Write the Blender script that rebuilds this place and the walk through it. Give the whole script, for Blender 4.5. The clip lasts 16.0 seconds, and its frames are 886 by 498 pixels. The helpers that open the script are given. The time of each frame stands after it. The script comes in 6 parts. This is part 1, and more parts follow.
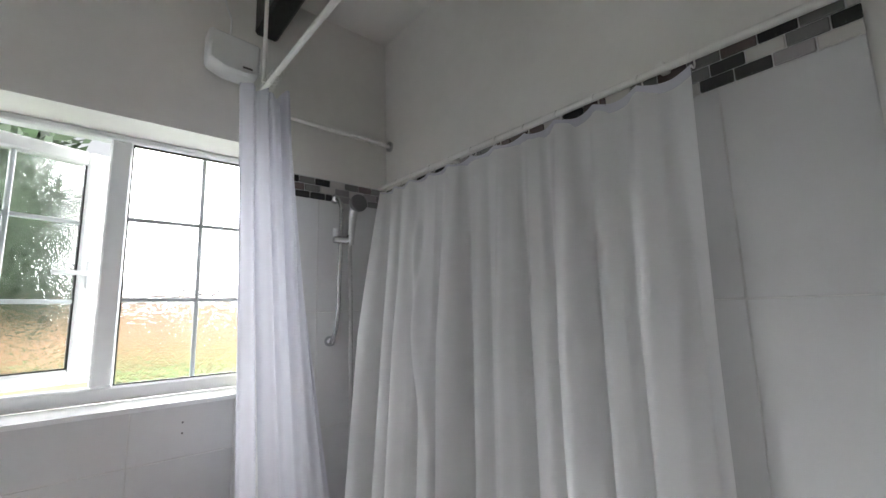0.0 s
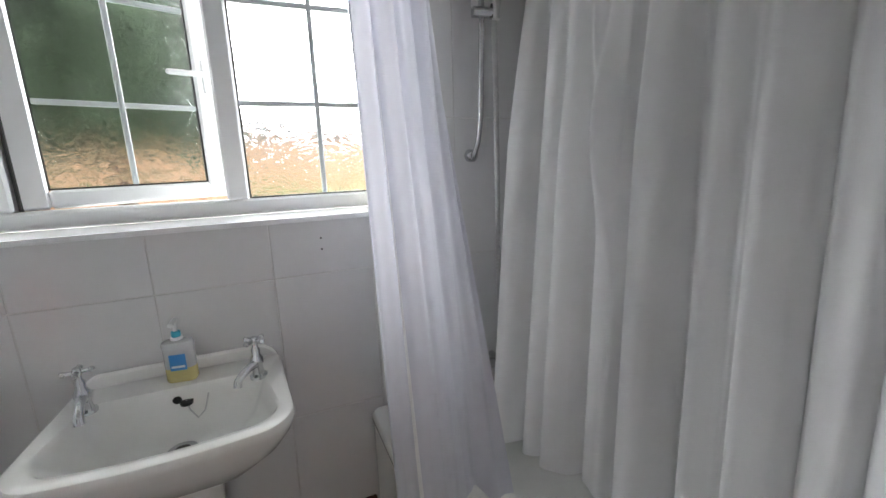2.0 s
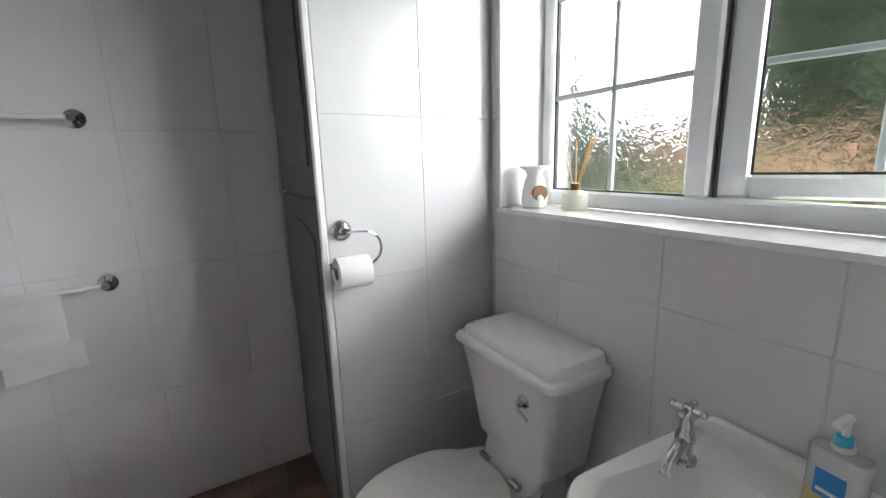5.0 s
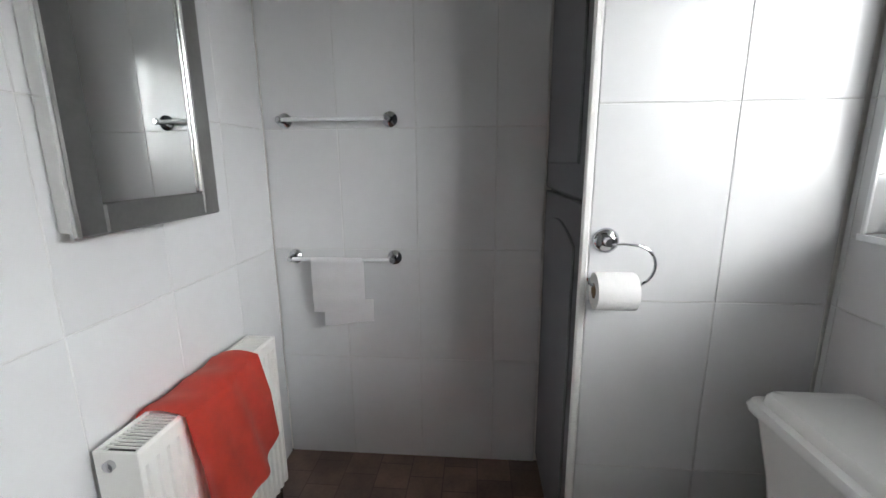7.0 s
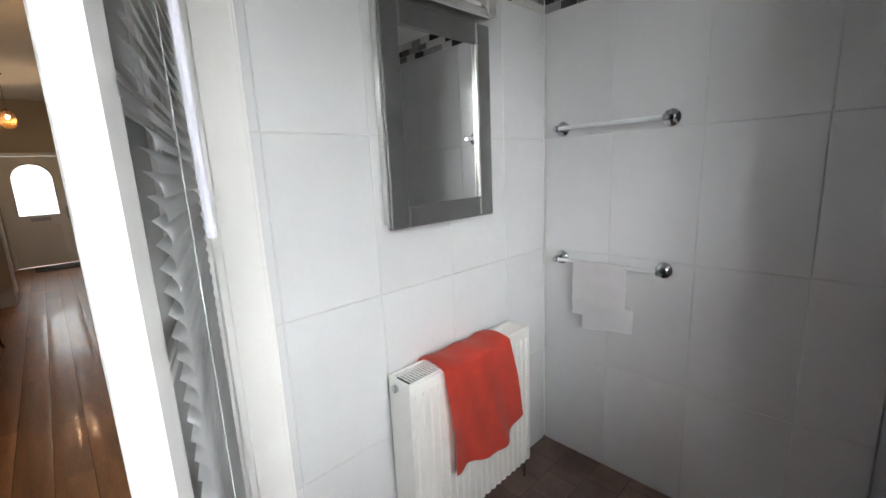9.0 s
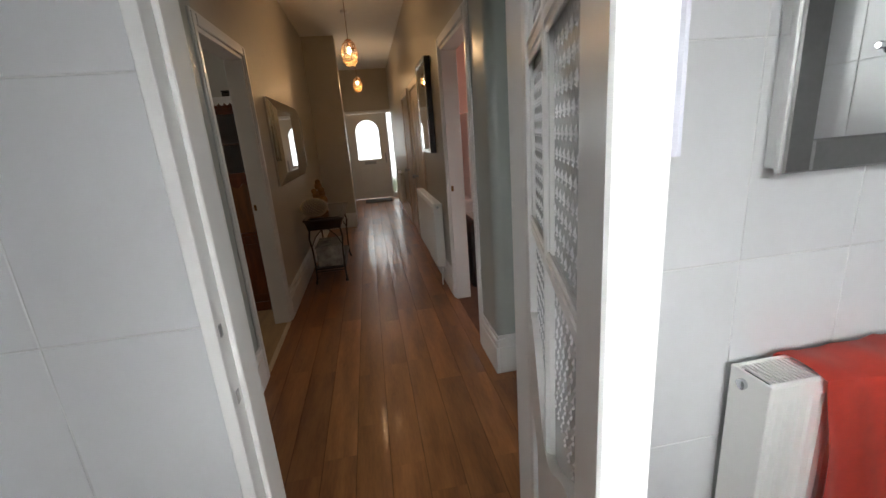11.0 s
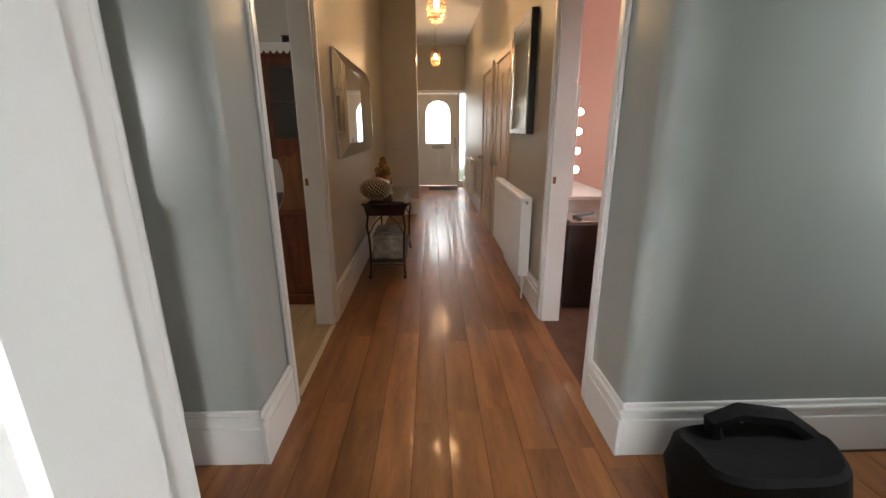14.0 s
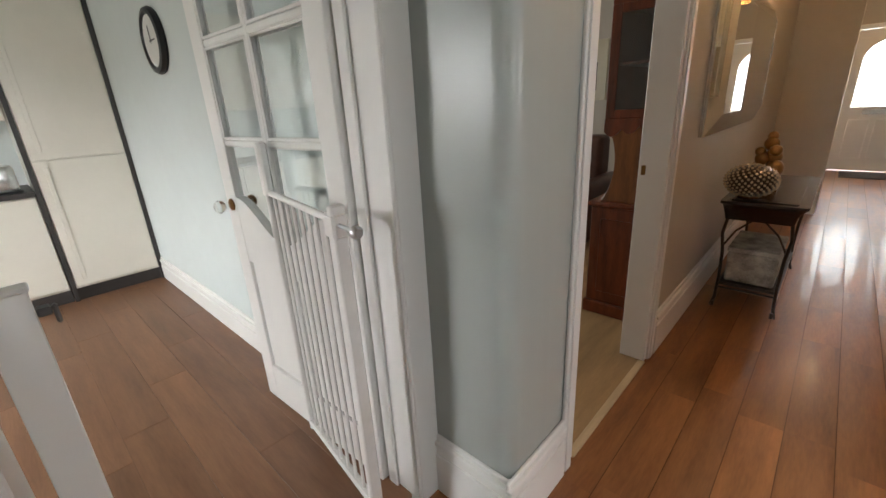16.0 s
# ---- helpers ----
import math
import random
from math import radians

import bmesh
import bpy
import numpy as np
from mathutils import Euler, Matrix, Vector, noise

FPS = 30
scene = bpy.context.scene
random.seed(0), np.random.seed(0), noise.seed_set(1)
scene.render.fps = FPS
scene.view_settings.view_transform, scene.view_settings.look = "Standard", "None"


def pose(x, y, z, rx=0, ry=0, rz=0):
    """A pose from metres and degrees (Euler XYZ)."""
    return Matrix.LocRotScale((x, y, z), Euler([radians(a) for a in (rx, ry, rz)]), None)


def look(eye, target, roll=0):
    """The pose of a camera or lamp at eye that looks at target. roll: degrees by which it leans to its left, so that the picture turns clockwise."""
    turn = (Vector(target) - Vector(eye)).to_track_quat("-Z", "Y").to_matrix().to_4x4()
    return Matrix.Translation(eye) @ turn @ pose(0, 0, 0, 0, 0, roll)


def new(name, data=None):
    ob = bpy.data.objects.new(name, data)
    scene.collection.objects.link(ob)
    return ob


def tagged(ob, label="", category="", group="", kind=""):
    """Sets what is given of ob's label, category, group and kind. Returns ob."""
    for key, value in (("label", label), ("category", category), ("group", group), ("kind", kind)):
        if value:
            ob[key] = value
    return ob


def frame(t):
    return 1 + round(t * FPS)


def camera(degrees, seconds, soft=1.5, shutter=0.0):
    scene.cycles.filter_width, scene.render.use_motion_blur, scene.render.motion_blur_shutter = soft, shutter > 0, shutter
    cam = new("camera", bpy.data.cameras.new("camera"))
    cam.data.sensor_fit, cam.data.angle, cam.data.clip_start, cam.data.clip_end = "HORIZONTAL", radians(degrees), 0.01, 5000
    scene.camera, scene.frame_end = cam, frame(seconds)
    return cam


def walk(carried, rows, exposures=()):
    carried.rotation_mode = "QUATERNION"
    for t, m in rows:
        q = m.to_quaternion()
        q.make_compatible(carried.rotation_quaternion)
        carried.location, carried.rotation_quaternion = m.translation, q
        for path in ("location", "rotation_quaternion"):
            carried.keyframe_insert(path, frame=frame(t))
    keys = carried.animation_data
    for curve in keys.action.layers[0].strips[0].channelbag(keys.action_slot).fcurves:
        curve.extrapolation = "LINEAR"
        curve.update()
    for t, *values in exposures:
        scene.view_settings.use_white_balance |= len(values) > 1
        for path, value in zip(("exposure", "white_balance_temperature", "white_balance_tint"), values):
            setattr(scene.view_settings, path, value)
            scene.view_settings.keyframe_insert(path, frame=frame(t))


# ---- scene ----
cam = camera(93.8, 16.0)
PATH = [
    (0, (-0.034, -0.023, 1.606), (1.248, 1.483, 1.902), -1.5),
    (0.5, (0.03, 0.049, 1.613), (1.236, 1.641, 1.726), -0.9),
    (1, (0.072, 0.112, 1.536), (1.262, 1.717, 1.448), -2.1),
    (1.5, (0.11, 0.217, 1.504), (1.111, 1.928, 1.234), -2.1),
    (2, (0.103, 0.421, 1.469), (0.872, 2.217, 1.041), -1.9),
    (2.5, (0.114, 0.604, 1.452), (0.485, 2.496, 0.919), -1.3),
    (3, (0.145, 0.768, 1.448), (-0.01, 2.675, 0.866), -1.4),
    (3.5, (0.111, 0.845, 1.452), (-0.492, 2.66, 0.867), -2.1),
    (4, (0.077, 0.866, 1.451), (-0.92, 2.505, 0.883), -3.2),
    (4.5, (0.059, 0.9, 1.457), (-1.354, 2.24, 1.0), -2.7),
    (5, (0.019, 0.929, 1.463), (-1.68, 1.902, 1.053), -1.7),
    (5.2, (-0.001, 0.929, 1.46), (-1.773, 1.766, 1.062), -1.4),
    (7.3, (-0.178, 0.961, 1.478), (-2.106, 0.607, 1.081), -0.3),
    (7.5, (-0.205, 0.975, 1.483), (-2.105, 0.48, 1.102), -0.1),
    (8, (-0.23, 1.059, 1.49), (-1.997, 0.193, 1.132), -0.0),
    (8.5, (-0.204, 1.14, 1.492), (-1.771, -0.044, 1.111), -1.4),
    (9, (-0.174, 1.156, 1.499), (-1.522, -0.271, 1.119), -2.7),
    (9.5, (-0.162, 1.126, 1.496), (-1.235, -0.513, 1.092), -3.3),
    (10, (-0.13, 1.076, 1.492), (-0.881, -0.722, 1.04), -4.0),
    (10.2, (-0.116, 1.057, 1.498), (-0.745, -0.78, 1.017), -4.3),
    (12.3, (0.054, 0.571, 1.374), (-0.07, -1.351, 0.832), -2.3),
    (12.5, (0.046, 0.547, 1.386), (-0.083, -1.375, 0.848), -1.7),
    (13, (0.057, 0.487, 1.358), (-0.148, -1.422, 0.798), -2.9),
    (13.5, (0.087, 0.305, 1.353), (-0.205, -1.594, 0.799), -0.5),
    (14, (0.092, 0.11, 1.338), (0.039, -1.809, 0.777), -0.2),
    (14.5, (0.052, -0.089, 1.341), (0.388, -1.972, 0.755), -0.5),
    (15, (0.045, -0.23, 1.336), (0.714, -2.007, 0.707), -0.9),
    (15.5, (0.146, -0.396, 1.341), (1.146, -1.997, 0.68), -1.7),
    (16, (0.242, -0.518, 1.345), (1.547, -1.885, 0.689), -3.1),
]
walk(cam, [(t, look(eye, target, roll)) for t, eye, target, roll in PATH],
     [(0, 0.9), (1, 0.87), (1.5, 0.83), (2.2, 0.73), (3, 0.46), (4, 0.28), (5, 0.46), (7.3, 0.5), (8, 0.57), (9, 0.65), (10.2, 0.35), (12.5, 0.85), (13.5, 1.1), (14, 1.5), (14.5, 1.7), (16, 1.72)]
)

# ---------------------------------------------------------------- world and light
world = bpy.data.worlds.new("overcast_sky")
scene.world = world
world.use_nodes = True
wn, wl = world.node_tree.nodes, world.node_tree.links
sky = wn.new("ShaderNodeTexSky")
sky.sky_type, sky.sun_disc = "NISHITA", False
sky.sun_elevation, sky.sun_rotation = radians(48), radians(200)
sky.dust_density, sky.air_density, sky.ozone_density = 6.0, 1.0, 1.0
grey = wn.new("ShaderNodeHueSaturation")
grey.inputs["Saturation"].default_value = 0.15
wl.new(sky.outputs[0], grey.inputs["Color"])
wl.new(grey.outputs[0], wn["Background"].inputs["Color"])
wn["Background"].inputs["Strength"].default_value = 0.15


def lamp(name, kind, m, energy, colour=(1, 1, 1), size=0.1, size_y=None, angle=None):
    data = bpy.data.lights.new(name, kind)
    data.energy, data.color = energy, colour
    if kind == "AREA":
        data.size = size
        if size_y:
            data.shape, data.size_y = "RECTANGLE", size_y
    elif kind == "POINT":
        data.shadow_soft_size = size
    elif kind == "SUN":
        data.angle = angle
    ob = new(name, data)
    ob.matrix_world = m
    return ob


lamp("sun", "SUN", look((0, 0, 10), (-3, -9, -1)), 0.5, (1, 0.97, 0.92), angle=radians(25))
# lamps added to stand in for sky, outside the window and front door glass
lamp("bathroom_window_daylight", "AREA", look((-1.5, 7.2, 4.1), (-0.6, 0.6, 2.3)), 2700, (0.97, 0.985, 1), 12.5, 3.8)
# extra lamp out of view, put here to brighten the towel wall
lamp("garden_side_fill", "AREA", look((7.2, 5.9, 3.7), (-0.3, 2.0, 1.7)), 1500, (0.97, 0.985, 1), 7.0, 4.2)
lamp("front_door_daylight", "AREA", look((-0.2, -10.9, 1.5), (-0.1, -6, 1.0)), 24, (0.96, 0.98, 1), 1.8, 2.2)
# lamps added out of view; the kitchen's stands in an unseen window opening
lamp("kitchen_window_daylight", "AREA", look((3.05, 2.38, 1.55), (3.05, 0, 1.2)), 7, (1, 0.99, 0.97), 0.9, 0.8)
# fill lamps for the two side rooms, whose walls have no window opening
lamp("sitting_room_fill", "AREA", look((3.9, -3.0, 1.5), (1, -3.0, 1.2)), 8, (1, 0.97, 0.93), 1.2, 1.2)
lamp("dressing_room_fill", "AREA", look((-3.35, -3.2, 1.6), (-1, -3.2, 1.0)), 11, (1, 0.97, 0.95), 1.4, 1.2)
# added lamp that brightens the lobby wall; no window is known there
lamp("lobby_end_fill", "AREA", look((-2.36, -0.79, 1.6), (0, -1.0, 1.0)), 4.5, (0.97, 0.98, 1), 0.7, 1.2)
# hall pendants
lamp("pendant_bulb_light", "POINT", pose(0.03, -4.0, 2.33), 9, (1, 0.62, 0.3), 0.03)
lamp("pendant_bulb_light", "POINT", pose(0.0, -7.5, 2.44), 7, (1, 0.62, 0.3), 0.03)


# ---------------------------------------------------------------- materials
def material(name, colour, rough=0.5, metal=0.0, vary=0.06, scale=6.0, bump=0.0, bump_scale=60.0, coat=0.0,
             rand=0.0, transmission=0.0, stretch=None, dark=None, island=False, sheen=0.0, rough_vary=0.06):
    """A surface with broad and fine variation of colour, gloss and relief."""
    m = bpy.data.materials.new(name)
    m.use_nodes = True
    n, l = m.node_tree.nodes, m.node_tree.links
    p = n["Principled BSDF"]
    tc = n.new("ShaderNodeTexCoord")
    src = tc.outputs["Object"]
    if stretch:
        mp = n.new("ShaderNodeMapping")
        mp.inputs["Scale"].default_value = stretch
        l.new(src, mp.inputs["Vector"])
        src = mp.outputs[0]
    if rand or island:
        add = n.new("ShaderNodeVectorMath")
        add.operation = "ADD"
        info = n.new("ShaderNodeNewGeometry") if island else n.new("ShaderNodeObjectInfo")
        ro = info.outputs["Random Per Island"] if island else info.outputs["Random"]
        mul = n.new("ShaderNodeMath")
        mul.operation = "MULTIPLY"
        mul.inputs[1].default_value = 37.0
        l.new(ro, mul.inputs[0])
        l.new(src, add.inputs[0])
        l.new(mul.outputs[0], add.inputs[1])
        src = add.outputs[0]
    broad, fine = n.new("ShaderNodeTexNoise"), n.new("ShaderNodeTexNoise")
    broad.inputs["Scale"].default_value, broad.inputs["Detail"].default_value = scale, 4
    fine.inputs["Scale"].default_value, fine.inputs["Detail"].default_value = scale * 9, 3
    for t in (broad, fine):
        l.new(src, t.inputs["Vector"])
    mixn = n.new("ShaderNodeMath")
    mixn.operation = "MULTIPLY_ADD"
    mixn.inputs[1].default_value = 0.35
    l.new(fine.outputs["Fac"], mixn.inputs[0])
    l.new(broad.outputs["Fac"], mixn.inputs[2])
    ramp = n.new("ShaderNodeMapRange")
    ramp.inputs["From Min"].default_value, ramp.inputs["From Max"].default_value = 0.42, 0.95
    l.new(mixn.outputs[0], ramp.inputs["Value"])
    c1 = dark or tuple(c * (1 - 2 * vary) for c in colour)
    c2 = tuple(min(1, c * (1 + vary)) for c in colour)
    mc = n.new("ShaderNodeMix")
    mc.data_type = "RGBA"
    mc.inputs[6].default_value, mc.inputs[7].default_value = (*c1, 1), (*c2, 1)
    l.new(ramp.outputs[0], mc.inputs[0])
    out = mc.outputs[2]
    if rand or island:
        hs = n.new("ShaderNodeHueSaturation")
        mr = n.new("ShaderNodeMapRange")
        mr.inputs["To Min"].default_value, mr.inputs["To Max"].default_value = 1 - rand, 1 + rand
        l.new(ro, mr.inputs["Value"])
        l.new(mr.outputs[0], hs.inputs["Value"])
        l.new(out, hs.inputs["Color"])
        out = hs.outputs[0]
    l.new(out, p.inputs["Base Color"])
    rr = n.new("ShaderNodeMapRange")
    rr.inputs["To Min"].default_value, rr.inputs["To Max"].default_value = max(0, rough - rough_vary), min(1, rough + rough_vary)
    l.new(broad.outputs["Fac"], rr.inputs["Value"])
    l.new(rr.outputs[0], p.inputs["Roughness"])
    p.inputs["Metallic"].default_value = metal
    p.inputs["Coat Weight"].default_value = coat
    p.inputs["Coat Roughness"].default_value = 0.12
    p.inputs["Transmission Weight"].default_value = transmission
    p.inputs["Sheen Weight"].default_value = sheen
    if bump:
        nb, b = n.new("ShaderNodeTexNoise"), n.new("ShaderNodeBump")
        nb.inputs["Scale"].default_value, nb.inputs["Detail"].default_value = bump_scale, 5
        l.new(src, nb.inputs["Vector"])
        b.inputs["Strength"].default_value, b.inputs["Distance"].default_value = bump, 0.01
        l.new(nb.outputs["Fac"], b.inputs["Height"])
        l.new(b.outputs[0], p.inputs["Normal"])
    return m


def patterned_glass(name, scale, depth, rough, kind):
    m = bpy.data.materials.new(name)
    m.use_nodes = True
    n, l = m.node_tree.nodes, m.node_tree.links
    p = n["Principled BSDF"]
    p.inputs["Base Color"].default_value = (0.95, 0.97, 0.96, 1)
    p.inputs["Transmission Weight"].default_value = 1.0
    p.inputs["Roughness"].default_value = rough
    p.inputs["IOR"].default_value = 1.3
    tc, wob, v, b = n.new("ShaderNodeTexCoord"), n.new("ShaderNodeTexNoise"), n.new("ShaderNodeTexVoronoi"), n.new("ShaderNodeBump")
    wob.inputs["Scale"].default_value, wob.inputs["Detail"].default_value = scale * 0.8, 3
    add = n.new("ShaderNodeMix")
    add.data_type, add.blend_type = "RGBA", "LINEAR_LIGHT"
    add.inputs[0].default_value = 0.04 if kind == "bark" else 0.01
    l.new(tc.outputs["Object"], wob.inputs["Vector"])
    l.new(tc.outputs["Object"], add.inputs[6])
    l.new(wob.outputs["Color"], add.inputs[7])
    l.new(add.outputs[2], v.inputs["Vector"])
    v.feature = "DISTANCE_TO_EDGE" if kind == "bark" else "F1"
    v.inputs["Scale"].default_value = scale
    mr = n.new("ShaderNodeMapRange")
    mr.inputs["From Max"].default_value = 0.13 if kind == "bark" else 0.4
    l.new(v.outputs["Distance"], mr.inputs["Value"])
    b.inputs["Strength"].default_value, b.inputs["Distance"].default_value = depth, 0.01
    l.new(mr.outputs[0], b.inputs["Height"])
    l.new(b.outputs[0], p.inputs["Normal"])
    if kind == "dot":
        p.inputs["Coat Weight"].default_value, p.inputs["Coat Roughness"].default_value = 0.8, 0.02
    return m


def cloth(name, colour, through_it, bump=0.15, scale=300, vary=0.03):
    m = material(name, colour, 0.9, vary=vary, scale=3, bump=bump, bump_scale=scale, sheen=0.2)
    n, l = m.node_tree.nodes, m.node_tree.links
    if through_it:
        t, mx = n.new("ShaderNodeBsdfTranslucent"), n.new("ShaderNodeMixShader")
        t.inputs["Color"].default_value = (*colour, 1)
        mx.inputs[0].default_value = through_it
        l.new(n["Principled BSDF"].outputs[0], mx.inputs[1])
        l.new(t.outputs[0], mx.inputs[2])
        l.new(mx.outputs[0], n["Material Output"].inputs["Surface"])
    return m


def glow(name, colour, strength):
    m = bpy.data.materials.new(name)
    m.use_nodes = True
    p = m.node_tree.nodes["Principled BSDF"]
    p.inputs["Emission Color"].default_value, p.inputs["Emission Strength"].default_value = (*colour, 1), strength
    return m


TILE = material("white_glazed_tile", (0.67, 0.67, 0.678), 0.14, vary=0.025, scale=2.2, bump=0.02, bump_scale=9, rand=0.02, coat=0.3)
GROUT = material("pale_grout", (0.66, 0.655, 0.645), 0.9, vary=0.1, scale=9)
PLASTER = material("off_white_painted_plaster", (0.8, 0.785, 0.76), 0.7, vary=0.04, scale=1.5, bump=0.08, bump_scale=40)
CEIL = material("white_ceiling_paint", (0.82, 0.81, 0.79), 0.7, vary=0.03, scale=1.2, bump=0.08, bump_scale=30)
SAGE = material("grey_green_wall_paint", (0.4, 0.43, 0.41), 0.3, vary=0.04, scale=1.3, bump=0.16, bump_scale=10, stretch=(1, 1, 0.07))
TAUPE = material("warm_grey_wall_paint", (0.47, 0.43, 0.37), 0.4, vary=0.04, scale=1.3, bump=0.06, bump_scale=35)
PALE = material("pale_kitchen_wall_paint", (0.62, 0.67, 0.66), 0.6, vary=0.03, scale=1.2, bump=0.05, bump_scale=35)
PINK = material("salmon_pink_wall_paint", (0.76, 0.45, 0.36), 0.6, vary=0.04, scale=1.4, bump=0.06, bump_scale=35)
CREAMW = material("cream_wall_paint", (0.68, 0.65, 0.58), 0.6, vary=0.03, scale=1.4, bump=0.06, bump_scale=35)
GLOSSW = material("white_gloss_paint", (0.82, 0.81, 0.79), 0.3, vary=0.012, scale=2, bump=0.015, bump_scale=22, rough_vary=0.03)
UPVC = material("white_window_plastic", (0.76, 0.77, 0.78), 0.3, vary=0.02, scale=4)
SEAL = material("black_rubber_seal", (0.015, 0.015, 0.015), 0.6)
CERAMIC = material("white_vitreous_china", (0.84, 0.84, 0.825), 0.1, vary=0.015, scale=3, coat=0.5, rough_vary=0.03)
SEATW = material("white_seat_plastic", (0.8, 0.8, 0.79), 0.22, vary=0.015, scale=4)
CHROME = material("polished_chrome", (0.6, 0.61, 0.63), 0.08, 1.0, vary=0.03, scale=20, rough_vary=0.04)
STEEL = material("brushed_steel", (0.5, 0.5, 0.51), 0.3, 1.0, vary=0.06, scale=30)
BLACKP = material("black_plastic", (0.012, 0.012, 0.013), 0.35, vary=0.1)
GREYP = material("grey_plastic_shower_head", (0.1, 0.1, 0.105), 0.35, vary=0.1)
BLACKW = material("black_painted_beam", (0.012, 0.012, 0.013), 0.35, vary=0.3, scale=12, bump=0.2, bump_scale=30)
SHOWERC = cloth("white_shower_curtain", (0.93, 0.93, 0.94), 0.5)
ETCH = material("motif_glint_white", (0.95, 0.95, 0.95), 0.2, vary=0.02, coat=0.6)
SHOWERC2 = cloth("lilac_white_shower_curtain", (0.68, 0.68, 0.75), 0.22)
TOWELW = cloth("white_terry_towel", (0.96, 0.95, 0.96), 0.0, 0.0)
TOWELW.node_tree.nodes["Principled BSDF"].inputs["Sheen Weight"].default_value = 0.7
TOWELR = cloth("coral_red_towel", (0.78, 0.09, 0.055), 0.0, 0.0, vary=0.1)
RADW = material("white_radiator_enamel", (0.79, 0.78, 0.75), 0.3, vary=0.02, scale=4)
# near-black that paints the shade inside the drain and the radiators
INSHADE = material("inner_shade_black", (0.03, 0.03, 0.03), 0.8)
CUPB = material("slate_grey_cupboard_paint", (0.13, 0.135, 0.145), 0.45, vary=0.06, scale=6, bump=0.05)
FRAMEG = material("pewter_grey_frame", (0.24, 0.24, 0.235), 0.3, 0.75, vary=0.08, scale=8)
SILVER = material("silver_frame", (0.72, 0.72, 0.7), 0.2, 0.9, vary=0.05, scale=8)
MIRROR = material("mirror_glass", (0.86, 0.88, 0.87), 0.015, 1.0, vary=0.0, rough_vary=0.0)
BARK = patterned_glass("leaf_patterned_glass", 32, 0.19, 0.18, "bark")
BARK.node_tree.nodes["Principled BSDF"].inputs["Base Color"].default_value = (0.74, 0.76, 0.755, 1)
FLEUR = patterned_glass("etched_glass", 60, 0.06, 0.3, "dot")
FLEUR.node_tree.nodes["Principled BSDF"].inputs["Base Color"].default_value = (0.84, 0.86, 0.85, 1)
FLEUR.node_tree.nodes["Principled BSDF"].inputs["Transmission Weight"].default_value = 0.35
CLEAR = patterned_glass("clear_glass", 3, 0.0, 0.0, "dot")
ARCTIC = patterned_glass("frosted_door_glass", 60, 0.3, 0.35, "dot")
PAPER = material("toilet_paper", (0.85, 0.84, 0.83), 0.95, vary=0.03, bump=0.15, bump_scale=150)
CARD = material("brown_card", (0.22, 0.13, 0.07), 0.9)
PLANK = material("oiled_oak_plank", (0.35, 0.138, 0.045), 0.38, vary=0.2, scale=2.2, stretch=(6, 0.8, 6), rand=0.2, bump=0.16,
                 bump_scale=2.2, coat=0.25, dark=(0.18, 0.065, 0.022), rough_vary=0.1)
KPLANK = material("brown_laminate_plank", (0.22, 0.108, 0.056), 0.38, vary=0.15, scale=2.2, stretch=(0.8, 7, 7), rand=0.16, bump=0.05,
                  bump_scale=8, dark=(0.15, 0.07, 0.036))
GAP = material("dark_floor_gap", (0.1, 0.043, 0.02), 0.8)
OAKF = material("pale_oak_floor", (0.42, 0.27, 0.13), 0.45, vary=0.15, scale=2, stretch=(8, 1, 8), bump=0.05)
THRESH = material("pale_threshold_oak", (0.62, 0.47, 0.29), 0.4, vary=0.1, scale=4, stretch=(8, 1, 8))
VINYL = material("brown_stone_vinyl", (0.19, 0.13, 0.108), 0.4, vary=0.2, scale=7, bump=0.08, bump_scale=50)
_n, _l = VINYL.node_tree.nodes, VINYL.node_tree.links
_bk, _tc, _mx = _n.new("ShaderNodeTexBrick"), _n.new("ShaderNodeTexCoord"), _n.new("ShaderNodeMix")
_bk.inputs["Color1"].default_value, _bk.inputs["Color2"].default_value = (0.75, 0.72, 0.7, 1), (1.15, 1.1, 1.05, 1)
_bk.inputs["Mortar"].default_value, _bk.inputs["Scale"].default_value = (0.55, 0.5, 0.48, 1), 1.0
_bk.inputs["Brick Width"].default_value, _bk.inputs["Row Height"].default_value = 0.16, 0.16
_bk.inputs["Mortar Size"].default_value, _bk.inputs["Mortar Smooth"].default_value = 0.003, 0.6
_mx.data_type, _mx.blend_type = "RGBA", "MULTIPLY"
_mx.inputs[0].default_value = 1.0
_src = _n["Principled BSDF"].inputs["Base Color"].links[0].from_socket
_l.new(_tc.outputs["Object"], _bk.inputs["Vector"])
_l.new(_src, _mx.inputs[6])
_l.new(_bk.outputs["Color"], _mx.inputs[7])
_l.new(_mx.outputs[2], _n["Principled BSDF"].inputs["Base Color"])
CARPET = material("brown_carpet", (0.16, 0.08, 0.05), 0.95, vary=0.15, scale=8, bump=0.5, bump_scale=260)
BRONZE = material("dark_bronze_metal", (0.055, 0.038, 0.026), 0.4, 0.6, vary=0.2, scale=14)
GOLD = material("antique_gold", (0.26, 0.14, 0.05), 0.35, 0.85, vary=0.25, scale=14, bump=0.1, bump_scale=40)
BEAD = material("amber_crystal_beads", (0.34, 0.25, 0.16), 0.12, 0.5, vary=0.25, scale=30, transmission=0.1)
GLASSB = material("gold_crystal_beads", (0.74, 0.6, 0.42), 0.12, 0.4, vary=0.2, scale=30)
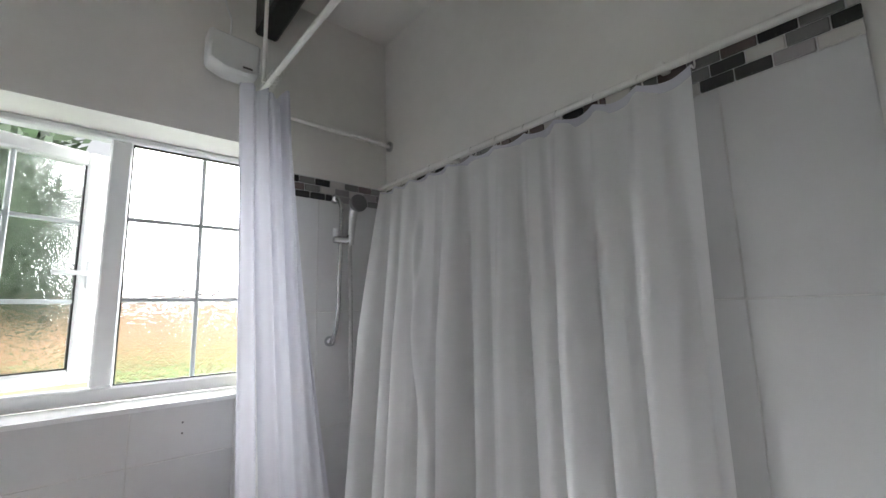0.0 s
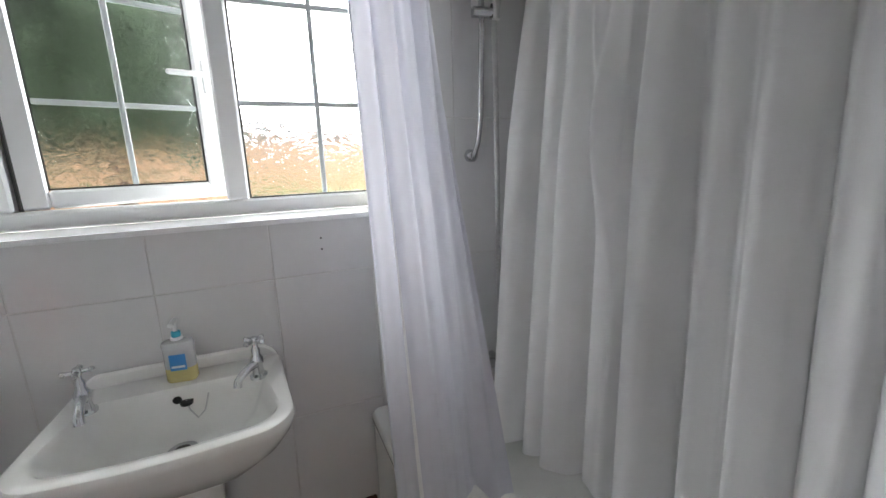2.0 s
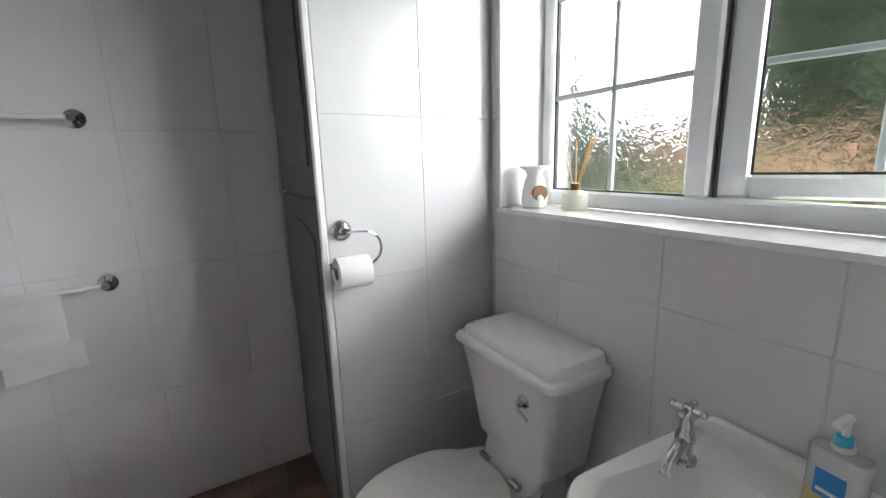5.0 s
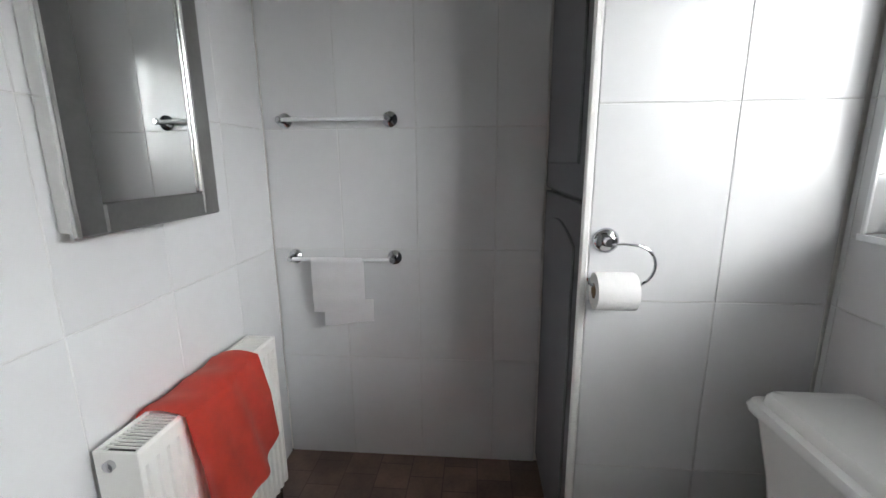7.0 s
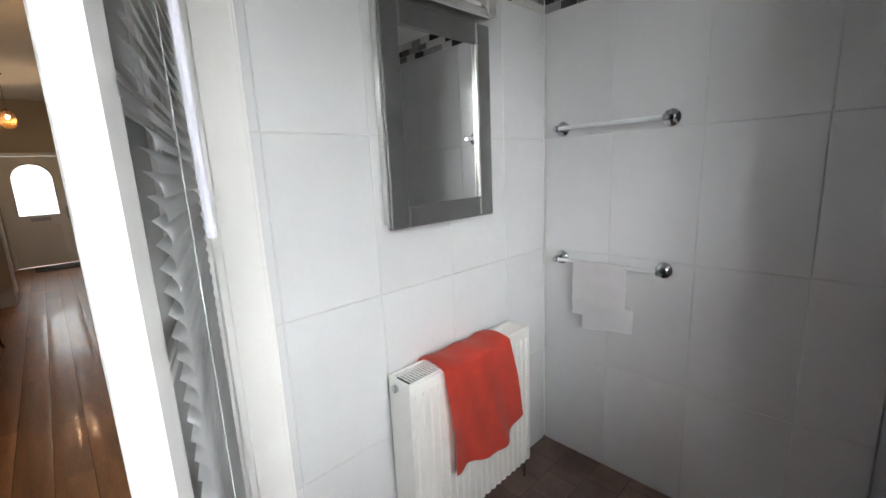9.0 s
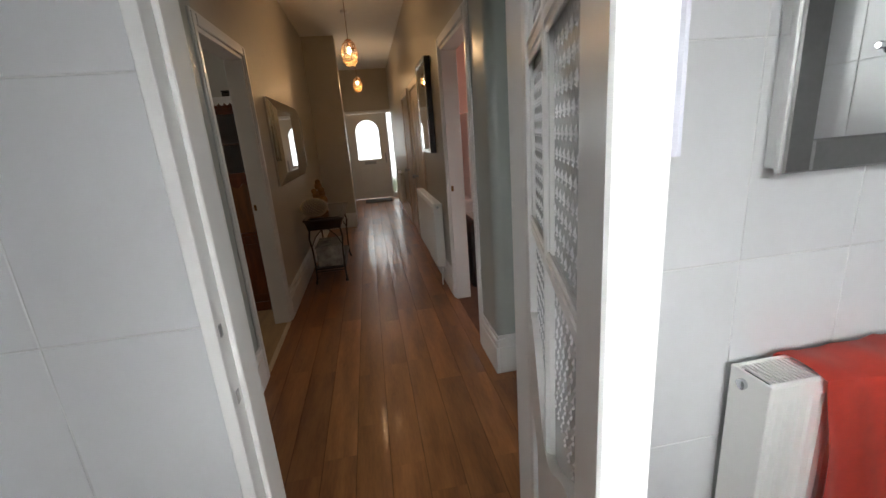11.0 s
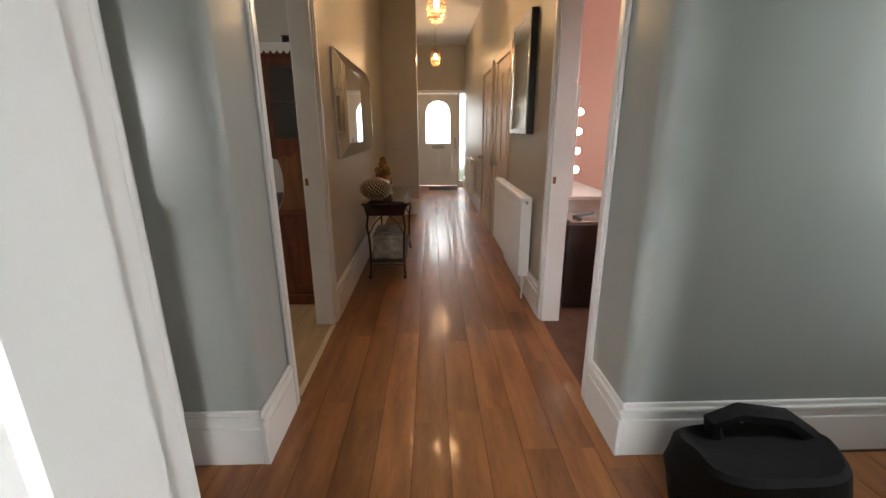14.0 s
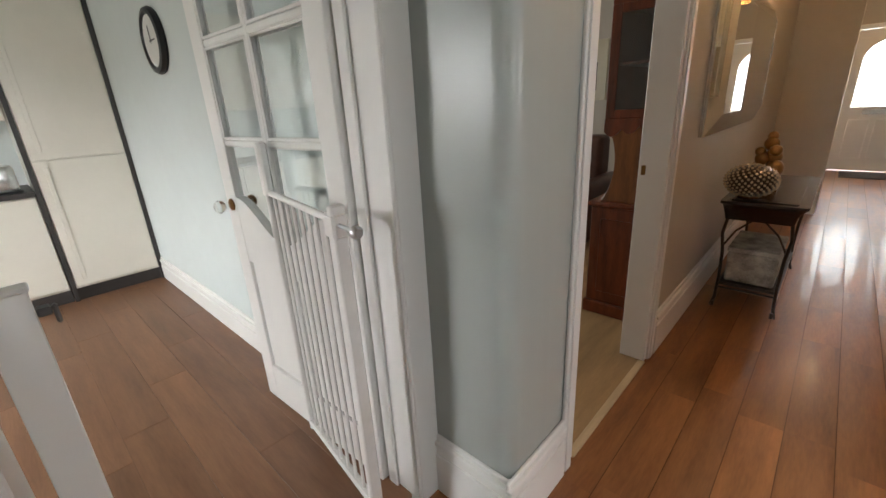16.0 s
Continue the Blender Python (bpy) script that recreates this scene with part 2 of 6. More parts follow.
DARKWOOD = material("dark_mahogany", (0.17, 0.036, 0.011), 0.3, vary=0.35, scale=4, stretch=(5, 5, 0.7), bump=0.04, coat=0.3)
NICHEW = material("golden_brown_mahogany", (0.24, 0.085, 0.022), 0.3, vary=0.25, scale=4, stretch=(5, 5, 0.7), coat=0.3)
TABLEDK = material("espresso_wood", (0.02, 0.008, 0.006), 0.25, vary=0.3, scale=5, stretch=(1, 6, 6), coat=0.4)
PATINA = material("mottled_storage_box", (0.4, 0.38, 0.33), 0.7, vary=0.35, scale=14)
# warm cream tone of the hall doors and their frames
CREAMD = material("warm_cream_door", (0.68, 0.58, 0.47), 0.45, vary=0.06, scale=3, stretch=(6, 6, 0.7))
MAT = material("grey_doormat", (0.11, 0.1, 0.1), 0.95, vary=0.2, bump=0.6, bump_scale=300)
CREAMU = material("cream_gloss_cabinet", (0.8, 0.75, 0.66), 0.25, vary=0.02, scale=3)
CHAR = material("charcoal_trim", (0.045, 0.04, 0.038), 0.4, vary=0.1)
CLOCKF = material("clock_dial", (0.75, 0.74, 0.7), 0.4, vary=0.03)
BAGM = material("black_nylon_bag", (0.004, 0.004, 0.0045), 0.8, vary=0.2, scale=12, bump=0.3, bump_scale=60)
SOAPC = material("clear_soap_bottle", (0.9, 0.92, 0.93), 0.2, transmission=0.5)
SOAPY = material("yellow_liquid_soap", (0.86, 0.76, 0.34), 0.15, transmission=0.35)
BLUE = material("blue_print", (0.03, 0.22, 0.55), 0.4)
CYAN = material("blue_pump_plastic", (0.05, 0.45, 0.62), 0.3)
CREAMP = material("cream_bottle_plastic", (0.72, 0.69, 0.52), 0.35, vary=0.03)
INK = material("dark_print", (0.05, 0.045, 0.05), 0.5)
REED = material("rattan_reed", (0.55, 0.3, 0.11), 0.7, vary=0.15, scale=40)
FROST = material("frosted_diffuser_glass", (0.8, 0.8, 0.68), 0.45, transmission=0.5)
NAVY = material("navy_cap", (0.02, 0.04, 0.13), 0.3)
FENCE = material("orange_stained_fence", (0.6, 0.37, 0.25), 0.8, vary=0.18, scale=4, stretch=(6, 6, 0.8), rand=0.15, bump=0.3, bump_scale=20)
GRASS = material("lawn", (0.09, 0.14, 0.035), 0.95, vary=0.3, scale=3, bump=0.8, bump_scale=60)
LEAF = material("conifer_leaf", (0.055, 0.09, 0.045), 0.7, vary=0.35, scale=2, island=True, rand=0.4)
TRUNK = material("tree_bark", (0.09, 0.06, 0.04), 0.9, vary=0.3, scale=12, bump=0.8, bump_scale=30)
BULB = glow("lit_bulb_warm", (1, 0.72, 0.4), 30)
VBULB = glow("lit_vanity_bulb", (1, 0.86, 0.72), 9)
# white window bars toned grey; the colour carries their backlit shade
BARM = material("shade_greyed_white", (0.5, 0.54, 0.55), 0.4, vary=0.03)
WOODST = material("stained_skirting_wood", (0.07, 0.03, 0.015), 0.45, vary=0.3, scale=6, stretch=(1, 6, 6))

# mosaic stones: a few greys picked piece by piece
MOSAIC = material("grey_stone_mosaic", (0.28, 0.27, 0.28), 0.25, vary=0.1, scale=40, rand=0.0)
_n, _l = MOSAIC.node_tree.nodes, MOSAIC.node_tree.links
_inf, _cr = _n.new("ShaderNodeObjectInfo"), _n.new("ShaderNodeValToRGB")
_cr.color_ramp.interpolation = "CONSTANT"
_cr.color_ramp.elements[0].color = (0.04, 0.04, 0.043, 1)
_cr.color_ramp.elements[1].position, _cr.color_ramp.elements[1].color = 0.22, (0.2, 0.195, 0.2, 1)
for _p, _c in ((0.42, (0.36, 0.34, 0.35, 1)), (0.6, (0.62, 0.6, 0.58, 1)), (0.86, (0.14, 0.11, 0.11, 1))):
    _cr.color_ramp.elements.new(_p).color = _c
_l.new(_inf.outputs["Random"], _cr.inputs[0])
_l.new(_cr.outputs[0], _n["Principled BSDF"].inputs["Base Color"])


# ---------------------------------------------------------------- mesh helpers
def part(name, bm, mat, parent=None, label="", smooth=False):
    me = bpy.data.meshes.new(name)
    bm.normal_update()
    bm.to_mesh(me)
    bm.free()
    me.materials.append(mat)
    if smooth:
        me.polygons.foreach_set("use_smooth", [True] * len(me.polygons))
        me.set_sharp_from_angle(angle=radians(40))
    ob = new(name, me)
    if parent:
        ob.parent = parent
    if label:
        ob["label"] = label
    return ob


def thing(name, label, category, group="", m=None):
    ob = new(name)
    ob.empty_display_size = 0.05
    if m is not None:
        ob.matrix_world = m
    return tagged(ob, label, category, group)


def structure(ob, label=""):
    return tagged(ob, label, "", "", "structure")


def a_box(lo, hi, bevel=0.0, bm=None, seg=1):
    own = bmesh.new()
    bmesh.ops.create_cube(own, size=1)
    for v in own.verts:
        v.co = Vector([lo[i] + (v.co[i] + 0.5) * (hi[i] - lo[i]) for i in range(3)])
    if bevel:
        bmesh.ops.bevel(own, geom=own.edges[:], offset=bevel, segments=seg, affect="EDGES", profile=0.5)
    return joined(bm, own)


def joined(bm, own):
    if bm is None:
        return own
    me = bpy.data.meshes.new("tmp")
    own.to_mesh(me)
    own.free()
    bm.from_mesh(me)
    bpy.data.meshes.remove(me)
    return bm


def rings(bm, loops, close=True, cap=True):
    """A skin over loops of points, one after another."""
    rows = [[bm.verts.new(p) for p in lp] for lp in loops]
    k = len(rows[0])
    for a, b in zip(rows, rows[1:]):
        for i in range(k if close else k - 1):
            j = (i + 1) % k
            bm.faces.new((a[i], a[j], b[j], b[i]))
    if cap and close:
        bm.faces.new(rows[0][::-1])
        bm.faces.new(rows[-1])
    return bm


def tube(points, r, seg=10, bm=None):
    """A round bar along points."""
    bm = bm or bmesh.new()
    pts = [Vector(p) for p in points]
    loops, side = [], None
    for i, p in enumerate(pts):
        d = (pts[min(i + 1, len(pts) - 1)] - pts[max(i - 1, 0)]).normalized()
        side = d.orthogonal().normalized() if side is None else (side - d * side.dot(d)).normalized()
        up = d.cross(side)
        rad = r[i] if isinstance(r, (list, tuple)) else r
        loops.append([p + (side * math.cos(a) + up * math.sin(a)) * rad for a in (2 * math.pi * k / seg for k in range(seg))])
    return rings(bm, loops)


def lathe(profile, centre=(0, 0, 0), seg=24, bm=None, axis="z"):
    """profile: (radius, height) pairs from below."""
    bm = bm or bmesh.new()
    loops = []
    for r, h in profile:
        ring = []
        for k in range(seg):
            a = 2 * math.pi * k / seg
            c, s = r * math.cos(a), r * math.sin(a)
            q = {"z": (c, s, h), "y": (s, h, c), "x": (h, c, s)}[axis]
            ring.append(Vector(centre) + Vector(q))
        loops.append(ring)
    return rings(bm, loops)


def sheet(fn, nu, nv, thick=0.0):
    """A grid surface fn(u, v), u and v from 0 to 1."""
    bm = bmesh.new()
    g = [[bm.verts.new(fn(i / nu, j / nv)) for i in range(nu + 1)] for j in range(nv + 1)]
    for j in range(nv):
        for i in range(nu):
            bm.faces.new((g[j][i], g[j][i + 1], g[j + 1][i + 1], g[j + 1][i]))
    if thick:
        bmesh.ops.solidify(bm, geom=bm.faces[:], thickness=thick)
        bmesh.ops.recalc_face_normals(bm, faces=bm.faces[:])
    return bm


def prism(outline, y0, y1, bevel=0.0):
    """An outline in x and z, drawn out along y."""
    bm = bmesh.new()
    rings(bm, [[(x, y0, z) for x, z in outline], [(x, y1, z) for x, z in outline]])
    bmesh.ops.recalc_face_normals(bm, faces=bm.faces[:])
    if bevel:
        bmesh.ops.bevel(bm, geom=bm.edges[:], offset=bevel, segments=1, affect="EDGES")
    return bm


def slab(name, lo, hi, mat, label="", bevel=0.0):
    return structure(part(name, a_box(lo, hi, bevel), mat), label)


def arc(c, r, a0, a1, n, plane="xz"):
    pts = []
    for k in range(n + 1):
        a = radians(a0 + (a1 - a0) * k / n)
        u, v = r * math.cos(a), r * math.sin(a)
        pts.append((c[0] + u, c[1], c[2] + v) if plane == "xz" else (c[0] + u, c[1] + v, c[2]) if plane == "xy" else (c[0], c[1] + u, c[2] + v))
    return pts


# ---------------------------------------------------------------- the bathroom's shell
XL, XP, XR, YW, ZC = -1.984, -1.305, 1.20, 1.915, 3.19   # towel wall, partition, bath wall, window wall, ceiling
T = 0.009                                                 # tile thickness
W0, W1, H0, H1 = -1.25, 0.66, 1.285, 2.385                # window opening
D0, D1, DH = -0.43, 0.345, 2.03                           # bathroom doorway

slab("floor_bathroom", (XL - 0.1, -0.02, -0.1), (XR + 0.1, YW + 0.1, 0), VINYL, "brown stone-look vinyl bathroom floor")
slab("ceiling_bathroom", (XL - 0.1, -0.24, ZC), (XR + 0.1, YW + 0.35, ZC + 0.1), CEIL, "white painted bathroom ceiling")
b = a_box((XL - 0.1, YW + T, 0), (W0, YW + 0.35, ZC))
a_box((W1, YW + T, 0), (XR + 0.1, YW + 0.35, ZC), bm=b)
a_box((W0, YW + T, 0), (W1, YW + 0.35, H0 - 0.012), bm=b)
a_box((W0, YW + T, H1), (W1, YW + 0.35, ZC), bm=b)
wall_window = structure(part("wall_north", b, PLASTER), "tiled and painted bathroom wall with the window")
wall_bath = slab("wall_east", (XR + T, -0.24, 0), (XR + 0.2, YW + T, ZC), PLASTER, "tiled wall along the bath")
wall_towel = slab("wall_west", (XL - 0.15, -0.24, 0), (XL - T, YW + T, ZC), PLASTER, "tiled wall with the towel rails")
wall_part = slab("wall_partition", (XP - 0.09, 1.262, 0), (XP - T, YW + T, ZC), PLASTER, "tiled partition beside the toilet")
b = a_box((XL - T, -0.24, 0), (D0 - 0.03, -T, ZC))
a_box((D1 + 0.03, -0.24, 0), (XR + T, -0.05 - T, ZC), bm=b)
a_box((D0 - 0.03, -0.24, DH + 0.03), (D1 + 0.03, -T, ZC), bm=b)
wall_door = structure(part("wall_south", b, PLASTER), "tiled bathroom wall with the doorway")

# sill board and plaster reveal linings
window_sill = structure(part("window_sill", a_box((W0, YW - 0.012, H0 - 0.012), (W1, 2.118, H0 + 0.002), 0.003), TILE), "white tiled window sill")

# the window: fixed lights on each side and an open sash between
FY = 2.12


def bars(parent, x0, x1, z0, z1, y, xs, zs):
    for x in xs:
        part("glazing_bar", a_box((x - 0.009, y - 0.008, z0), (x + 0.009, y + 0.008, z1), 0.003), BARM, parent)
    for z in zs:
        part("glazing_bar", a_box((x0, y - 0.007, z - 0.009), (x1, y + 0.007, z + 0.009), 0.003), BARM, parent)


def pane(parent, x0, x1, z0, z1, y, mat, thick=0.006):
    g = part("pane", a_box((x0, y, z0), (x1, y + thick, z1)), mat, parent)
    g.visible_shadow = False
    return g


window = structure(new("window_1"), "white plastic casement window with leaf-patterned glass")
b = bmesh.new()
for lo, hi in (((W0, FY, H0), (W0 + 0.05, FY + 0.07, H1)), ((W1 - 0.05, FY, H0), (W1, FY + 0.07, H1)),
               ((W0 + 0.05, FY, H0 + 0.002), (W1 - 0.05, FY + 0.07, H0 + 0.06)), ((W0 + 0.05, FY, H1 - 0.03), (W1 - 0.05, FY + 0.07, H1)),
               ((-0.675, FY, H0 + 0.06), (-0.605, FY + 0.07, H1 - 0.03)), ((-0.015, FY, H0 + 0.06), (0.06, FY + 0.07, H1 - 0.03))):
    a_box(lo, hi, 0.008, b)
part("window_frame", b, UPVC, window)
for x0, x1 in ((W0 + 0.05, -0.675), (0.06, W1 - 0.05)):
    pane(window, x0, x1, H0 + 0.06, H1 - 0.03, FY + 0.036, BARK)
    b = bmesh.new()
    for lo, hi in (((x0, FY + 0.02, H0 + 0.06), (x1, FY + 0.034, H0 + 0.066)), ((x0, FY + 0.02, H0 + 0.066), (x0 + 0.006, FY + 0.034, H1 - 0.03)),
                   ((x1 - 0.006, FY + 0.02, H0 + 0.066), (x1, FY + 0.034, H1 - 0.03)), ((x0, FY + 0.02, H1 - 0.036), (x1, FY + 0.034, H1 - 0.03))):
        a_box(lo, hi, bm=b)
    part("seal", b, SEAL, window)
    bars(window, x0, x1, H0 + 0.066, H1 - 0.036, FY + 0.026, ((x0 + x1) / 2,), (1.685, 2.025))
# sash, hung on its left edge and swung outwards
sash = part("sash", bmesh.new(), UPVC, window, "open casement sash")
SW, S0, S1 = 0.622, H0 + 0.062, H1 - 0.04
b = bmesh.new()
for lo, hi in (((0, 0, S0), (0.075, 0.06, S1)), ((SW - 0.075, 0, S0), (SW, 0.06, S1)), ((0.075, 0, S0), (SW - 0.075, 0.06, S0 + 0.06)),
               ((0.075, 0, S1 - 0.06), (SW - 0.075, 0.06, S1))):
    a_box(lo, hi, 0.008, b)
b.to_mesh(sash.data)
b.free()
sash.matrix_world = pose(-0.598, FY + 0.02, 0, 0, 0, 19)
pane(sash, 0.075, SW - 0.075, S0 + 0.06, S1 - 0.06, 0.03, BARK)
b = bmesh.new()
for lo, hi in (((0.075, 0.016, S0 + 0.06), (SW - 0.075, 0.028, S0 + 0.066)), ((0.075, 0.016, S0 + 0.066), (0.081, 0.028, S1 - 0.06)),
               ((SW - 0.081, 0.016, S0 + 0.066), (SW - 0.075, 0.028, S1 - 0.06))):
    a_box(lo, hi, bm=b)
part("seal", b, SEAL, sash)
bars(sash, 0.081, SW - 0.081, S0 + 0.066, S1 - 0.06, 0.02, (SW / 2,), (1.685, 2.025))
b = a_box((SW - 0.05, -0.018, 1.74), (SW - 0.02, 0.0, 1.86), 0.004)
a_box((SW - 0.17, -0.034, 1.795), (SW - 0.025, -0.016, 1.815), 0.006, b)
part("window_handle", b, UPVC, sash)
b = a_box((-0.598, FY + 0.012, S0), (-0.59, FY + 0.05, S1))
part("dark_gap_seal", b, SEAL, window)

# black ceiling beam
tagged(part("ceiling_beam", a_box((0.47, -0.0, 2.93), (0.575, YW, ZC), 0.012), BLACKW), "black painted timber beam along the ceiling", "beam")

# bathroom doorway: lining, stop and architraves
door_lining = structure(new("door_lining"), "white gloss door lining")
part("jamb", a_box((D0 - 0.03, -0.245, 0), (D0, 0.002, DH), 0.002), GLOSSW, door_lining)
part("jamb", a_box((D1, -0.245, 0), (D1 + 0.03, -0.04, DH), 0.002), GLOSSW, door_lining)
part("head", a_box((D0 - 0.03, -0.245, DH), (D1 + 0.03, -0.04, DH + 0.03), 0.002), GLOSSW, door_lining)
part("stop", a_box((D1 - 0.014, -0.2, 0), (D1, -0.1, DH), 0.003), GLOSSW, door_lining)
part("stop", a_box((D0, -0.2, 0), (D0 + 0.014, -0.1, DH), 0.003), GLOSSW, door_lining)
part("strike_plate", a_box((D1 - 0.002, -0.072, 1.045), (D1 + 0.001, -0.056, 1.075), 0.0008), STEEL, door_lining)
part("strike_plate", a_box((D1 - 0.002, -0.085, 0.86), (D1 + 0.001, -0.066, 0.895), 0.0008), STEEL, door_lining)


def architrave(y0, y1, x0, x1, h, w, mat=GLOSSW, axis="x", name="trim"):
    """A frame of moulding round an opening, from y0 to y1 in depth."""
    b = bmesh.new()
    step = 0.3 * (y1 - y0)
    for u0, u1, z0, z1 in ((x0 - w, x0, 0, h + w), (x1, x1 + w, 0, h + w), (x0, x1, h, h + w)):
        for k, ins in ((0, 0.0), (1, 0.014)):
            ya, yb = (y0, y1 - step) if k == 0 else (y1 - step, y1)
            lo, hi = (u0 + ins, ya, z0), (u1 - ins, yb, z1 - (ins if z1 > h + w / 2 else 0))
            if axis == "y":
                lo, hi = (min(ya, yb), u0 + ins, z0), (max(ya, yb), u1 - ins, hi[2])
            else:
                lo, hi = (lo[0], min(ya, yb), z0), (hi[0], max(ya, yb), hi[2])
            a_box(lo, hi, 0.003, b)
    return structure(part(name, b, mat), "white gloss architrave")


architrave(-0.2405, -0.262, D0, D1, DH, 0.065)
b = a_box((D0 - 0.16, -0.0085, 0), (D0 - 0.031, 0.008, DH + 0.08), 0.003)
a_box((D0 - 0.148, 0.008, 0), (D0 - 0.05, 0.014, DH + 0.065), 0.003, b)
structure(part("trim_bathroom_door", b, GLOSSW), "white gloss architrave inside the bathroom")

# ---------------------------------------------------------------- doors with glazed tops


def glazed_door(name, w, h, glass, m, label, holed=None):
    """A white door: stiles, glazed top in two columns, a swept mid rail and sunk lower panels. Its hinge is at x = 0."""
    d = thing(name, label, "door", m=m)
    st, t = 0.095, 0.04
    top, r1, r2 = h - 0.1, 1.605, 1.245

    def swoop(x):
        s = abs((x - w / 2) / (w / 2 - st))
        return 0.875 + 0.15 * (0.5 - 0.5 * math.cos(math.pi * min(1, s)))
    for x0, x1 in ((0, st), (w - st, w)):
        part("stile", a_box((x0, 0, 0.006), (x1, t, h), 0.003), GLOSSW, d)
    part("top_rail", a_box((st, 0.001, top), (w - st, t - 0.001, h), 0.002), GLOSSW, d)
    xs = [st + (w - 2 * st) * k / 24 for k in range(25)]
    part("mid_rail", prism([(xs[0], 0.74), (xs[-1], 0.74)] + [(x, swoop(x)) for x in xs[::-1]], 0.001, t - 0.001), GLOSSW, d)
    part("bottom_rail", a_box((st, 0.001, 0.006), (w - st, t - 0.001, 0.2), 0.002), GLOSSW, d)
    part("muntin", a_box((w / 2 - 0.04, 0.002, 0.2), (w / 2 + 0.04, t - 0.002, 0.74), 0.002), GLOSSW, d)
    for x0, x1 in ((st, w / 2 - 0.04), (w / 2 + 0.04, w - st)):
        part("panel", a_box((x0, 0.012, 0.2), (x1, t - 0.012, 0.74), 0.008), GLOSSW, d)
    part("glazing_bar", a_box((w / 2 - 0.014, 0.003, 0.87), (w / 2 + 0.014, t - 0.003, top), 0.006), GLOSSW, d)
    for z in (r2, r1):
        part("glazing_bar", a_box((st, 0.004, z - 0.014), (w - st, t - 0.004, z + 0.014), 0.006), GLOSSW, d)
    for x0, x1 in ((st, w / 2 - 0.014), (w / 2 + 0.014, w - st)):
        for z0, z1 in ((r1 + 0.014, top), (r2 + 0.014, r1 - 0.014)):
            pane(d, x0, x1, z0, z1, t / 2 - 0.002, glass, 0.004)
            fr = bmesh.new()
            for f in (0.004, t - 0.010):
                for lo, hi in (((x0, f, z0), (x0 + 0.01, f + 0.006, z1)), ((x1 - 0.01, f, z0), (x1, f + 0.006, z1)),
                               ((x0 + 0.01, f, z0), (x1 - 0.01, f + 0.006, z0 + 0.01)), ((x0 + 0.01, f, z1 - 0.01), (x1 - 0.01, f + 0.006, z1))):
                    a_box(lo, hi, 0.002, fr)
            part("bead", fr, GLOSSW, d)
        xs2 = [x0 + (x1 - x0) * k / 12 for k in range(13)]
        g = part("pane", prism([(x, swoop(x) - 0.002) for x in xs2] + [(x1, r2 - 0.014), (x0, r2 - 0.014)], t / 2 - 0.002, t / 2 + 0.002), glass, d)
        g.visible_shadow = False
    return d


BW = 0.76
bath_door = glazed_door("bathroom_door", BW, DH - 0.01, FLEUR, pose(D0 + 0.022, -0.085, 0, 0, 0, 73.2), "open white door with etched glass and a blind")
# etched motifs on the glass, on a slanting lattice; their white paints in glints
b = bmesh.new()
for col in range(2):
    x0 = 0.095 + col * (BW / 2 - 0.095 + 0.014) + 0.02
    for i in range(9):
        for j in range(32):
            x, z = x0 + i * 0.031 + (j % 2) * 0.0155, 1.0 + j * 0.028
            if x > x0 + 0.235 or abs(z - 1.245) < 0.025 or abs(z - 1.605) < 0.025 or z > 1.88:
                continue
            for dx, dz, rx, rz in ((0, 0.004, 0.0026, 0.0068), (-0.0048, -0.0005, 0.0026, 0.0042), (0.0048, -0.0005, 0.0026, 0.0042), (0, -0.0062, 0.0016, 0.0035)):
                ring = [(x + dx + rx * math.cos(a), z + dz + rz * math.sin(a)) for a in (k * math.pi / 4 for k in range(8))]
                top = b.verts.new((x + dx, 0.0138, z + dz))
                vs = [b.verts.new((px, 0.0168, pz)) for px, pz in ring]
                for k in range(8):
                    b.faces.new((vs[k], vs[(k + 1) % 8], top))
            for sx in (-1, 1):
                ca, cb = Vector((x + sx * 0.0145, 0.0158, z + 0.0045)), Vector((x + sx * 0.002, 0.0158, z + 0.0225))
                off = Vector((0.0007, 0, 0.0007 * sx))
                b.faces.new([b.verts.new(q) for q in (ca - off, ca + off, cb + off, cb - off)])
tagged(part("etched_motif", b, ETCH, bath_door), kind="stuff")
# the blind on its room side: headrail, slats, cords, wand
BL0, BL1 = 0.085, BW - 0.075
blind = part("venetian_blind", a_box((BL0, 0.042, 1.9), (BL1, 0.085, 1.95), 0.004), UPVC, bath_door, "white plastic venetian blind")


def slat_fn(u, v):
    return Vector((BL0 + u * (BL1 - BL0), 0.05 + 0.017 * v + 0.0055 * math.sin(math.pi * v), 0.015 - 0.031 * v))


slat0 = part("slat", sheet(slat_fn, 1, 6, 0.001), UPVC, blind, smooth=True)
slat0.location = (0, 0, 0.12)
for k in range(1, 64):
    o = slat0.copy()
    scene.collection.objects.link(o)
    o.location = (0, 0, 0.12 + k * 0.0281)
for x in (0.18, BW - 0.18):
    part("cord", tube([(x, 0.08, 0.12), (x, 0.08, 1.9)], 0.0009, 5), BARM, blind)
part("wand", tube([(BW - 0.15, 0.098, 1.92), (BW - 0.16, 0.104, 1.42)], 0.0065, 8), SHOWERC2, blind, smooth=True)
part("bottom_bar", a_box((BL0, 0.05, 0.085), (BL1, 0.078, 0.1), 0.003), UPVC, blind)
for z in (0.3, 1.0, 1.75):
    part("hinge", tube([(0.0, 0.044, z - 0.045), (0.0, 0.044, z + 0.045)], 0.006, 8), STEEL, bath_door)

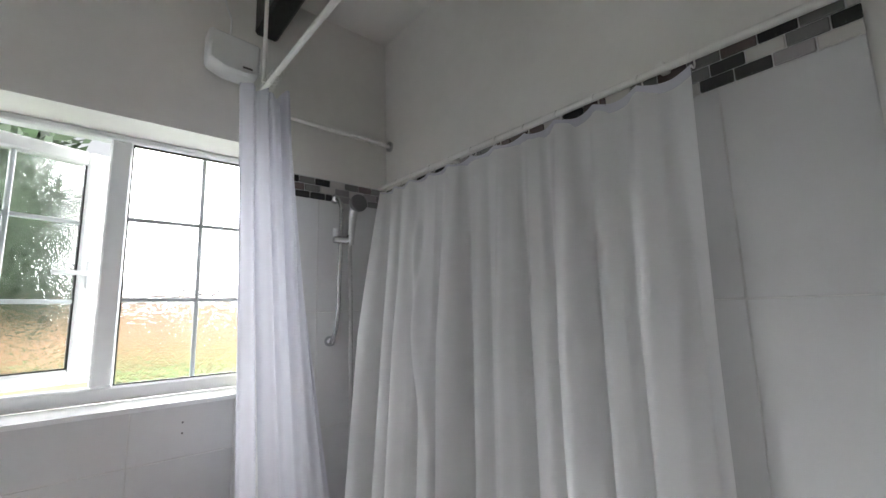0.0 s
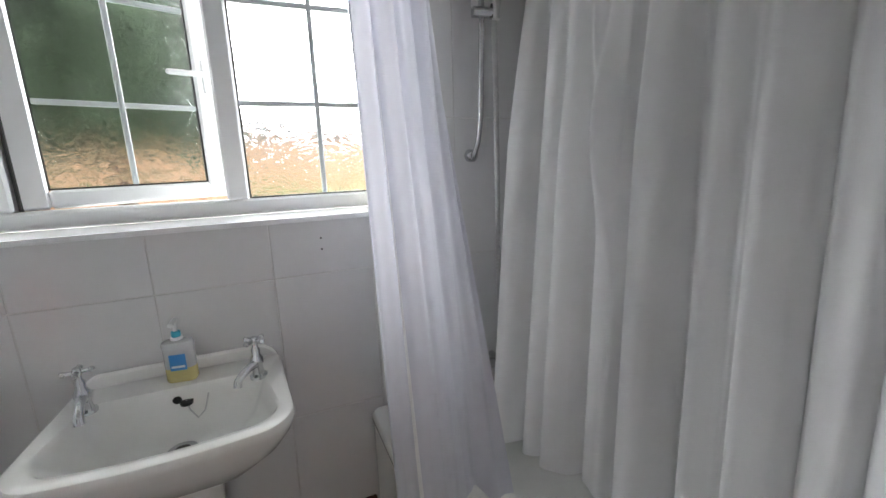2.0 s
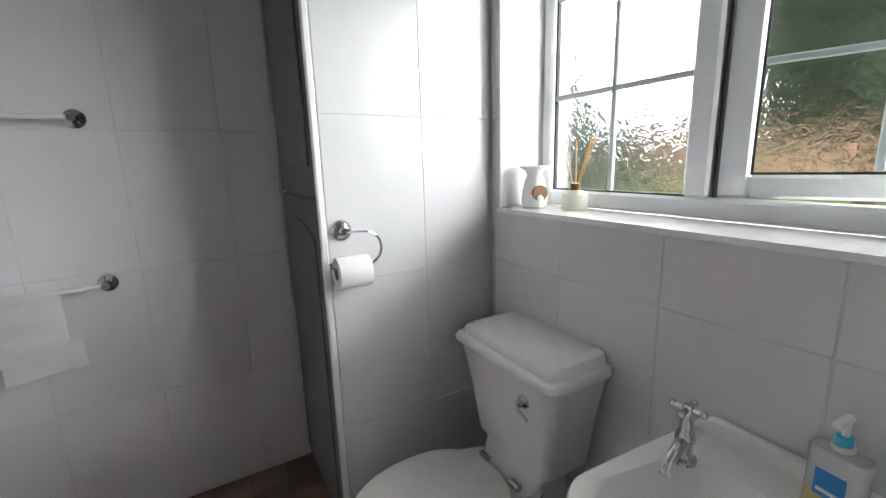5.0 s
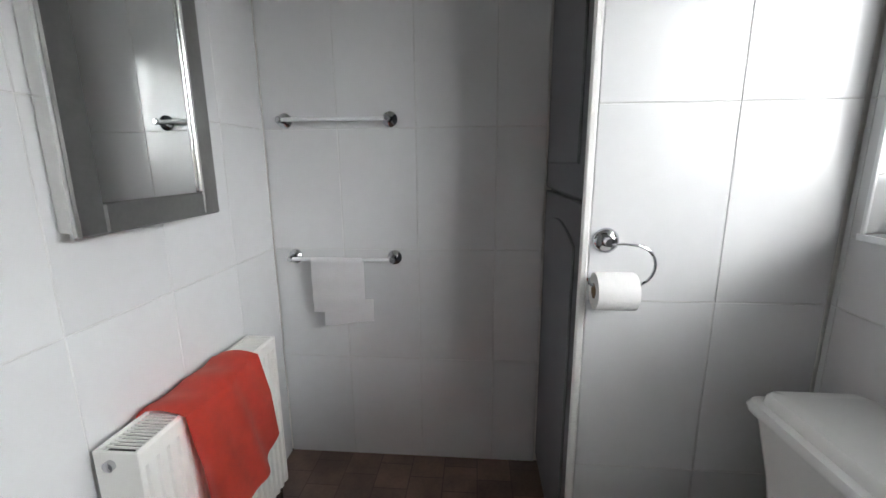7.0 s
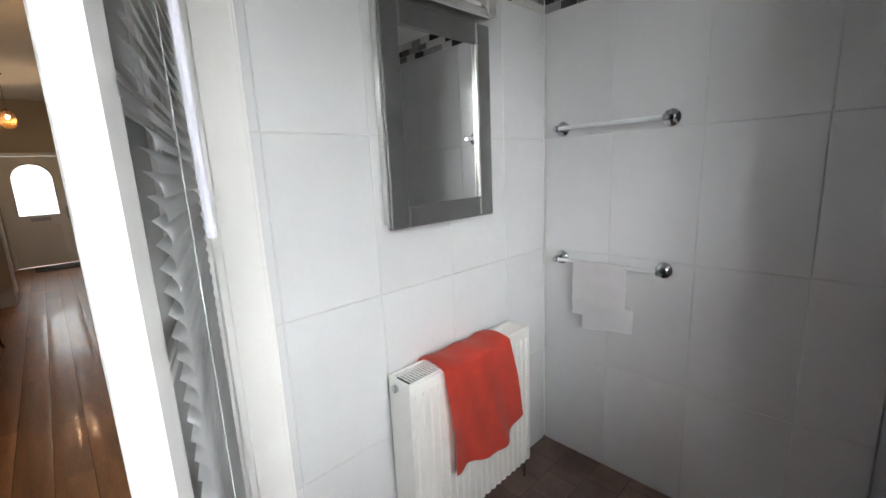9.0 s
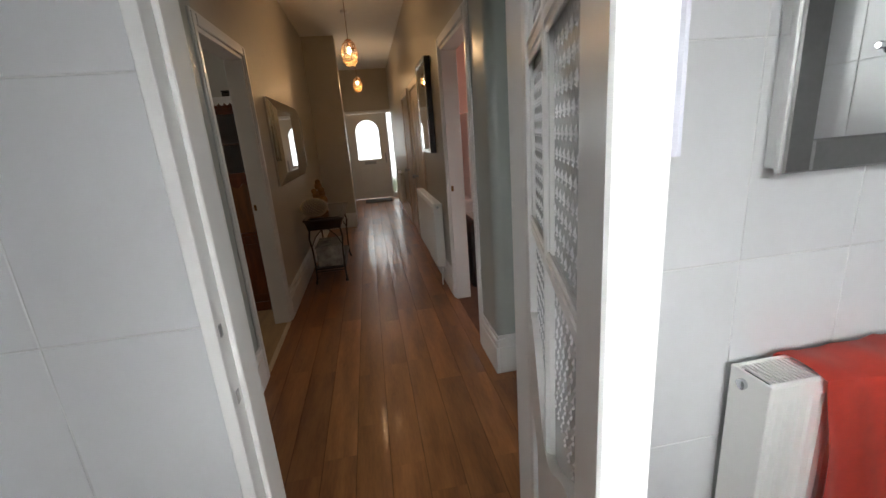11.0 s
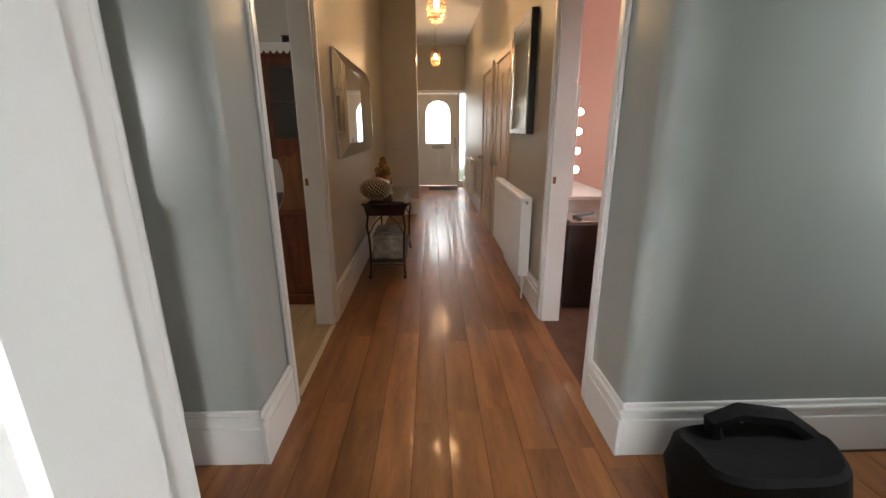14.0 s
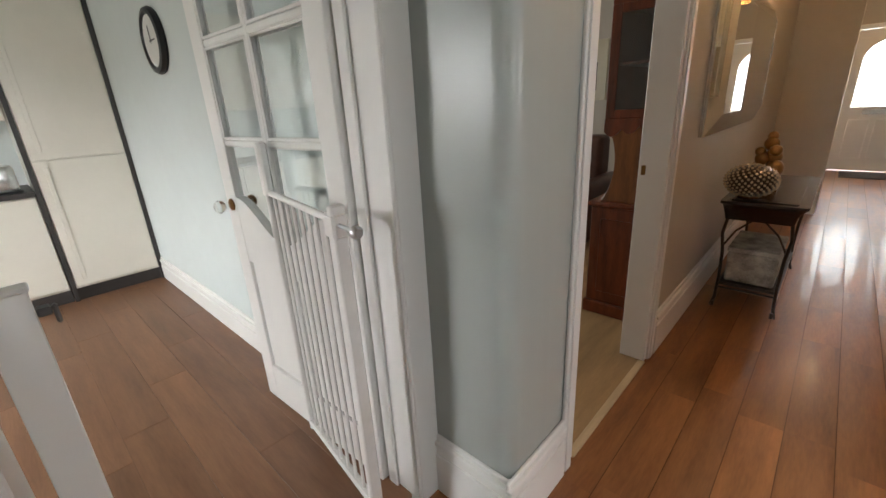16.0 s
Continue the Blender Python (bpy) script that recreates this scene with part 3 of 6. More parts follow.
# ---------------------------------------------------------------- bath, curtains, shower
bath = thing("bathtub", "white bath with a tiled side panel, in the corner", "bathtub")
BX0, BX1, BY0, BY1, BZ = 0.40, XR - 0.002, 0.24, YW - 0.002, 0.5


def rrect(x0, x1, y0, y1, r, z, n=5):
    pts = []
    for cx, cy, a in ((x1 - r, y1 - r, 0), (x0 + r, y1 - r, 90), (x0 + r, y0 + r, 180), (x1 - r, y0 + r, 270)):
        for k in range(n + 1):
            t = radians(a + 90 * k / n)
            pts.append((cx + r * math.cos(t), cy + r * math.sin(t), z))
    return pts


b = rings(bmesh.new(), [rrect(BX0 + 0.004, BX1 - 0.004, BY0 + 0.004, BY1 - 0.004, 0.03, BZ - 0.045), rrect(BX0, BX1, BY0, BY1, 0.035, BZ - 0.03),
                        rrect(BX0, BX1, BY0, BY1, 0.035, BZ - 0.012), rrect(BX0 + 0.01, BX1 - 0.01, BY0 + 0.01, BY1 - 0.01, 0.03, BZ),
                        rrect(BX0 + 0.06, BX1 - 0.06, BY0 + 0.07, BY1 - 0.09, 0.12, BZ), rrect(BX0 + 0.075, BX1 - 0.075, BY0 + 0.085, BY1 - 0.105, 0.13, BZ - 0.02),
                        rrect(BX0 + 0.11, BX1 - 0.11, BY0 + 0.15, BY1 - 0.14, 0.15, 0.2), rrect(BX0 + 0.18, BX1 - 0.18, BY0 + 0.25, BY1 - 0.2, 0.12, 0.12)])
part("tub", b, CERAMIC, bath, smooth=True)
b = a_box((BX0 + 0.012, BY0 + 0.012, 0), (BX0 + 0.03, BY1 - 0.01, BZ - 0.04))
a_box((BX0 + 0.03, BY0 + 0.012, 0), (BX1 - 0.01, BY0 + 0.03, BZ - 0.04), bm=b)
part("side_panel", b, GLOSSW, bath)
part("plinth_strip", a_box((BX0 + 0.004, BY0 + 0.02, 0), (BX0 + 0.012, BY1 - 0.02, 0.05), 0.002), WOODST, bath)

rail_y = thing("curtain_rail", "white metal curtain rail hung from the ceiling over the bath edge", "curtain rail")
part("rod", tube([(0.455, 0.0, 2.50), (0.455, 1.79, 2.545)], 0.011, 12), GLOSSW, rail_y, smooth=True)
part("rod", tube([(0.455, 1.79, 2.545)] + [(0.455 + 0.07 * (1 - math.cos(radians(a))), 1.79 + 0.07 * math.sin(radians(a)), 2.543) for a in range(15, 91, 15)]
                 + [(XR - 0.003, 1.86, 2.53)], 0.011, 12), GLOSSW, rail_y, smooth=True)
part("drop_rod", tube([(0.43, 1.6, 2.53), (0.43, 1.6, ZC)], 0.008, 10), GLOSSW, rail_y, smooth=True)
part("flange", lathe([(0.028, -0.012), (0.028, 0.0), (0.018, -0.0)], (XR - 0.001, 1.86, 2.53), 20, axis="x"), CHROME, rail_y, smooth=True)
rail_l = thing("wall_curtain_rail", "white curtain rail fixed along the tiled wall", "curtain rail")
part("rod", tube([(1.155, YW - 0.004, 2.292), (1.155, 0.0, 2.262)], 0.012, 12), GLOSSW, rail_l, smooth=True)
for y in (1.3, 0.4):
    part("bracket", a_box((1.15, y - 0.012, 2.268), (XR, y + 0.012, 2.29), 0.003), GLOSSW, rail_l)


def ring_hook(parent, p, r=0.022, turn="y"):
    part("hook", tube(arc((p[0], p[1], p[2] - r * 0.6), r, -120, 200, 12, "xz" if turn == "y" else "yz"), 0.0025, 6), GLOSSW, parent)


long_c = thing("long_shower_curtain", "white fabric shower curtain drawn along the tiled wall", "shower curtain")


def long_fn(u, v):
    # hung from hooks along the wall rail; its leading edge is drawn into the tub
    ph = u * 22 * math.pi + 0.9 * math.sin(u * 9) + 0.4 * v * math.sin(u * 5 + 1)
    pleat = math.copysign(abs(math.sin(ph)) ** 0.75, math.sin(ph)) * (0.7 + 0.3 * math.sin(u * 17 + 1)) + 0.55 * math.sin(ph * 0.5 + 1.2 + 0.5 * v)
    pleat += 0.12 * math.sin(ph * 2.3 + 2 * v)
    open_ = min(1, v * 2.2) ** 0.8
    x = 1.155 - 0.38 * v * (1 - u) ** 0.85 - 0.012 - (0.006 + 0.032 * open_) * (pleat + 0.7)
    y = 1.87 - 0.42 * v * (1 - u) ** 1.3 - 1.55 * u + 0.012 * math.cos(ph) * open_
    # a crease where the cloth kicks out
    d = u - (0.2 + 0.16 * v)
    x -= 0.05 * math.exp(-(d / 0.022) ** 2) * max(0.0, math.sin(math.pi * min(1, max(0, (v - 0.12) / 0.55))))
    sag = 0.02 * abs(math.sin(u * 11 * math.pi)) * (1 - v) ** 6
    return Vector((min(x, XR - 0.014), y, 2.262 - 0.025 * u - sag - 1.68 * v))


part("cloth", sheet(long_fn, 260, 40, 0.0), SHOWERC, long_c, smooth=True)
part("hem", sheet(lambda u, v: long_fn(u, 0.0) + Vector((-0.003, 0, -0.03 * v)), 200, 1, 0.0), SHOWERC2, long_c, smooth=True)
for k in range(12):
    u = k / 11
    ring_hook(long_c, (1.155, 1.865 - 1.545 * u, 2.292 - 0.024 * u), 0.02, "y")

short_c = thing("gathered_shower_curtain", "lilac-white shower curtain gathered at the rail's corner", "shower curtain")


def short_fn(u, v):
    # a gathered strip that opens out towards its foot
    x = (0.325 + 0.265 * u) * (1 - v) + (0.345 + 0.305 * u) * v
    y = (1.55 + 0.04 * u) * (1 - v) + (1.33 - 0.045 * u) * v
    if u > 0.72:
        y += (u - 0.72) * 0.85 * (1 - v)
    a = 0.005 + 0.028 * (1 - v) ** 2.5
    y += a * (math.sin(u * 34 + 0.8 * v) + 0.5 * math.sin(u * 61 + 1)) + 0.03 * v * math.sin(u * 10 + 0.6)
    x += 0.012 * (1 - v) * math.cos(u * 34 + 0.8 * v)
    return Vector((x, y, 2.475 + 0.02 * math.sin(u * 20) - 0.02 * (1 - u) - 1.94 * v))


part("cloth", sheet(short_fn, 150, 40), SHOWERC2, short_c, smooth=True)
part("seam", sheet(lambda u, v: short_fn(0.2 + 0.03 * u, v) + Vector((0, -0.004, 0)), 3, 40), SHOWERC, short_c, smooth=True)
part("inner_panel", sheet(lambda u, v: Vector((0.5 + 0.1 * u + 0.03 * v, 1.79 + 0.012 * math.sin(u * 14) - 0.1 * v, 2.47 - 0.03 * u - 1.6 * v)), 20, 20), SHOWERC, short_c, "thin white liner", smooth=True)
for k in range(6):
    ring_hook(short_c, (0.455, 1.50 + 0.03 * k, 2.545), 0.022, "y")

shower = thing("shower_set", "chrome shower riser with grey hand shower, hose and bath mixer", "shower")
part("riser_rail", tube([(0.872, 1.885, 1.47), (0.872, 1.845, 1.53), (0.878, 1.835, 1.62), (0.89, 1.835, 2.12), (0.892, 1.86, 2.17), (0.892, 1.9, 2.19)], 0.0105, 12), CHROME, shower, smooth=True)
for z, x in ((1.475, 0.872), (2.19, 0.892)):
    part("rail_mount", lathe([(0.026, 0.0), (0.024, -0.02), (0.014, -0.03)], (x, YW - 0.001, z), 16, axis="y"), CHROME, shower, smooth=True)
part("slider", tube([(0.85, 1.835, 1.965), (0.93, 1.82, 1.965)], 0.019, 14), CHROME, shower, smooth=True)
part("slider_lever", a_box((0.845, 1.825, 1.975), (0.868, 1.84, 2.02), 0.005), UPVC, shower)
part("holder", tube([(0.925, 1.82, 1.945), (0.93, 1.815, 1.99)], 0.017, 12), BLACKP, shower, smooth=True)
part("hand_shower", tube([(0.93, 1.81, 1.94), (0.932, 1.80, 2.06), (0.935, 1.785, 2.12)], [0.014, 0.018, 0.022], 12), STEEL, shower, smooth=True)
part("shower_head", lathe([(0.03, -0.02), (0.043, -0.012), (0.045, 0.005), (0.04, 0.02)], (0.945, 1.765, 2.145), 20, axis="y"), GREYP, shower, smooth=True)
hose = [(0.93, 1.82, 1.94), (0.935, 1.82, 1.7), (0.94, 1.82, 1.3), (0.945, 1.82, 0.9), (0.945, 1.81, 0.62), (0.93, 1.79, 0.52), (0.9, 1.78, 0.53), (0.88, 1.79, 0.6)]
pts = []
for (p, q) in zip(hose, hose[1:]):
    for k in range(26):
        pts.append(Vector(p).lerp(Vector(q), k / 26))
rad = [0.0108 if i % 2 else 0.009 for i in range(len(pts))]
part("hose", tube(pts, rad, 8), STEEL, shower)
b = tube([(0.80, 1.84, 0.61), (0.96, 1.84, 0.61)], 0.024, 14)
tube([(0.88, 1.84, 0.61), (0.88, 1.79, 0.585), (0.88, 1.74, 0.56)], 0.016, 12, b)
for x in (0.80, 0.96):
    tube([(x, 1.84, 0.61), (x, YW, 0.61)], 0.015, 10, b)
    tube([(x, 1.84, 0.62), (x, 1.84, 0.68)], 0.013, 10, b)
part("mixer_tap", b, CHROME, shower, smooth=True)

fan = thing("wall_fan_heater", "white plastic wall-mounted fan heater above the window", "heater")
part("casing", prism([(0.265, 2.685), (0.33, 2.655), (0.42, 2.65), (0.47, 2.66), (0.475, 2.815), (0.265, 2.83)], YW - 0.11, YW, 0.012), UPVC, fan, smooth=True)
part("badge", a_box((0.40, YW - 0.1125, 2.68), (0.44, YW - 0.11, 2.688)), INK, fan)
part("cable", tube([(0.36, YW - 0.04, 2.82), (0.365, YW - 0.02, 2.95), (0.34, YW - 0.015, 3.02), (0.33, YW - 0.012, ZC)], 0.004, 6), UPVC, fan)

# ---------------------------------------------------------------- basin
basin = thing("pedestal_basin", "white china pedestal basin with two chrome cross-head taps", "washbasin")
CX, CYB = -0.19, 1.60


def b_loop(wf, wb, y0, y1, z, rf=0.07, rb=0.05, bow=0.03, n=7):
    """A rounded trapezium: half-widths wf in front and wb behind, from y0 (front, bowed) to y1 (back)."""
    pts = []
    for sx, yc, w, r, a0 in ((1, y1, wb, rb, 0), (-1, y1, wb, rb, 90), (-1, y0, wf, rf, 180), (1, y0, wf, rf, 270)):
        cx = sx * (w - r)
        cy = yc - r if yc == y1 else yc + r
        for k in range(n + 1):
            t = radians(a0 + 90 * k / n)
            pts.append((cx + r * math.cos(t), cy + r * math.sin(t)))
    out = []
    for i, (x, y) in enumerate(pts):
        q, r = pts[i], pts[(i + 1) % len(pts)]
        m = 6 if i % (n + 1) == n else 1
        for k in range(m):
            f = k / m
            px, py = q[0] + (r[0] - q[0]) * f, q[1] + (r[1] - q[1]) * f
            near = max(0.0, min(1.0, (y1 - py) / (y1 - y0)))
            out.append((CX + px, py - bow * near ** 2 * max(0.0, 1 - (px / wf) ** 2), z))
    return out


YB = YW - 0.004
lp = [b_loop(0.10, 0.10, 1.60, YB - 0.09, 0.59, 0.06, 0.06, 0.0), b_loop(0.20, 0.17, 1.535, YB - 0.02, 0.645, 0.08, 0.06, 0.01),
      b_loop(0.268, 0.225, 1.485, YB - 0.002, 0.715, 0.085, 0.05, 0.022), b_loop(0.298, 0.27, 1.463, YB, 0.765, 0.085, 0.05, 0.03),
      b_loop(0.307, 0.285, 1.455, YB, 0.79, 0.085, 0.05, 0.033), b_loop(0.309, 0.288, 1.453, YB, 0.806, 0.085, 0.05, 0.034),
      b_loop(0.305, 0.286, 1.458, YB, 0.818, 0.083, 0.05, 0.034), b_loop(0.296, 0.28, 1.468, YB - 0.004, 0.823, 0.08, 0.05, 0.033),
      b_loop(0.272, 0.238, 1.492, 1.79, 0.819, 0.07, 0.05, 0.031), b_loop(0.263, 0.229, 1.502, 1.782, 0.808, 0.068, 0.05, 0.03),
      b_loop(0.247, 0.215, 1.52, 1.775, 0.77, 0.075, 0.06, 0.028), b_loop(0.225, 0.195, 1.545, 1.765, 0.725, 0.08, 0.07, 0.02),
      b_loop(0.18, 0.155, 1.58, 1.75, 0.69, 0.08, 0.075, 0.01), b_loop(0.10, 0.09, 1.63, 1.73, 0.672, 0.045, 0.045, 0.0), b_loop(0.024, 0.024, 1.662, 1.71, 0.664, 0.02, 0.02, 0.0)]
part("bowl", rings(bmesh.new(), lp), CERAMIC, basin, smooth=True)
part("upstand", prism([(CX - 0.285, 0.80), (CX + 0.285, 0.80), (CX + 0.268, 0.838), (CX + 0.235, 0.862), (CX - 0.235, 0.862), (CX - 0.268, 0.838)], YW - 0.026, YW - 0.002, 0.007), CERAMIC, basin, smooth=True)
lp = []
for z, s in ((0.0, 1.15), (0.03, 1.1), (0.06, 0.95), (0.35, 0.85), (0.55, 0.95), (0.625, 1.15)):
    lp.append([(CX + 0.095 * s * math.cos(a), 1.68 + 0.1 * s * math.sin(a), z) for a in (2 * math.pi * k / 24 for k in range(24))])
part("pedestal", rings(bmesh.new(), lp), CERAMIC, basin, smooth=True)
part("drain", lathe([(0.034, 0.668), (0.04, 0.673), (0.04, 0.677), (0.022, 0.675)], (CX, 1.68, 0), 20), CHROME, basin, smooth=True)
# solid dark disc, coloured as the shade down the drain
part("drain_shade_disc", lathe([(0.0225, 0.67), (0.0225, 0.6785), (0.001, 0.6785)], (CX, 1.68, 0), 16), INSHADE, basin)
part("overflow", lathe([(0.013, 0.0), (0.013, -0.008), (0.009, -0.012)], (CX - 0.012, 1.786, 0.782), 16, axis="y"), BLACKP, basin)
part("plug", lathe([(0.017, 0.0), (0.019, 0.011), (0.006, 0.013)], (CX + 0.012, 1.772, 0.768), 16), BLACKP, basin)
part("chain", tube([(CX + 0.012, 1.77, 0.782), (CX + 0.02, 1.758, 0.755), (CX + 0.04, 1.748, 0.728), (CX + 0.06, 1.755, 0.745), (CX + 0.072, 1.775, 0.788)], 0.0028, 6), STEEL, basin)


def basin_tap(x, y, turn):
    t = thing("basin_tap", "chrome cross-head basin tap", "tap", "basin taps", pose(x, y, 0.815, 0, 0, turn) @ Matrix.Scale(1.02, 4))
    part("body", lathe([(0.026, 0), (0.026, 0.008), (0.018, 0.014), (0.015, 0.04), (0.02, 0.05), (0.019, 0.062), (0.012, 0.075), (0.013, 0.09), (0.008, 0.1), (0.008, 0.112)], seg=20), CHROME, t, smooth=True)
    part("spout", tube([(0, 0, 0.05), (0, -0.035, 0.046), (0, -0.068, 0.034), (0, -0.08, 0.024), (0, -0.083, 0.01)], [0.015, 0.0125, 0.0115, 0.012, 0.0125], 12), CHROME, t, smooth=True)
    h = tube([(-0.03, 0, 0.12), (0.03, 0, 0.12)], 0.006, 8)
    tube([(0, -0.03, 0.12), (0, 0.03, 0.12)], 0.006, 8, h)
    for dx, dy in ((0.03, 0), (-0.03, 0), (0, 0.03), (0, -0.03)):
        own = bmesh.new()
        bmesh.ops.create_icosphere(own, subdivisions=2, radius=0.0085, matrix=Matrix.Translation((dx, dy, 0.12)))
        joined(h, own)
    lathe([(0.011, 0.112), (0.012, 0.122), (0.009, 0.131)], seg=14, bm=h)
    part("cross_handle", h, CHROME, t, smooth=True)


basin_tap(-0.41, 1.76, 8)
basin_tap(0.028, 1.755, -42)

soap = thing("hand_soap_bottle", "clear pump bottle of yellow hand soap with a blue label", "soap bottle", m=pose(-0.187, 1.835, 0.822, 0, 0, -8) @ Matrix.Scale(1.12, 4))
b = rings(bmesh.new(), [rrect(-0.038 * s, 0.038 * s, -0.02 * s, 0.02 * s, 0.015 * s, z) for z, s in ((0, 0.92), (0.006, 1), (0.04, 1.0))])
part("liquid", b, SOAPY, soap, smooth=True)
b = rings(bmesh.new(), [rrect(-0.038 * s, 0.038 * s, -0.02 * s, 0.02 * s, 0.015 * s, z) for z, s in ((0.0405, 1.0), (0.09, 0.98), (0.108, 1.04), (0.114, 0.98), (0.12, 0.42))])
part("bottle", b, SOAPC, soap, smooth=True)
part("front_label", a_box((-0.02, -0.0215, 0.036), (0.02, -0.0205, 0.082), 0.0003), BLUE, soap, "blue printed label")
part("label_stripe", a_box((-0.016, -0.0225, 0.044), (0.016, -0.0217, 0.05)), UPVC, soap)
part("collar", lathe([(0.0115, 0.126), (0.0115, 0.141), (0.006, 0.143)], seg=14), CYAN, soap, smooth=True)
part("neck", lathe([(0.015, 0.119), (0.015, 0.127), (0.008, 0.128)], seg=14), UPVC, soap, smooth=True)
b = tube([(0, 0, 0.14), (0, 0, 0.172)], 0.0055, 8)
tube([(0, 0.006, 0.172), (0, -0.03, 0.168)], 0.007, 8, b)
part("pump", b, UPVC, soap, smooth=True)

# ---------------------------------------------------------------- toilet
wc = thing("toilet", "white close-coupled toilet with a tapered cistern, lid down", "toilet")
WX = -0.945


def c_loop(hw, y0, z, r=0.025):
    return rrect(WX - hw, WX + hw, y0, YW - 0.004, r, z, 4)


part("cistern", rings(bmesh.new(), [c_loop(0.165, 1.72, 0.5, 0.03), c_loop(0.178, 1.706, 0.507, 0.035), c_loop(0.205, 1.69, 0.68, 0.035), c_loop(0.235, 1.668, 0.83, 0.035)]), CERAMIC, wc, smooth=True)
part("cistern_lid", rings(bmesh.new(), [c_loop(0.236, 1.666, 0.83), c_loop(0.247, 1.654, 0.836, 0.03), c_loop(0.25, 1.65, 0.85, 0.03), c_loop(0.244, 1.656, 0.864, 0.03),
                                        c_loop(0.226, 1.674, 0.868, 0.028), c_loop(0.222, 1.678, 0.888, 0.026), c_loop(0.216, 1.684, 0.896, 0.026), c_loop(0.19, 1.71, 0.9, 0.025)]), CERAMIC, wc, smooth=True)
b = lathe([(0.022, 0), (0.021, -0.008), (0.014, -0.014), (0.011, -0.026)], (WX + 0.112, 1.68, 0.76), 16, axis="y")
tube([(WX + 0.112, 1.656, 0.76), (WX + 0.122, 1.646, 0.752), (WX + 0.168, 1.64, 0.742)], 0.005, 8, b)
part("flush_lever", b, CHROME, wc, smooth=True)


def w_loop(hw, y0, y1, z, n=36, p=2.3):
    out = []
    for k in range(n):
        a = 2 * math.pi * k / n
        c, s = math.cos(a), math.sin(a)
        r = (abs(c) ** p + abs(s) ** p) ** (-1 / p)
        cy = y0 + (y1 - y0) * 0.55
        out.append((WX + r * c * hw, cy + r * s * ((y1 - cy) if s > 0 else (cy - y0)), z))
    return out


part("bowl", rings(bmesh.new(), [w_loop(0.12, 1.42, 1.86, 0.0), w_loop(0.115, 1.43, 1.85, 0.03), w_loop(0.1, 1.45, 1.82, 0.12), w_loop(0.12, 1.36, 1.8, 0.22),
                                 w_loop(0.168, 1.22, 1.8, 0.36), w_loop(0.192, 1.185, 1.8, 0.41), w_loop(0.19, 1.19, 1.8, 0.425)]), CERAMIC, wc, smooth=True)
part("neck", rings(bmesh.new(), [rrect(WX - hw, WX + hw, y0, YW - 0.03, 0.03, z, 4) for z, hw, y0 in ((0.34, 0.12, 1.64), (0.42, 0.115, 1.67), (0.5, 0.16, 1.735))]), CERAMIC, wc, smooth=True)
part("seat", rings(bmesh.new(), [w_loop(0.196, 1.175, 1.655, 0.426), w_loop(0.202, 1.168, 1.66, 0.433), w_loop(0.198, 1.173, 1.657, 0.443)]), SEATW, wc, smooth=True)
part("seat_lid", rings(bmesh.new(), [w_loop(0.196, 1.175, 1.655, 0.445), w_loop(0.203, 1.168, 1.66, 0.45), w_loop(0.2, 1.171, 1.657, 0.461), w_loop(0.165, 1.21, 1.635, 0.47)]), SEATW, wc, smooth=True)
for x in (-0.08, 0.08):
    part("seat_hinge", tube([(WX + x - 0.02, 1.672, 0.45), (WX + x + 0.02, 1.672, 0.45)], 0.012, 10), CHROME, wc, smooth=True)
part("supply_pipe", tube([(WX + 0.21, 1.85, 0.52), (WX + 0.215, 1.85, 0.40), (WX + 0.22, 1.86, 0.0)], 0.0075, 8), CHROME, wc, smooth=True)
part("valve", lathe([(0.014, -0.03), (0.016, 0.0), (0.014, 0.03)], (WX + 0.212, 1.85, 0.46), 12), BLACKP, wc, smooth=True)

brush = thing("toilet_brush", "white plastic toilet brush in its holder on the floor", "toilet brush")
part("holder", lathe([(0.045, 0), (0.052, 0.01), (0.046, 0.12), (0.05, 0.3), (0.047, 0.3)], (-0.705, 1.745, 0), 20), SEATW, brush, smooth=True)
part("handle", tube([(-0.705, 1.745, 0.3), (-0.71, 1.755, 0.46)], 0.009, 10), SEATW, brush, smooth=True)
slab("baseboard_window_wall", (-1.30, YW - 0.022, 0), (BX0, YW - 0.001, 0.1), WOODST, "dark stained timber skirting", 0.004)

# ---------------------------------------------------------------- paper holder, sill things
tph = thing("toilet_roll_holder", "chrome wall-mounted toilet roll holder", "roll holder")
b = lathe([(0.036, 0), (0.035, 0.006), (0.026, 0.014), (0.016, 0.018), (0.011, 0.04)], (XP + 0.001, 1.305, 1.255), 24, axis="x")
part("wall_plate", b, CHROME, tph, smooth=True)
part("ring_arm", tube([(XP + 0.035, 1.31, 1.25), (XP + 0.055, 1.335, 1.255)] + arc((XP + 0.07, 1.36, 1.2), 0.055, 95, -90, 16, "yz")
                       + [(XP + 0.07, 1.26, 1.145), (XP + 0.068, 1.25, 1.15), (XP + 0.065, 1.246, 1.165)], 0.0042, 8), CHROME, tph, smooth=True)
roll = thing("toilet_roll", "white toilet paper roll on its holder", "toilet roll")
part("paper", lathe([(0.02, 1.262), (0.05, 1.262), (0.051, 1.27), (0.051, 1.36), (0.05, 1.367), (0.02, 1.367)], (XP + 0.07, 0, 1.13), 28, axis="y"), PAPER, roll, smooth=True)
part("core", lathe([(0.0202, 1.2612), (0.0202, 1.3675)], (XP + 0.07, 0, 1.13), 20, axis="y"), CARD, roll)

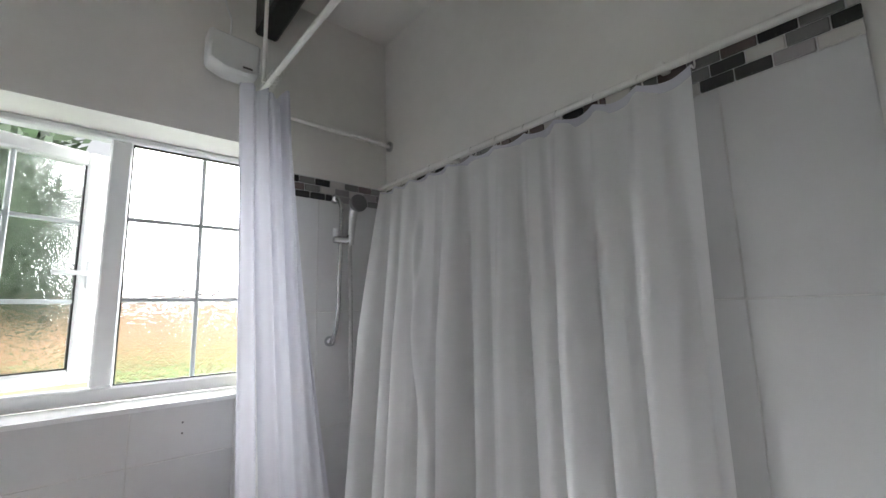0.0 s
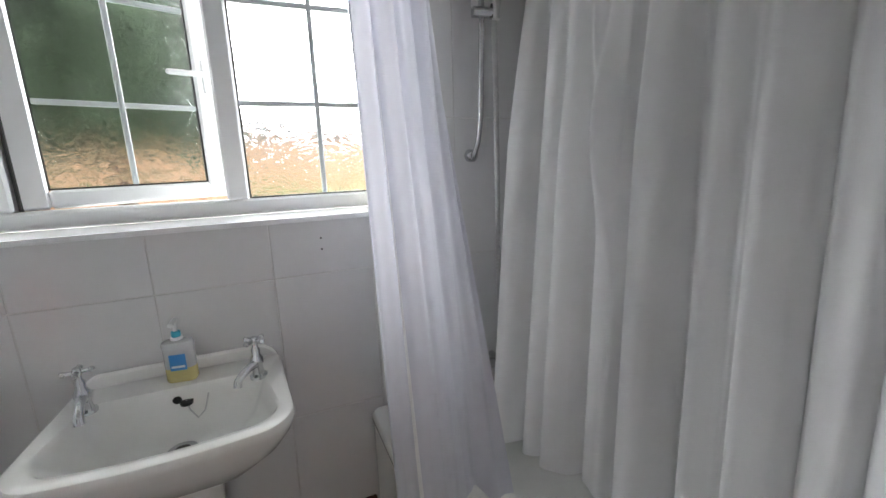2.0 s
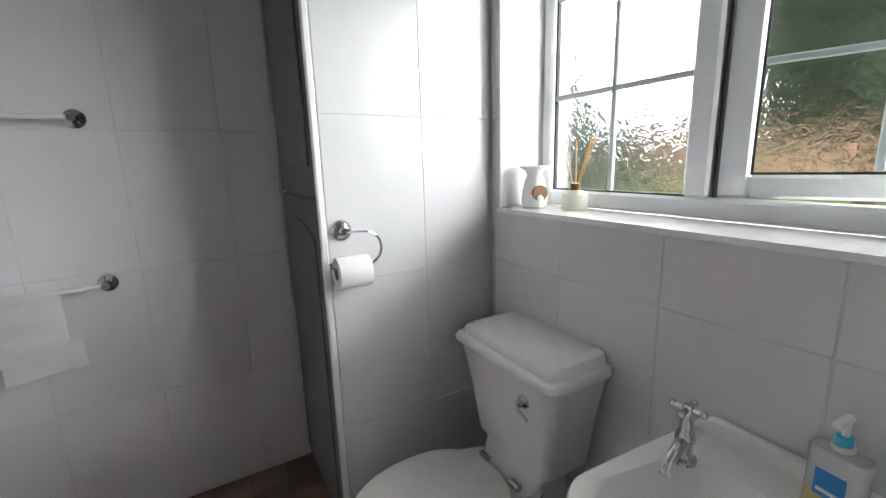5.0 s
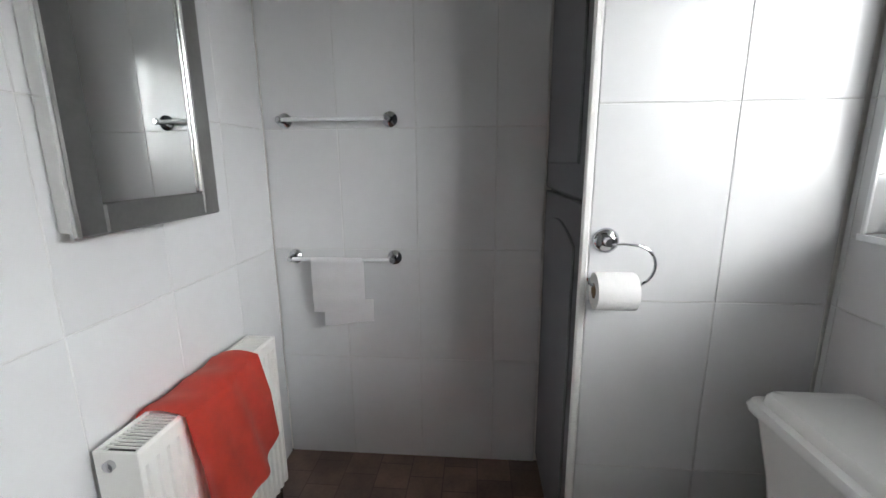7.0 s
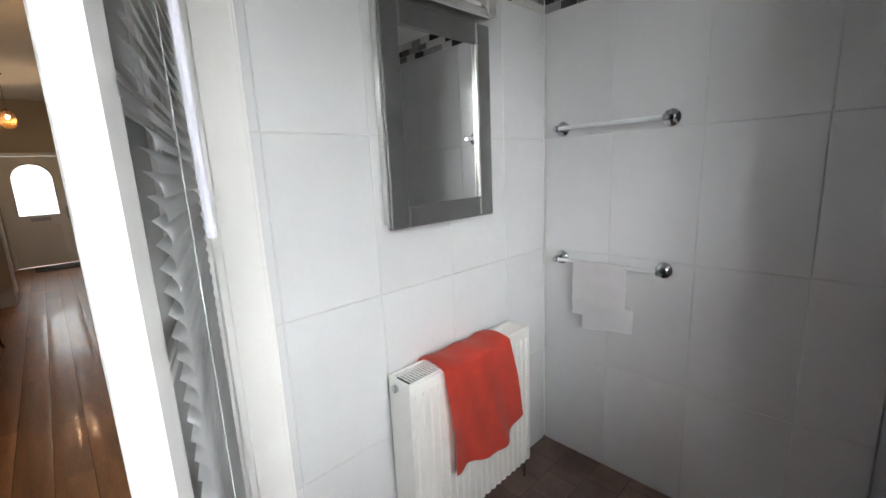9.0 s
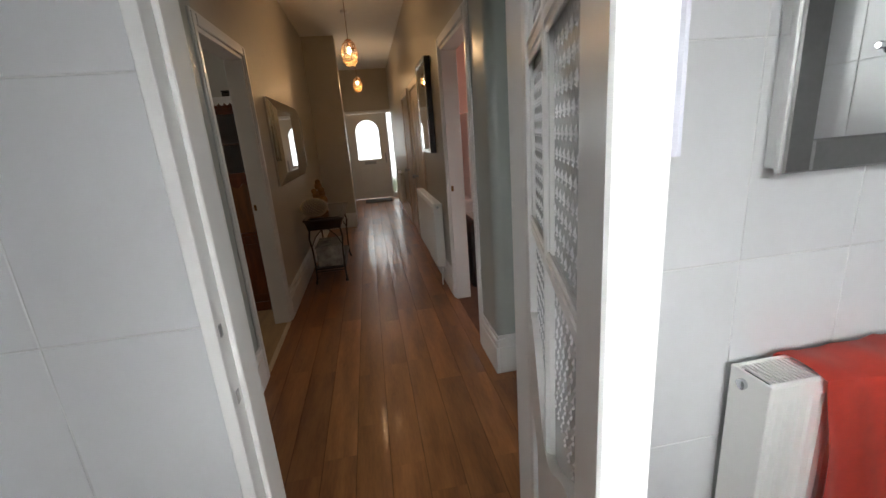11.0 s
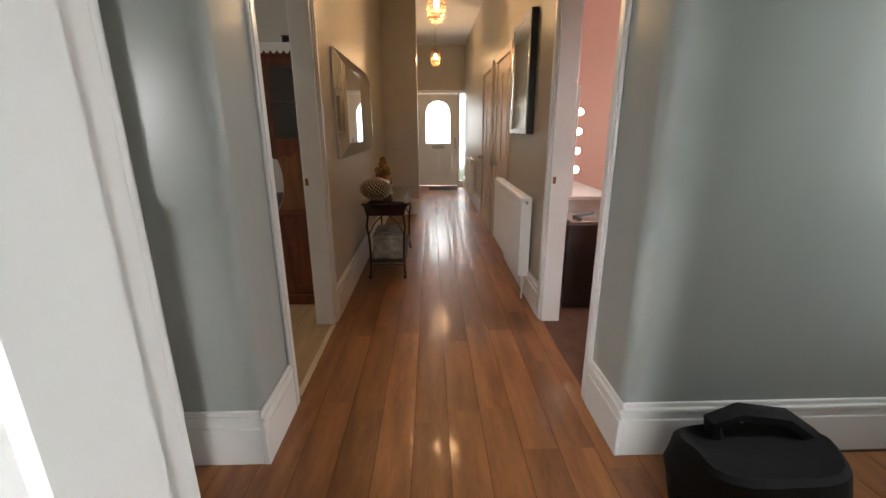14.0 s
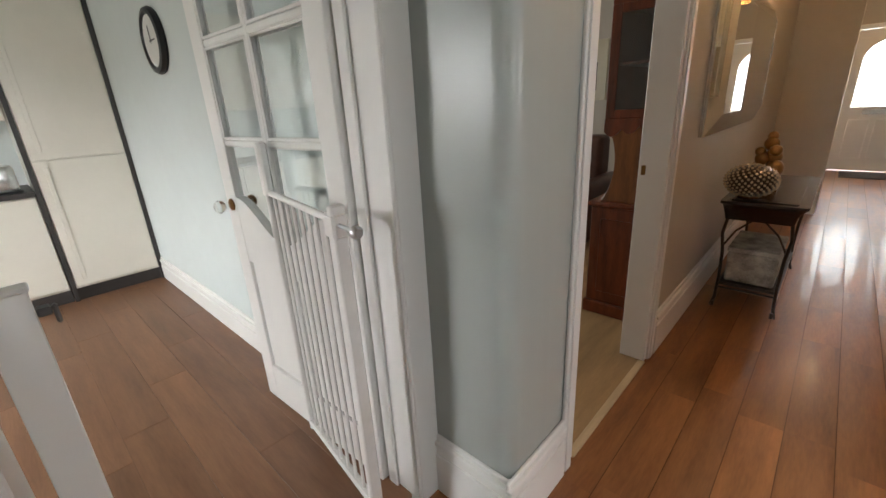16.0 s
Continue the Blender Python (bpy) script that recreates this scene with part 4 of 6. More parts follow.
SZ = H0 + 0.002
burner = thing("oil_burner", "white ceramic oil burner on the window sill", "oil burner", m=pose(-1.165, 2.01, SZ))
b = lathe([(0.034, 0), (0.038, 0.004), (0.04, 0.03), (0.033, 0.075), (0.024, 0.098), (0.03, 0.112), (0.045, 0.122), (0.046, 0.126), (0.03, 0.122), (0.012, 0.116)], seg=28)
part("body", b, CERAMIC, burner, smooth=True)
part("opening", tube([(0.0, 0.0, 0.045), (0.037, -0.01, 0.045)], [0.024, 0.024], 20), CARD, burner)
burner.scale = (1.22, 1.22, 1.22)
diff = thing("reed_diffuser", "reed diffuser in a frosted glass jar with a gold collar", "diffuser", m=pose(-1.0, 2.045, SZ))
part("jar", lathe([(0.034, 0), (0.037, 0.004), (0.037, 0.048), (0.03, 0.056), (0.014, 0.06)], seg=24), FROST, diff, smooth=True)
part("collar", lathe([(0.015, 0.06), (0.015, 0.08), (0.011, 0.081)], seg=18), GOLD, diff, smooth=True)
for dx, dy in ((0.05, 0.01), (0.058, -0.008), (0.042, 0.012), (-0.075, 0.01), (0.065, 0.004), (-0.012, 0.012)):
    diff.scale = (1.15, 1.15, 1.15)
    part("reed", tube([(dx * 0.06, dy * 0.2, 0.06), (dx, dy, 0.205)], 0.0017, 6), REED, diff)


def toiletry(name, m, s, cap, label):
    t = thing(name, label, "bottle", m=m)
    part("bottle", lathe([(0.036, 0), (0.038, 0.004), (0.038, 0.012), (0.036, 0.016), (0.035, 0.115), (0.028, 0.135), (0.016, 0.142)], seg=24), CREAMP, t, smooth=True)
    part("cap", lathe([(0.012, 0.142), (0.018, 0.15), (0.024, 0.166), (0.024, 0.17)], seg=18), cap, t, smooth=True)
    part("label_ring", tube([(0.02 * math.cos(a), -0.0362 + 0.004 * abs(math.cos(a)), 0.075 + 0.024 * math.sin(a)) for a in (k * math.pi / 10 for k in range(21))], 0.0018, 5), INK, t)
    for k in range(4):
        part("label_line", a_box((-0.011, -0.0372, 0.064 + k * 0.006), (0.011, -0.0362, 0.0662 + k * 0.006)), INK, t)
    t.scale = (s, s, s)


toiletry("body_lotion_bottle", pose(0.535, 2.05, SZ, 0, 0, 12), 0.92, BLACKP, "cream bottle with a dark cap on the sill")
toiletry("shampoo_bottle", pose(0.605, 2.03, SZ, 0, 0, 5), 0.98, NAVY, "cream bottle with a navy cap on the sill")
part("screw_hole", a_box((0.272, YW - 0.0012, 1.205), (0.278, YW + 0.0, 1.211)), INK, wall_window)
part("screw_hole", a_box((0.272, YW - 0.0012, 1.165), (0.278, YW + 0.0, 1.171)), INK, wall_window)

# ---------------------------------------------------------------- tall cupboard in the recess
cup = thing("tall_cupboard", "slate-grey tall cupboard with panelled doors in the recess", "cupboard")
CY = 1.245
part("carcass", a_box((XL + 0.002, CY + 0.022, 0), (XP - 0.1, YW - 0.01, 2.6), 0.002), CUPB, cup)
for z0, z1 in ((0.06, 1.35), (1.362, 2.55)):
    d = part("door", a_box((XL + 0.012, CY, z0), (XP - 0.01, CY + 0.02, z1), 0.003), CUPB, cup)
    b = bmesh.new()
    x0, x1 = XL + 0.09, XP - 0.09
    n = 12
    top = [(x1 - (x1 - x0) * k / n, z1 - 0.13 + 0.05 * math.sin(math.pi * k / n)) for k in range(n + 1)]
    out = [(x0, z0 + 0.1), (x1, z0 + 0.1)] + (top if z0 < 1 else [(x1, z1 - 0.1), (x0, z1 - 0.1)])
    part("raised_panel", prism(out, CY - 0.008, CY + 0.001, 0.005), CUPB, d)
b = a_box((XP - 0.012, CY - 0.008, 0), (XP + 0.004, CY + 0.016, ZC), 0.006)
structure(part("trim_partition", b, GLOSSW), "white corner trim at the partition's end")

# ---------------------------------------------------------------- towel rails and towels


def towel_rail(y0, y1, z):
    r = thing("towel_rail", "chrome towel rail on the tiled wall", "towel rail", "towel rails")
    for y in (y0, y1):
        part("wall_plate", lathe([(0.034, 0), (0.033, 0.007), (0.024, 0.014), (0.014, 0.02), (0.011, 0.06), (0.015, 0.066), (0.01, 0.075)], (XL + 0.001, y, z), 24, axis="x"), CHROME, r, smooth=True)
    part("bar", tube([(XL + 0.062, y0 + 0.005, z), (XL + 0.062, y1 - 0.005, z)], 0.0085, 12), UPVC, r, smooth=True)


towel_rail(0.1, 0.57, 1.653)
towel_rail(0.1, 0.572, 1.043)


def hung(name, y0, y1, front, back, z, mat, label):
    """A towel over a bar that runs along y."""
    def fn(u, v):
        s = v * (front + back)
        y = y0 + (y1 - y0) * u
        w = 0.0015 * math.sin(u * 9 + v * 4)
        if s < back:
            return Vector((XL + 0.05 + w, y, z - back + s))
        if s < back + 0.03:
            a = math.pi * (s - back) / 0.03
            return Vector((XL + 0.062 - 0.012 * math.cos(a) + w, y, z + 0.012 * math.sin(a)))
        d = s - back - 0.03
        return Vector((XL + 0.075 + 0.012 * min(1, d * 6) + w * (1 + 2 * d) + 0.002 * math.sin(v * 30), y + 0.05 * d * (0.5 - u), z - d))
    t = thing(name, label, "towel")
    part("folded_cloth", sheet(fn, 16, 36, 0.014), mat, t, smooth=True)
    return t


ht = hung("hand_towel", 0.2, 0.437, 0.265, 0.2, 1.043, TOWELW, "white hand towel hung over the lower rail")
part("under_fold", sheet(lambda u, v: Vector((XL + 0.062 + 0.005 * math.sin(u * 8) + 0.004 * v, 0.245 + 0.235 * u, 0.86 - (0.135 - 0.03 * u) * v)), 10, 8, 0.012), TOWELW, ht, smooth=True)
part("hem_band", sheet(lambda u, v: Vector((XL + 0.094 + 0.002 * math.sin(u * 9), 0.208 + 0.218 * u, 0.815 - 0.012 * v)), 10, 1, 0.003), TOWELW, ht, smooth=True)

# ---------------------------------------------------------------- mirror cabinet
mc = thing("mirror_cabinet", "mirrored wall cabinet with a pewter-grey frame and a light on top", "mirror cabinet")
MX0, MX1, MZ0, MZ1 = -1.497, -0.982, 1.308, 2.02
part("cabinet_body", a_box((MX0 + 0.012, 0.001, MZ0 + 0.01), (MX1 - 0.012, 0.048, MZ1), 0.003), SILVER, mc)
d = part("mirror_door", a_box((MX0, 0.05, MZ0), (MX1, 0.056, MZ1), 0.002), FRAMEG, mc)
b = bmesh.new()
fw = 0.075
for lo, hi in (((MX0, 0.056, MZ0), (MX0 + fw, 0.068, MZ1)), ((MX1 - fw, 0.056, MZ0), (MX1, 0.068, MZ1)), ((MX0 + fw, 0.056, MZ0), (MX1 - fw, 0.068, MZ0 + fw)),
               ((MX0 + fw, 0.056, MZ1 - fw), (MX1 - fw, 0.068, MZ1))):
    a_box(lo, hi, 0.005, b)
part("door_frame", b, FRAMEG, d)
part("edge_trim", a_box((MX1 - 0.002, 0.05, MZ0), (MX1 + 0.01, 0.066, MZ1), 0.004), SILVER, d)
part("inner_trim", a_box((MX0 + fw - 0.004, 0.06, MZ0 + fw), (MX0 + fw + 0.012, 0.07, MZ1 - fw), 0.003), SILVER, d)
part("mirror_glass", a_box((MX0 + fw, 0.0562, MZ0 + fw), (MX1 - fw, 0.0592, MZ1 - fw)), MIRROR, d)
b = a_box((MX0 + 0.02, 0.002, MZ1 + 0.012), (MX1 - 0.1, 0.10, MZ1 + 0.045), 0.006)
part("light_pelmet", b, SILVER, mc)
part("light_tube", tube([(MX0 + 0.06, 0.07, MZ1 + 0.055), (MX1 - 0.15, 0.07, MZ1 + 0.055)], 0.014, 10), UPVC, mc, smooth=True)
part("light_end", a_box((MX0 + 0.0, 0.02, MZ1 + 0.02), (MX0 + 0.05, 0.105, MZ1 + 0.085), 0.004), SILVER, mc)


# ---------------------------------------------------------------- radiators
def radiator(name, w, h, m, label, depth=0.1):
    """A panel radiator; its back is at y = 0 and it stands from z = 0."""
    r = thing(name, label, "radiator", m=m)
    n = int(w / 0.034)
    pts = []
    for k in range(n):
        x = w * k / n
        s = w / n
        pts += [(x, depth), (x + 0.35 * s, depth), (x + 0.5 * s, depth - 0.006), (x + 0.85 * s, depth - 0.006)]
    pts.append((w, depth))
    b = bmesh.new()
    z0, z1 = 0.0, h - 0.012
    rows = [[b.verts.new((x, y, z)) for x, y in pts] for z in (z0, z1)]
    for i in range(len(pts) - 1):
        b.faces.new((rows[0][i + 1], rows[0][i], rows[1][i], rows[1][i + 1]))
    part("front_panel", b, RADW, r)
    part("edge_band", a_box((-0.002, depth - 0.012, h - 0.05), (w + 0.002, depth + 0.001, h - 0.004), 0.004), RADW, r)
    part("back_panel", a_box((0, 0.02, 0), (w, 0.03, h - 0.02)), RADW, r)
    for x in (0, w):
        part("side_panel", a_box((x - 0.004, 0.018, 0.004), (x + 0.004, depth + 0.001, h), 0.002), RADW, r)
    # dark sheet below the bars, painted in for the shade between them
    part("grille_shade_sheet", a_box((0.004, 0.03, h - 0.03), (w - 0.004, depth - 0.012, h - 0.018)), INSHADE, r)
    part("grille_edge", a_box((0, 0.018, h - 0.012), (w, 0.03, h), 0.003), RADW, r)
    part("grille_edge", a_box((0, depth - 0.014, h - 0.012), (w, depth - 0.004, h), 0.003), RADW, r)
    g0 = part("grille_bar", a_box((0, 0.03, 0), (0.005, depth - 0.014, 0.006), 0.001), RADW, r)
    g0.location = (0.012, 0, h - 0.01)
    for k in range(1, int((w - 0.02) / 0.0125)):
        o = g0.copy()
        scene.collection.objects.link(o)
        o.location = (0.012 + k * 0.0125, 0, h - 0.01)
    part("valve_cap", lathe([(0.014, 0.0), (0.014, 0.012), (0.008, 0.016)], (w + 0.003, 0.062, h - 0.035), 14, axis="x"), CHROME, r, smooth=True)
    part("vent_plug", lathe([(0.013, 0), (0.013, -0.01)], (-0.004, 0.062, h - 0.035), 14, axis="x"), CHROME, r, smooth=True)
    for x in (0.12, w - 0.12):
        part("wall_bracket", a_box((x - 0.02, 0.0, 0.05), (x + 0.02, 0.02, h - 0.08)), RADW, r)
    return r


rad = radiator("radiator", 0.675, 0.655, pose(-1.62, 0.015, 0.145), "white panel radiator on the tiled wall", 0.135)
part("pipe", tube([(-0.035, 0.08, -0.145), (-0.035, 0.08, 0.05), (0.0, 0.08, 0.05)], 0.0075, 8), BRONZE, rad, smooth=True)
part("thermostat_valve", lathe([(0.014, 0), (0.016, 0.02), (0.016, 0.05), (0.01, 0.055)], (-0.035, 0.08, 0.05), 14), BRONZE, rad, smooth=True)

rt = thing("red_towel", "coral-red towel draped over the radiator", "towel")


def red_fn(u, v):
    # u runs along the radiator, v over it from the wall side to the front hem
    top_x = -1.452 + 0.37 * u
    length = 0.425 - 0.055 * (1 - u) ** 2 + 0.02 * math.sin(math.pi * u) + 0.012 * math.sin(u * 5 + 0.5)
    s = v * (0.2 + 0.12 + length)
    w = 0.006 * math.sin(u * 9 + 2 + v * 2) + 0.0035 * math.sin(u * 21 + v * 7)
    top = 0.806
    if s < 0.2:
        return Vector((top_x, 0.028 + w * 0.3, top - 0.2 + s))
    if s < 0.32:
        t = (s - 0.2) / 0.12
        return Vector((top_x, 0.028 + 0.137 * t, top + 0.012 * math.sin(math.pi * t) + 0.004 * math.sin(u * 15 + t)))
    d = s - 0.32
    f = d / length
    low_x = -1.53 + 0.43 * u
    return Vector((top_x + (low_x - top_x) * f, 0.166 + 0.008 + 0.018 * min(1, d * 6) + w * (0.7 + 4 * d) + 0.007 * math.sin(u * 6 + d * 11) * f, top - d))


part("cloth", sheet(red_fn, 30, 50, 0.007), TOWELR, rt, smooth=True)

# ---------------------------------------------------------------- lobby, hall and their openings
HL, HR, HZ, HE = 0.79, -0.69, 3.09, -9.9      # hall sides, ceiling, end
KX0, KX1 = 1.09, 1.265                        # kitchen door frame
OA, OB, OH = -1.735, -2.615, 2.12             # the pair of openings
slab("ceiling_hall", (-4.2, HE - 0.3, HZ), (5.3, -0.24, HZ + 0.1), CEIL, "white painted hall ceiling")
slab("ceiling_kitchen", (XR + 0.2, -0.24, HZ), (5.3, 2.6, HZ + 0.1), CEIL, "white painted kitchen ceiling")


def wall(name, boxes, mat, label):
    b = bmesh.new()
    for lo, hi in boxes:
        a_box(lo, hi, bm=b)
    return structure(part(name, b, mat), label)


wall("wall_lobby_north", [((-2.3, -0.246, 0), (D0 - 0.031, -0.2405, HZ)), ((D1 + 0.031, -0.246, 0), (XR + 0.2, -0.2405, HZ)), ((D0 - 0.031, -0.246, DH + 0.031), (D1 + 0.031, -0.2405, HZ))],
     SAGE, "grey-green lobby wall round the bathroom door")
# blocks between the lobby and the openings
def rounded_block(name, outer, corner, far, r, label):
    """A wall block in plan: an end wall and a long wall that meet at a rounded, slightly uneven plaster corner."""
    sx = 1 if far > corner else -1
    plan = [(corner, OA)]
    for k in range(9):
        a = radians(90 * k / 8)
        plan.append((corner + sx * r * (1 - math.cos(a)), -1.332 - r * (1 - math.sin(a))))
    plan += [(far, -1.332), (far, -1.42), (outer, -1.42), (outer, OA)]
    b = bmesh.new()
    rows = [[b.verts.new((x + 0.0025 * math.sin(z * 2.1 + 3 * y), y + 0.002 * math.sin(z * 1.7 + 1), z)) for x, y in plan] for z in (HZ * q / 8 for q in range(9))]
    n = len(plan)
    for lo, hi in zip(rows, rows[1:]):
        for i in range(n):
            j = (i + 1) % n
            b.faces.new((lo[i], lo[j], hi[j], hi[i]))
    bmesh.ops.recalc_face_normals(b, faces=b.faces[:])
    return structure(part(name, b, SAGE, smooth=True), label)


rounded_block("wall_block_left", 0.91, HL, 5.2, 0.055, "grey-green wall between lobby and sitting room")
rounded_block("wall_block_right", -0.81, HR, -4.1, 0.055, "grey-green wall between lobby and dressing room")
wall("wall_kitchen_face", [((KX1, -1.332, 0.0), (5.2, -1.326, HZ))], PALE, "pale kitchen wall")
wall("wall_hall_left", [((HL, -6.5, 0), (0.91, OB, HZ)), ((HL, OB, OH), (0.91, OA, HZ)), ((0.55, HE, 0), (1.02, -6.85, HZ))], TAUPE, "warm grey hall wall")
wall("wall_hall_pier", [((0.29, -6.85, 0), (1.02, -6.5, HZ))], TAUPE, "warm grey pier in the hall")
wall("wall_hall_right", [((-0.81, HE, 0), (HR, OB, HZ)), ((-0.81, OB, OH), (HR, OA, HZ))], TAUPE, "warm grey hall wall")
# unseen end wall; its opening is added only for the lobby fill lamp
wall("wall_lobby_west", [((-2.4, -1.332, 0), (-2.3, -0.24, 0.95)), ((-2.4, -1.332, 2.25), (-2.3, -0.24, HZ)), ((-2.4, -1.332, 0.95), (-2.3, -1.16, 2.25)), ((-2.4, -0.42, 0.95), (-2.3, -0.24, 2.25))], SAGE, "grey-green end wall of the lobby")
F0, F1, S1X = 0.375, -0.535, -0.82
wall("wall_front", [((F0 + 0.04, HE - 0.2, 0), (1.02, HE, HZ)), ((-0.95, HE - 0.2, 0), (S1X - 0.03, HE, HZ)), ((S1X - 0.03, HE - 0.2, 2.15), (F0 + 0.04, HE, HZ))], TAUPE, "hall end wall")
# linings of the two openings
for nm, x0, x1 in (("left", HL - 0.004, 0.914), ("right", -0.814, HR + 0.004)):
    o = structure(new("door_lining_" + nm), "white gloss opening lining")
    part("jamb", a_box((x0, OB + 0.0, 0), (x1, OB + 0.028, OH), 0.003), GLOSSW, o)
    part("jamb", a_box((x0, OA - 0.028, 0), (x1, OA, OH), 0.003), GLOSSW, o)
    part("head", a_box((x0, OB + 0.028, OH - 0.028), (x1, OA - 0.028, OH), 0.003), GLOSSW, o)
    part("strike_plate", a_box(((x0 + x1) / 2 + 0.03, OB + 0.028, 0.985), ((x0 + x1) / 2 + 0.05, OB + 0.031, 1.03), 0.001), GOLD, o)
architrave(HL, HL - 0.02, OB, OA, OH, 0.07, axis="y", name="trim_left")
architrave(HR, HR + 0.02, OB, OA, OH, 0.07, axis="y", name="trim_right")


def baseboard(name, x0, y0, x1, y1, out, h=0.25, mat=GLOSSW):
    """A stepped skirting from one point to another, standing out by the unit vector out."""
    b = bmesh.new()
    for d, za, zb in ((0.022, 0, h - 0.075), (0.017, h - 0.075, h - 0.04), (0.024, h - 0.04, h - 0.022), (0.012, h - 0.022, h)):
        xs, ys = sorted((x0, x1)), sorted((y0, y1))
        lo = [xs[0] + min(0, out[0]) * d, ys[0] + min(0, out[1]) * d, za]
        hi = [xs[1] + max(0, out[0]) * d, ys[1] + max(0, out[1]) * d, zb]
        a_box(lo, hi, 0.003, b)
    return structure(part(name, b, mat), "white moulded skirting board")


baseboard("baseboard_1", HL + 0.0, -1.332, KX0, -1.332, (0, 1))
baseboard("baseboard_2", HL, -1.308, HL, OA + 0.07, (-1, 0))
baseboard("baseboard_3", -2.3, -1.332, HR, -1.332, (0, 1))
baseboard("baseboard_4", HR, -1.308, HR, OA + 0.07, (1, 0))
baseboard("baseboard_5", HL, -6.5, HL, OB - 0.07, (-1, 0))
baseboard("baseboard_6", HR, -4.05, HR, OB - 0.07, (1, 0))
baseboard("baseboard_7", HR, HE, HR, -6.3, (1, 0))
baseboard("baseboard_8", 2.2, -1.326, 4.48, -1.326, (0, 1), 0.2)
baseboard("baseboard_9", 0.29, -6.5, HL - 0.03, -6.5, (0, 1))

for nm, x0, x1 in (("baseboard_10", HL, HL + 0.06), ("baseboard_11", HR - 0.06, HR)):
    slab(nm, (x0 + 0.001, -1.391, 0), (x1 - 0.001, -1.333, 0.226), GLOSSW, "white skirting corner block")

# kitchen doorway: boxed white frame
kitchen_lining = structure(new("door_lining_kitchen"), "white boxed kitchen door frame")
for nm, lo, hi in (("jamb", (KX0, -1.332, 0), (KX1, -1.235, 2.08)), ("jamb", (KX0, -0.40, 0), (KX1, -0.247, 2.08)), ("head", (KX0, -1.332, 2.08), (KX1, -0.247, 2.2))):
    part(nm, a_box(lo, hi, 0.004), GLOSSW, kitchen_lining)
wall("wall_kitchen_west", [((KX0, -1.332, 2.2), (KX1, -0.247, HZ)), ((XR + 0.2, -0.24, 0), (XR + 0.3, 2.5, HZ))], PALE, "pale kitchen wall beside the doorway")
b = bmesh.new()
for x in (KX0 + 0.0, KX1 - 0.05):
    a_box((x, -1.235, 0), (x + 0.05, -1.222, 2.08), 0.004, b)
structure(part("trim_kitchen_frame", b, GLOSSW), "white moulding on the frame")

kd = glazed_door("kitchen_door", 0.87, 2.02, CLEAR, pose(1.275, -1.24, 0, 0, 0, 2.0), "open white half-glazed kitchen door")
b = lathe([(0.024, 0), (0.02, 0.008), (0.011, 0.012), (0.011, 0.03), (0.022, 0.038), (0.028, 0.055), (0.02, 0.068)], (0.82, 0.04, 0.99), 18, axis="y")
part("knob", b, CLEAR, kd, "faceted glass door knob", smooth=True)
part("knob_rose", lathe([(0.026, 0), (0.024, 0.006), (0.014, 0.012)], (0.82, 0.04, 0.99), 18, axis="y"), GOLD, kd, smooth=True)
part("knob", lathe([(0.011, 0), (0.011, -0.03), (0.026, -0.04), (0.026, -0.052), (0.018, -0.062)], (0.82, 0.0, 0.99), 18, axis="y"), GOLD, kd, "brass door knob", smooth=True)

gate = thing("stair_gate", "white metal child gate folded back on the door frame", "safety gate", m=pose(1.175, -1.085, 0, 0, 0, -8))
GW = 0.52
part("frame_rail", tube([(0, 0, 1.075), (GW, 0, 1.085)], 0.011, 10), GLOSSW, gate, smooth=True)
part("frame_rail", a_box((0, -0.014, 0.075), (GW, 0.014, 0.1), 0.004), GLOSSW, gate)
for x in (0.0, GW):
    part("frame_post", tube([(x, 0, 0.05), (x, 0, 1.085)], 0.012, 10), GLOSSW, gate, smooth=True)
for k in range(1, 9):
    part("bar", tube([(GW * k / 9, 0, 0.1), (GW * k / 9, 0, 1.08)], 0.0065, 8), GLOSSW, gate, smooth=True)
part("latch_handle", a_box((GW - 0.03, -0.016, 1.07), (GW + 0.02, 0.016, 1.26), 0.008), GLOSSW, gate)
part("hinge_block", a_box((-0.045, -0.025, 1.03), (0.02, 0.022, 1.1), 0.008), GLOSSW, gate)
part("pressure_spindle", tube([(-0.13, 0.005, 1.07), (-0.03, 0.005, 1.07)], 0.006, 8), STEEL, gate)
part("pressure_pad", lathe([(0.01, 0), (0.017, 0.01), (0.017, 0.02), (0.011, 0.026)], (-0.15, 0.005, 1.07), 16, axis="x"), STEEL, gate, smooth=True)
part("foot", a_box((-0.03, -0.02, 0.0), (0.02, 0.02, 0.075), 0.004), GLOSSW, gate)
part("pressure_pad", lathe([(0.012, 0), (0.022, 0.012), (0.022, 0.024), (0.014, 0.03)], (-0.07, 0.0, 0.05), 16, axis="x"), STEEL, gate, smooth=True)
# posts fixed to the frame on which the gate hangs
part("fixed_post", a_box((-0.04, -0.02, 0.02), (-0.012, 0.02, 1.12), 0.004), GLOSSW, gate)

# ---------------------------------------------------------------- kitchen
clock = thing("wall_clock", "black-rimmed round wall clock on the pale wall", "clock", m=pose(3.1, -1.324, 1.755))
part("rim", lathe([(0.165, 0.0), (0.17, 0.015), (0.162, 0.032), (0.14, 0.036), (0.128, 0.024)], seg=36, axis="y"), BLACKP, clock, smooth=True)
part("dial", lathe([(0.13, 0.0), (0.13, 0.025)], seg=36, axis="y"), CLOCKF, clock)
part("hand", a_box((-0.004, 0.029, -0.01), (0.004, 0.031, 0.075)), INK, clock)
part("hand", a_box((-0.085, 0.0315, -0.003), (0.01, 0.033, 0.003)), INK, clock)

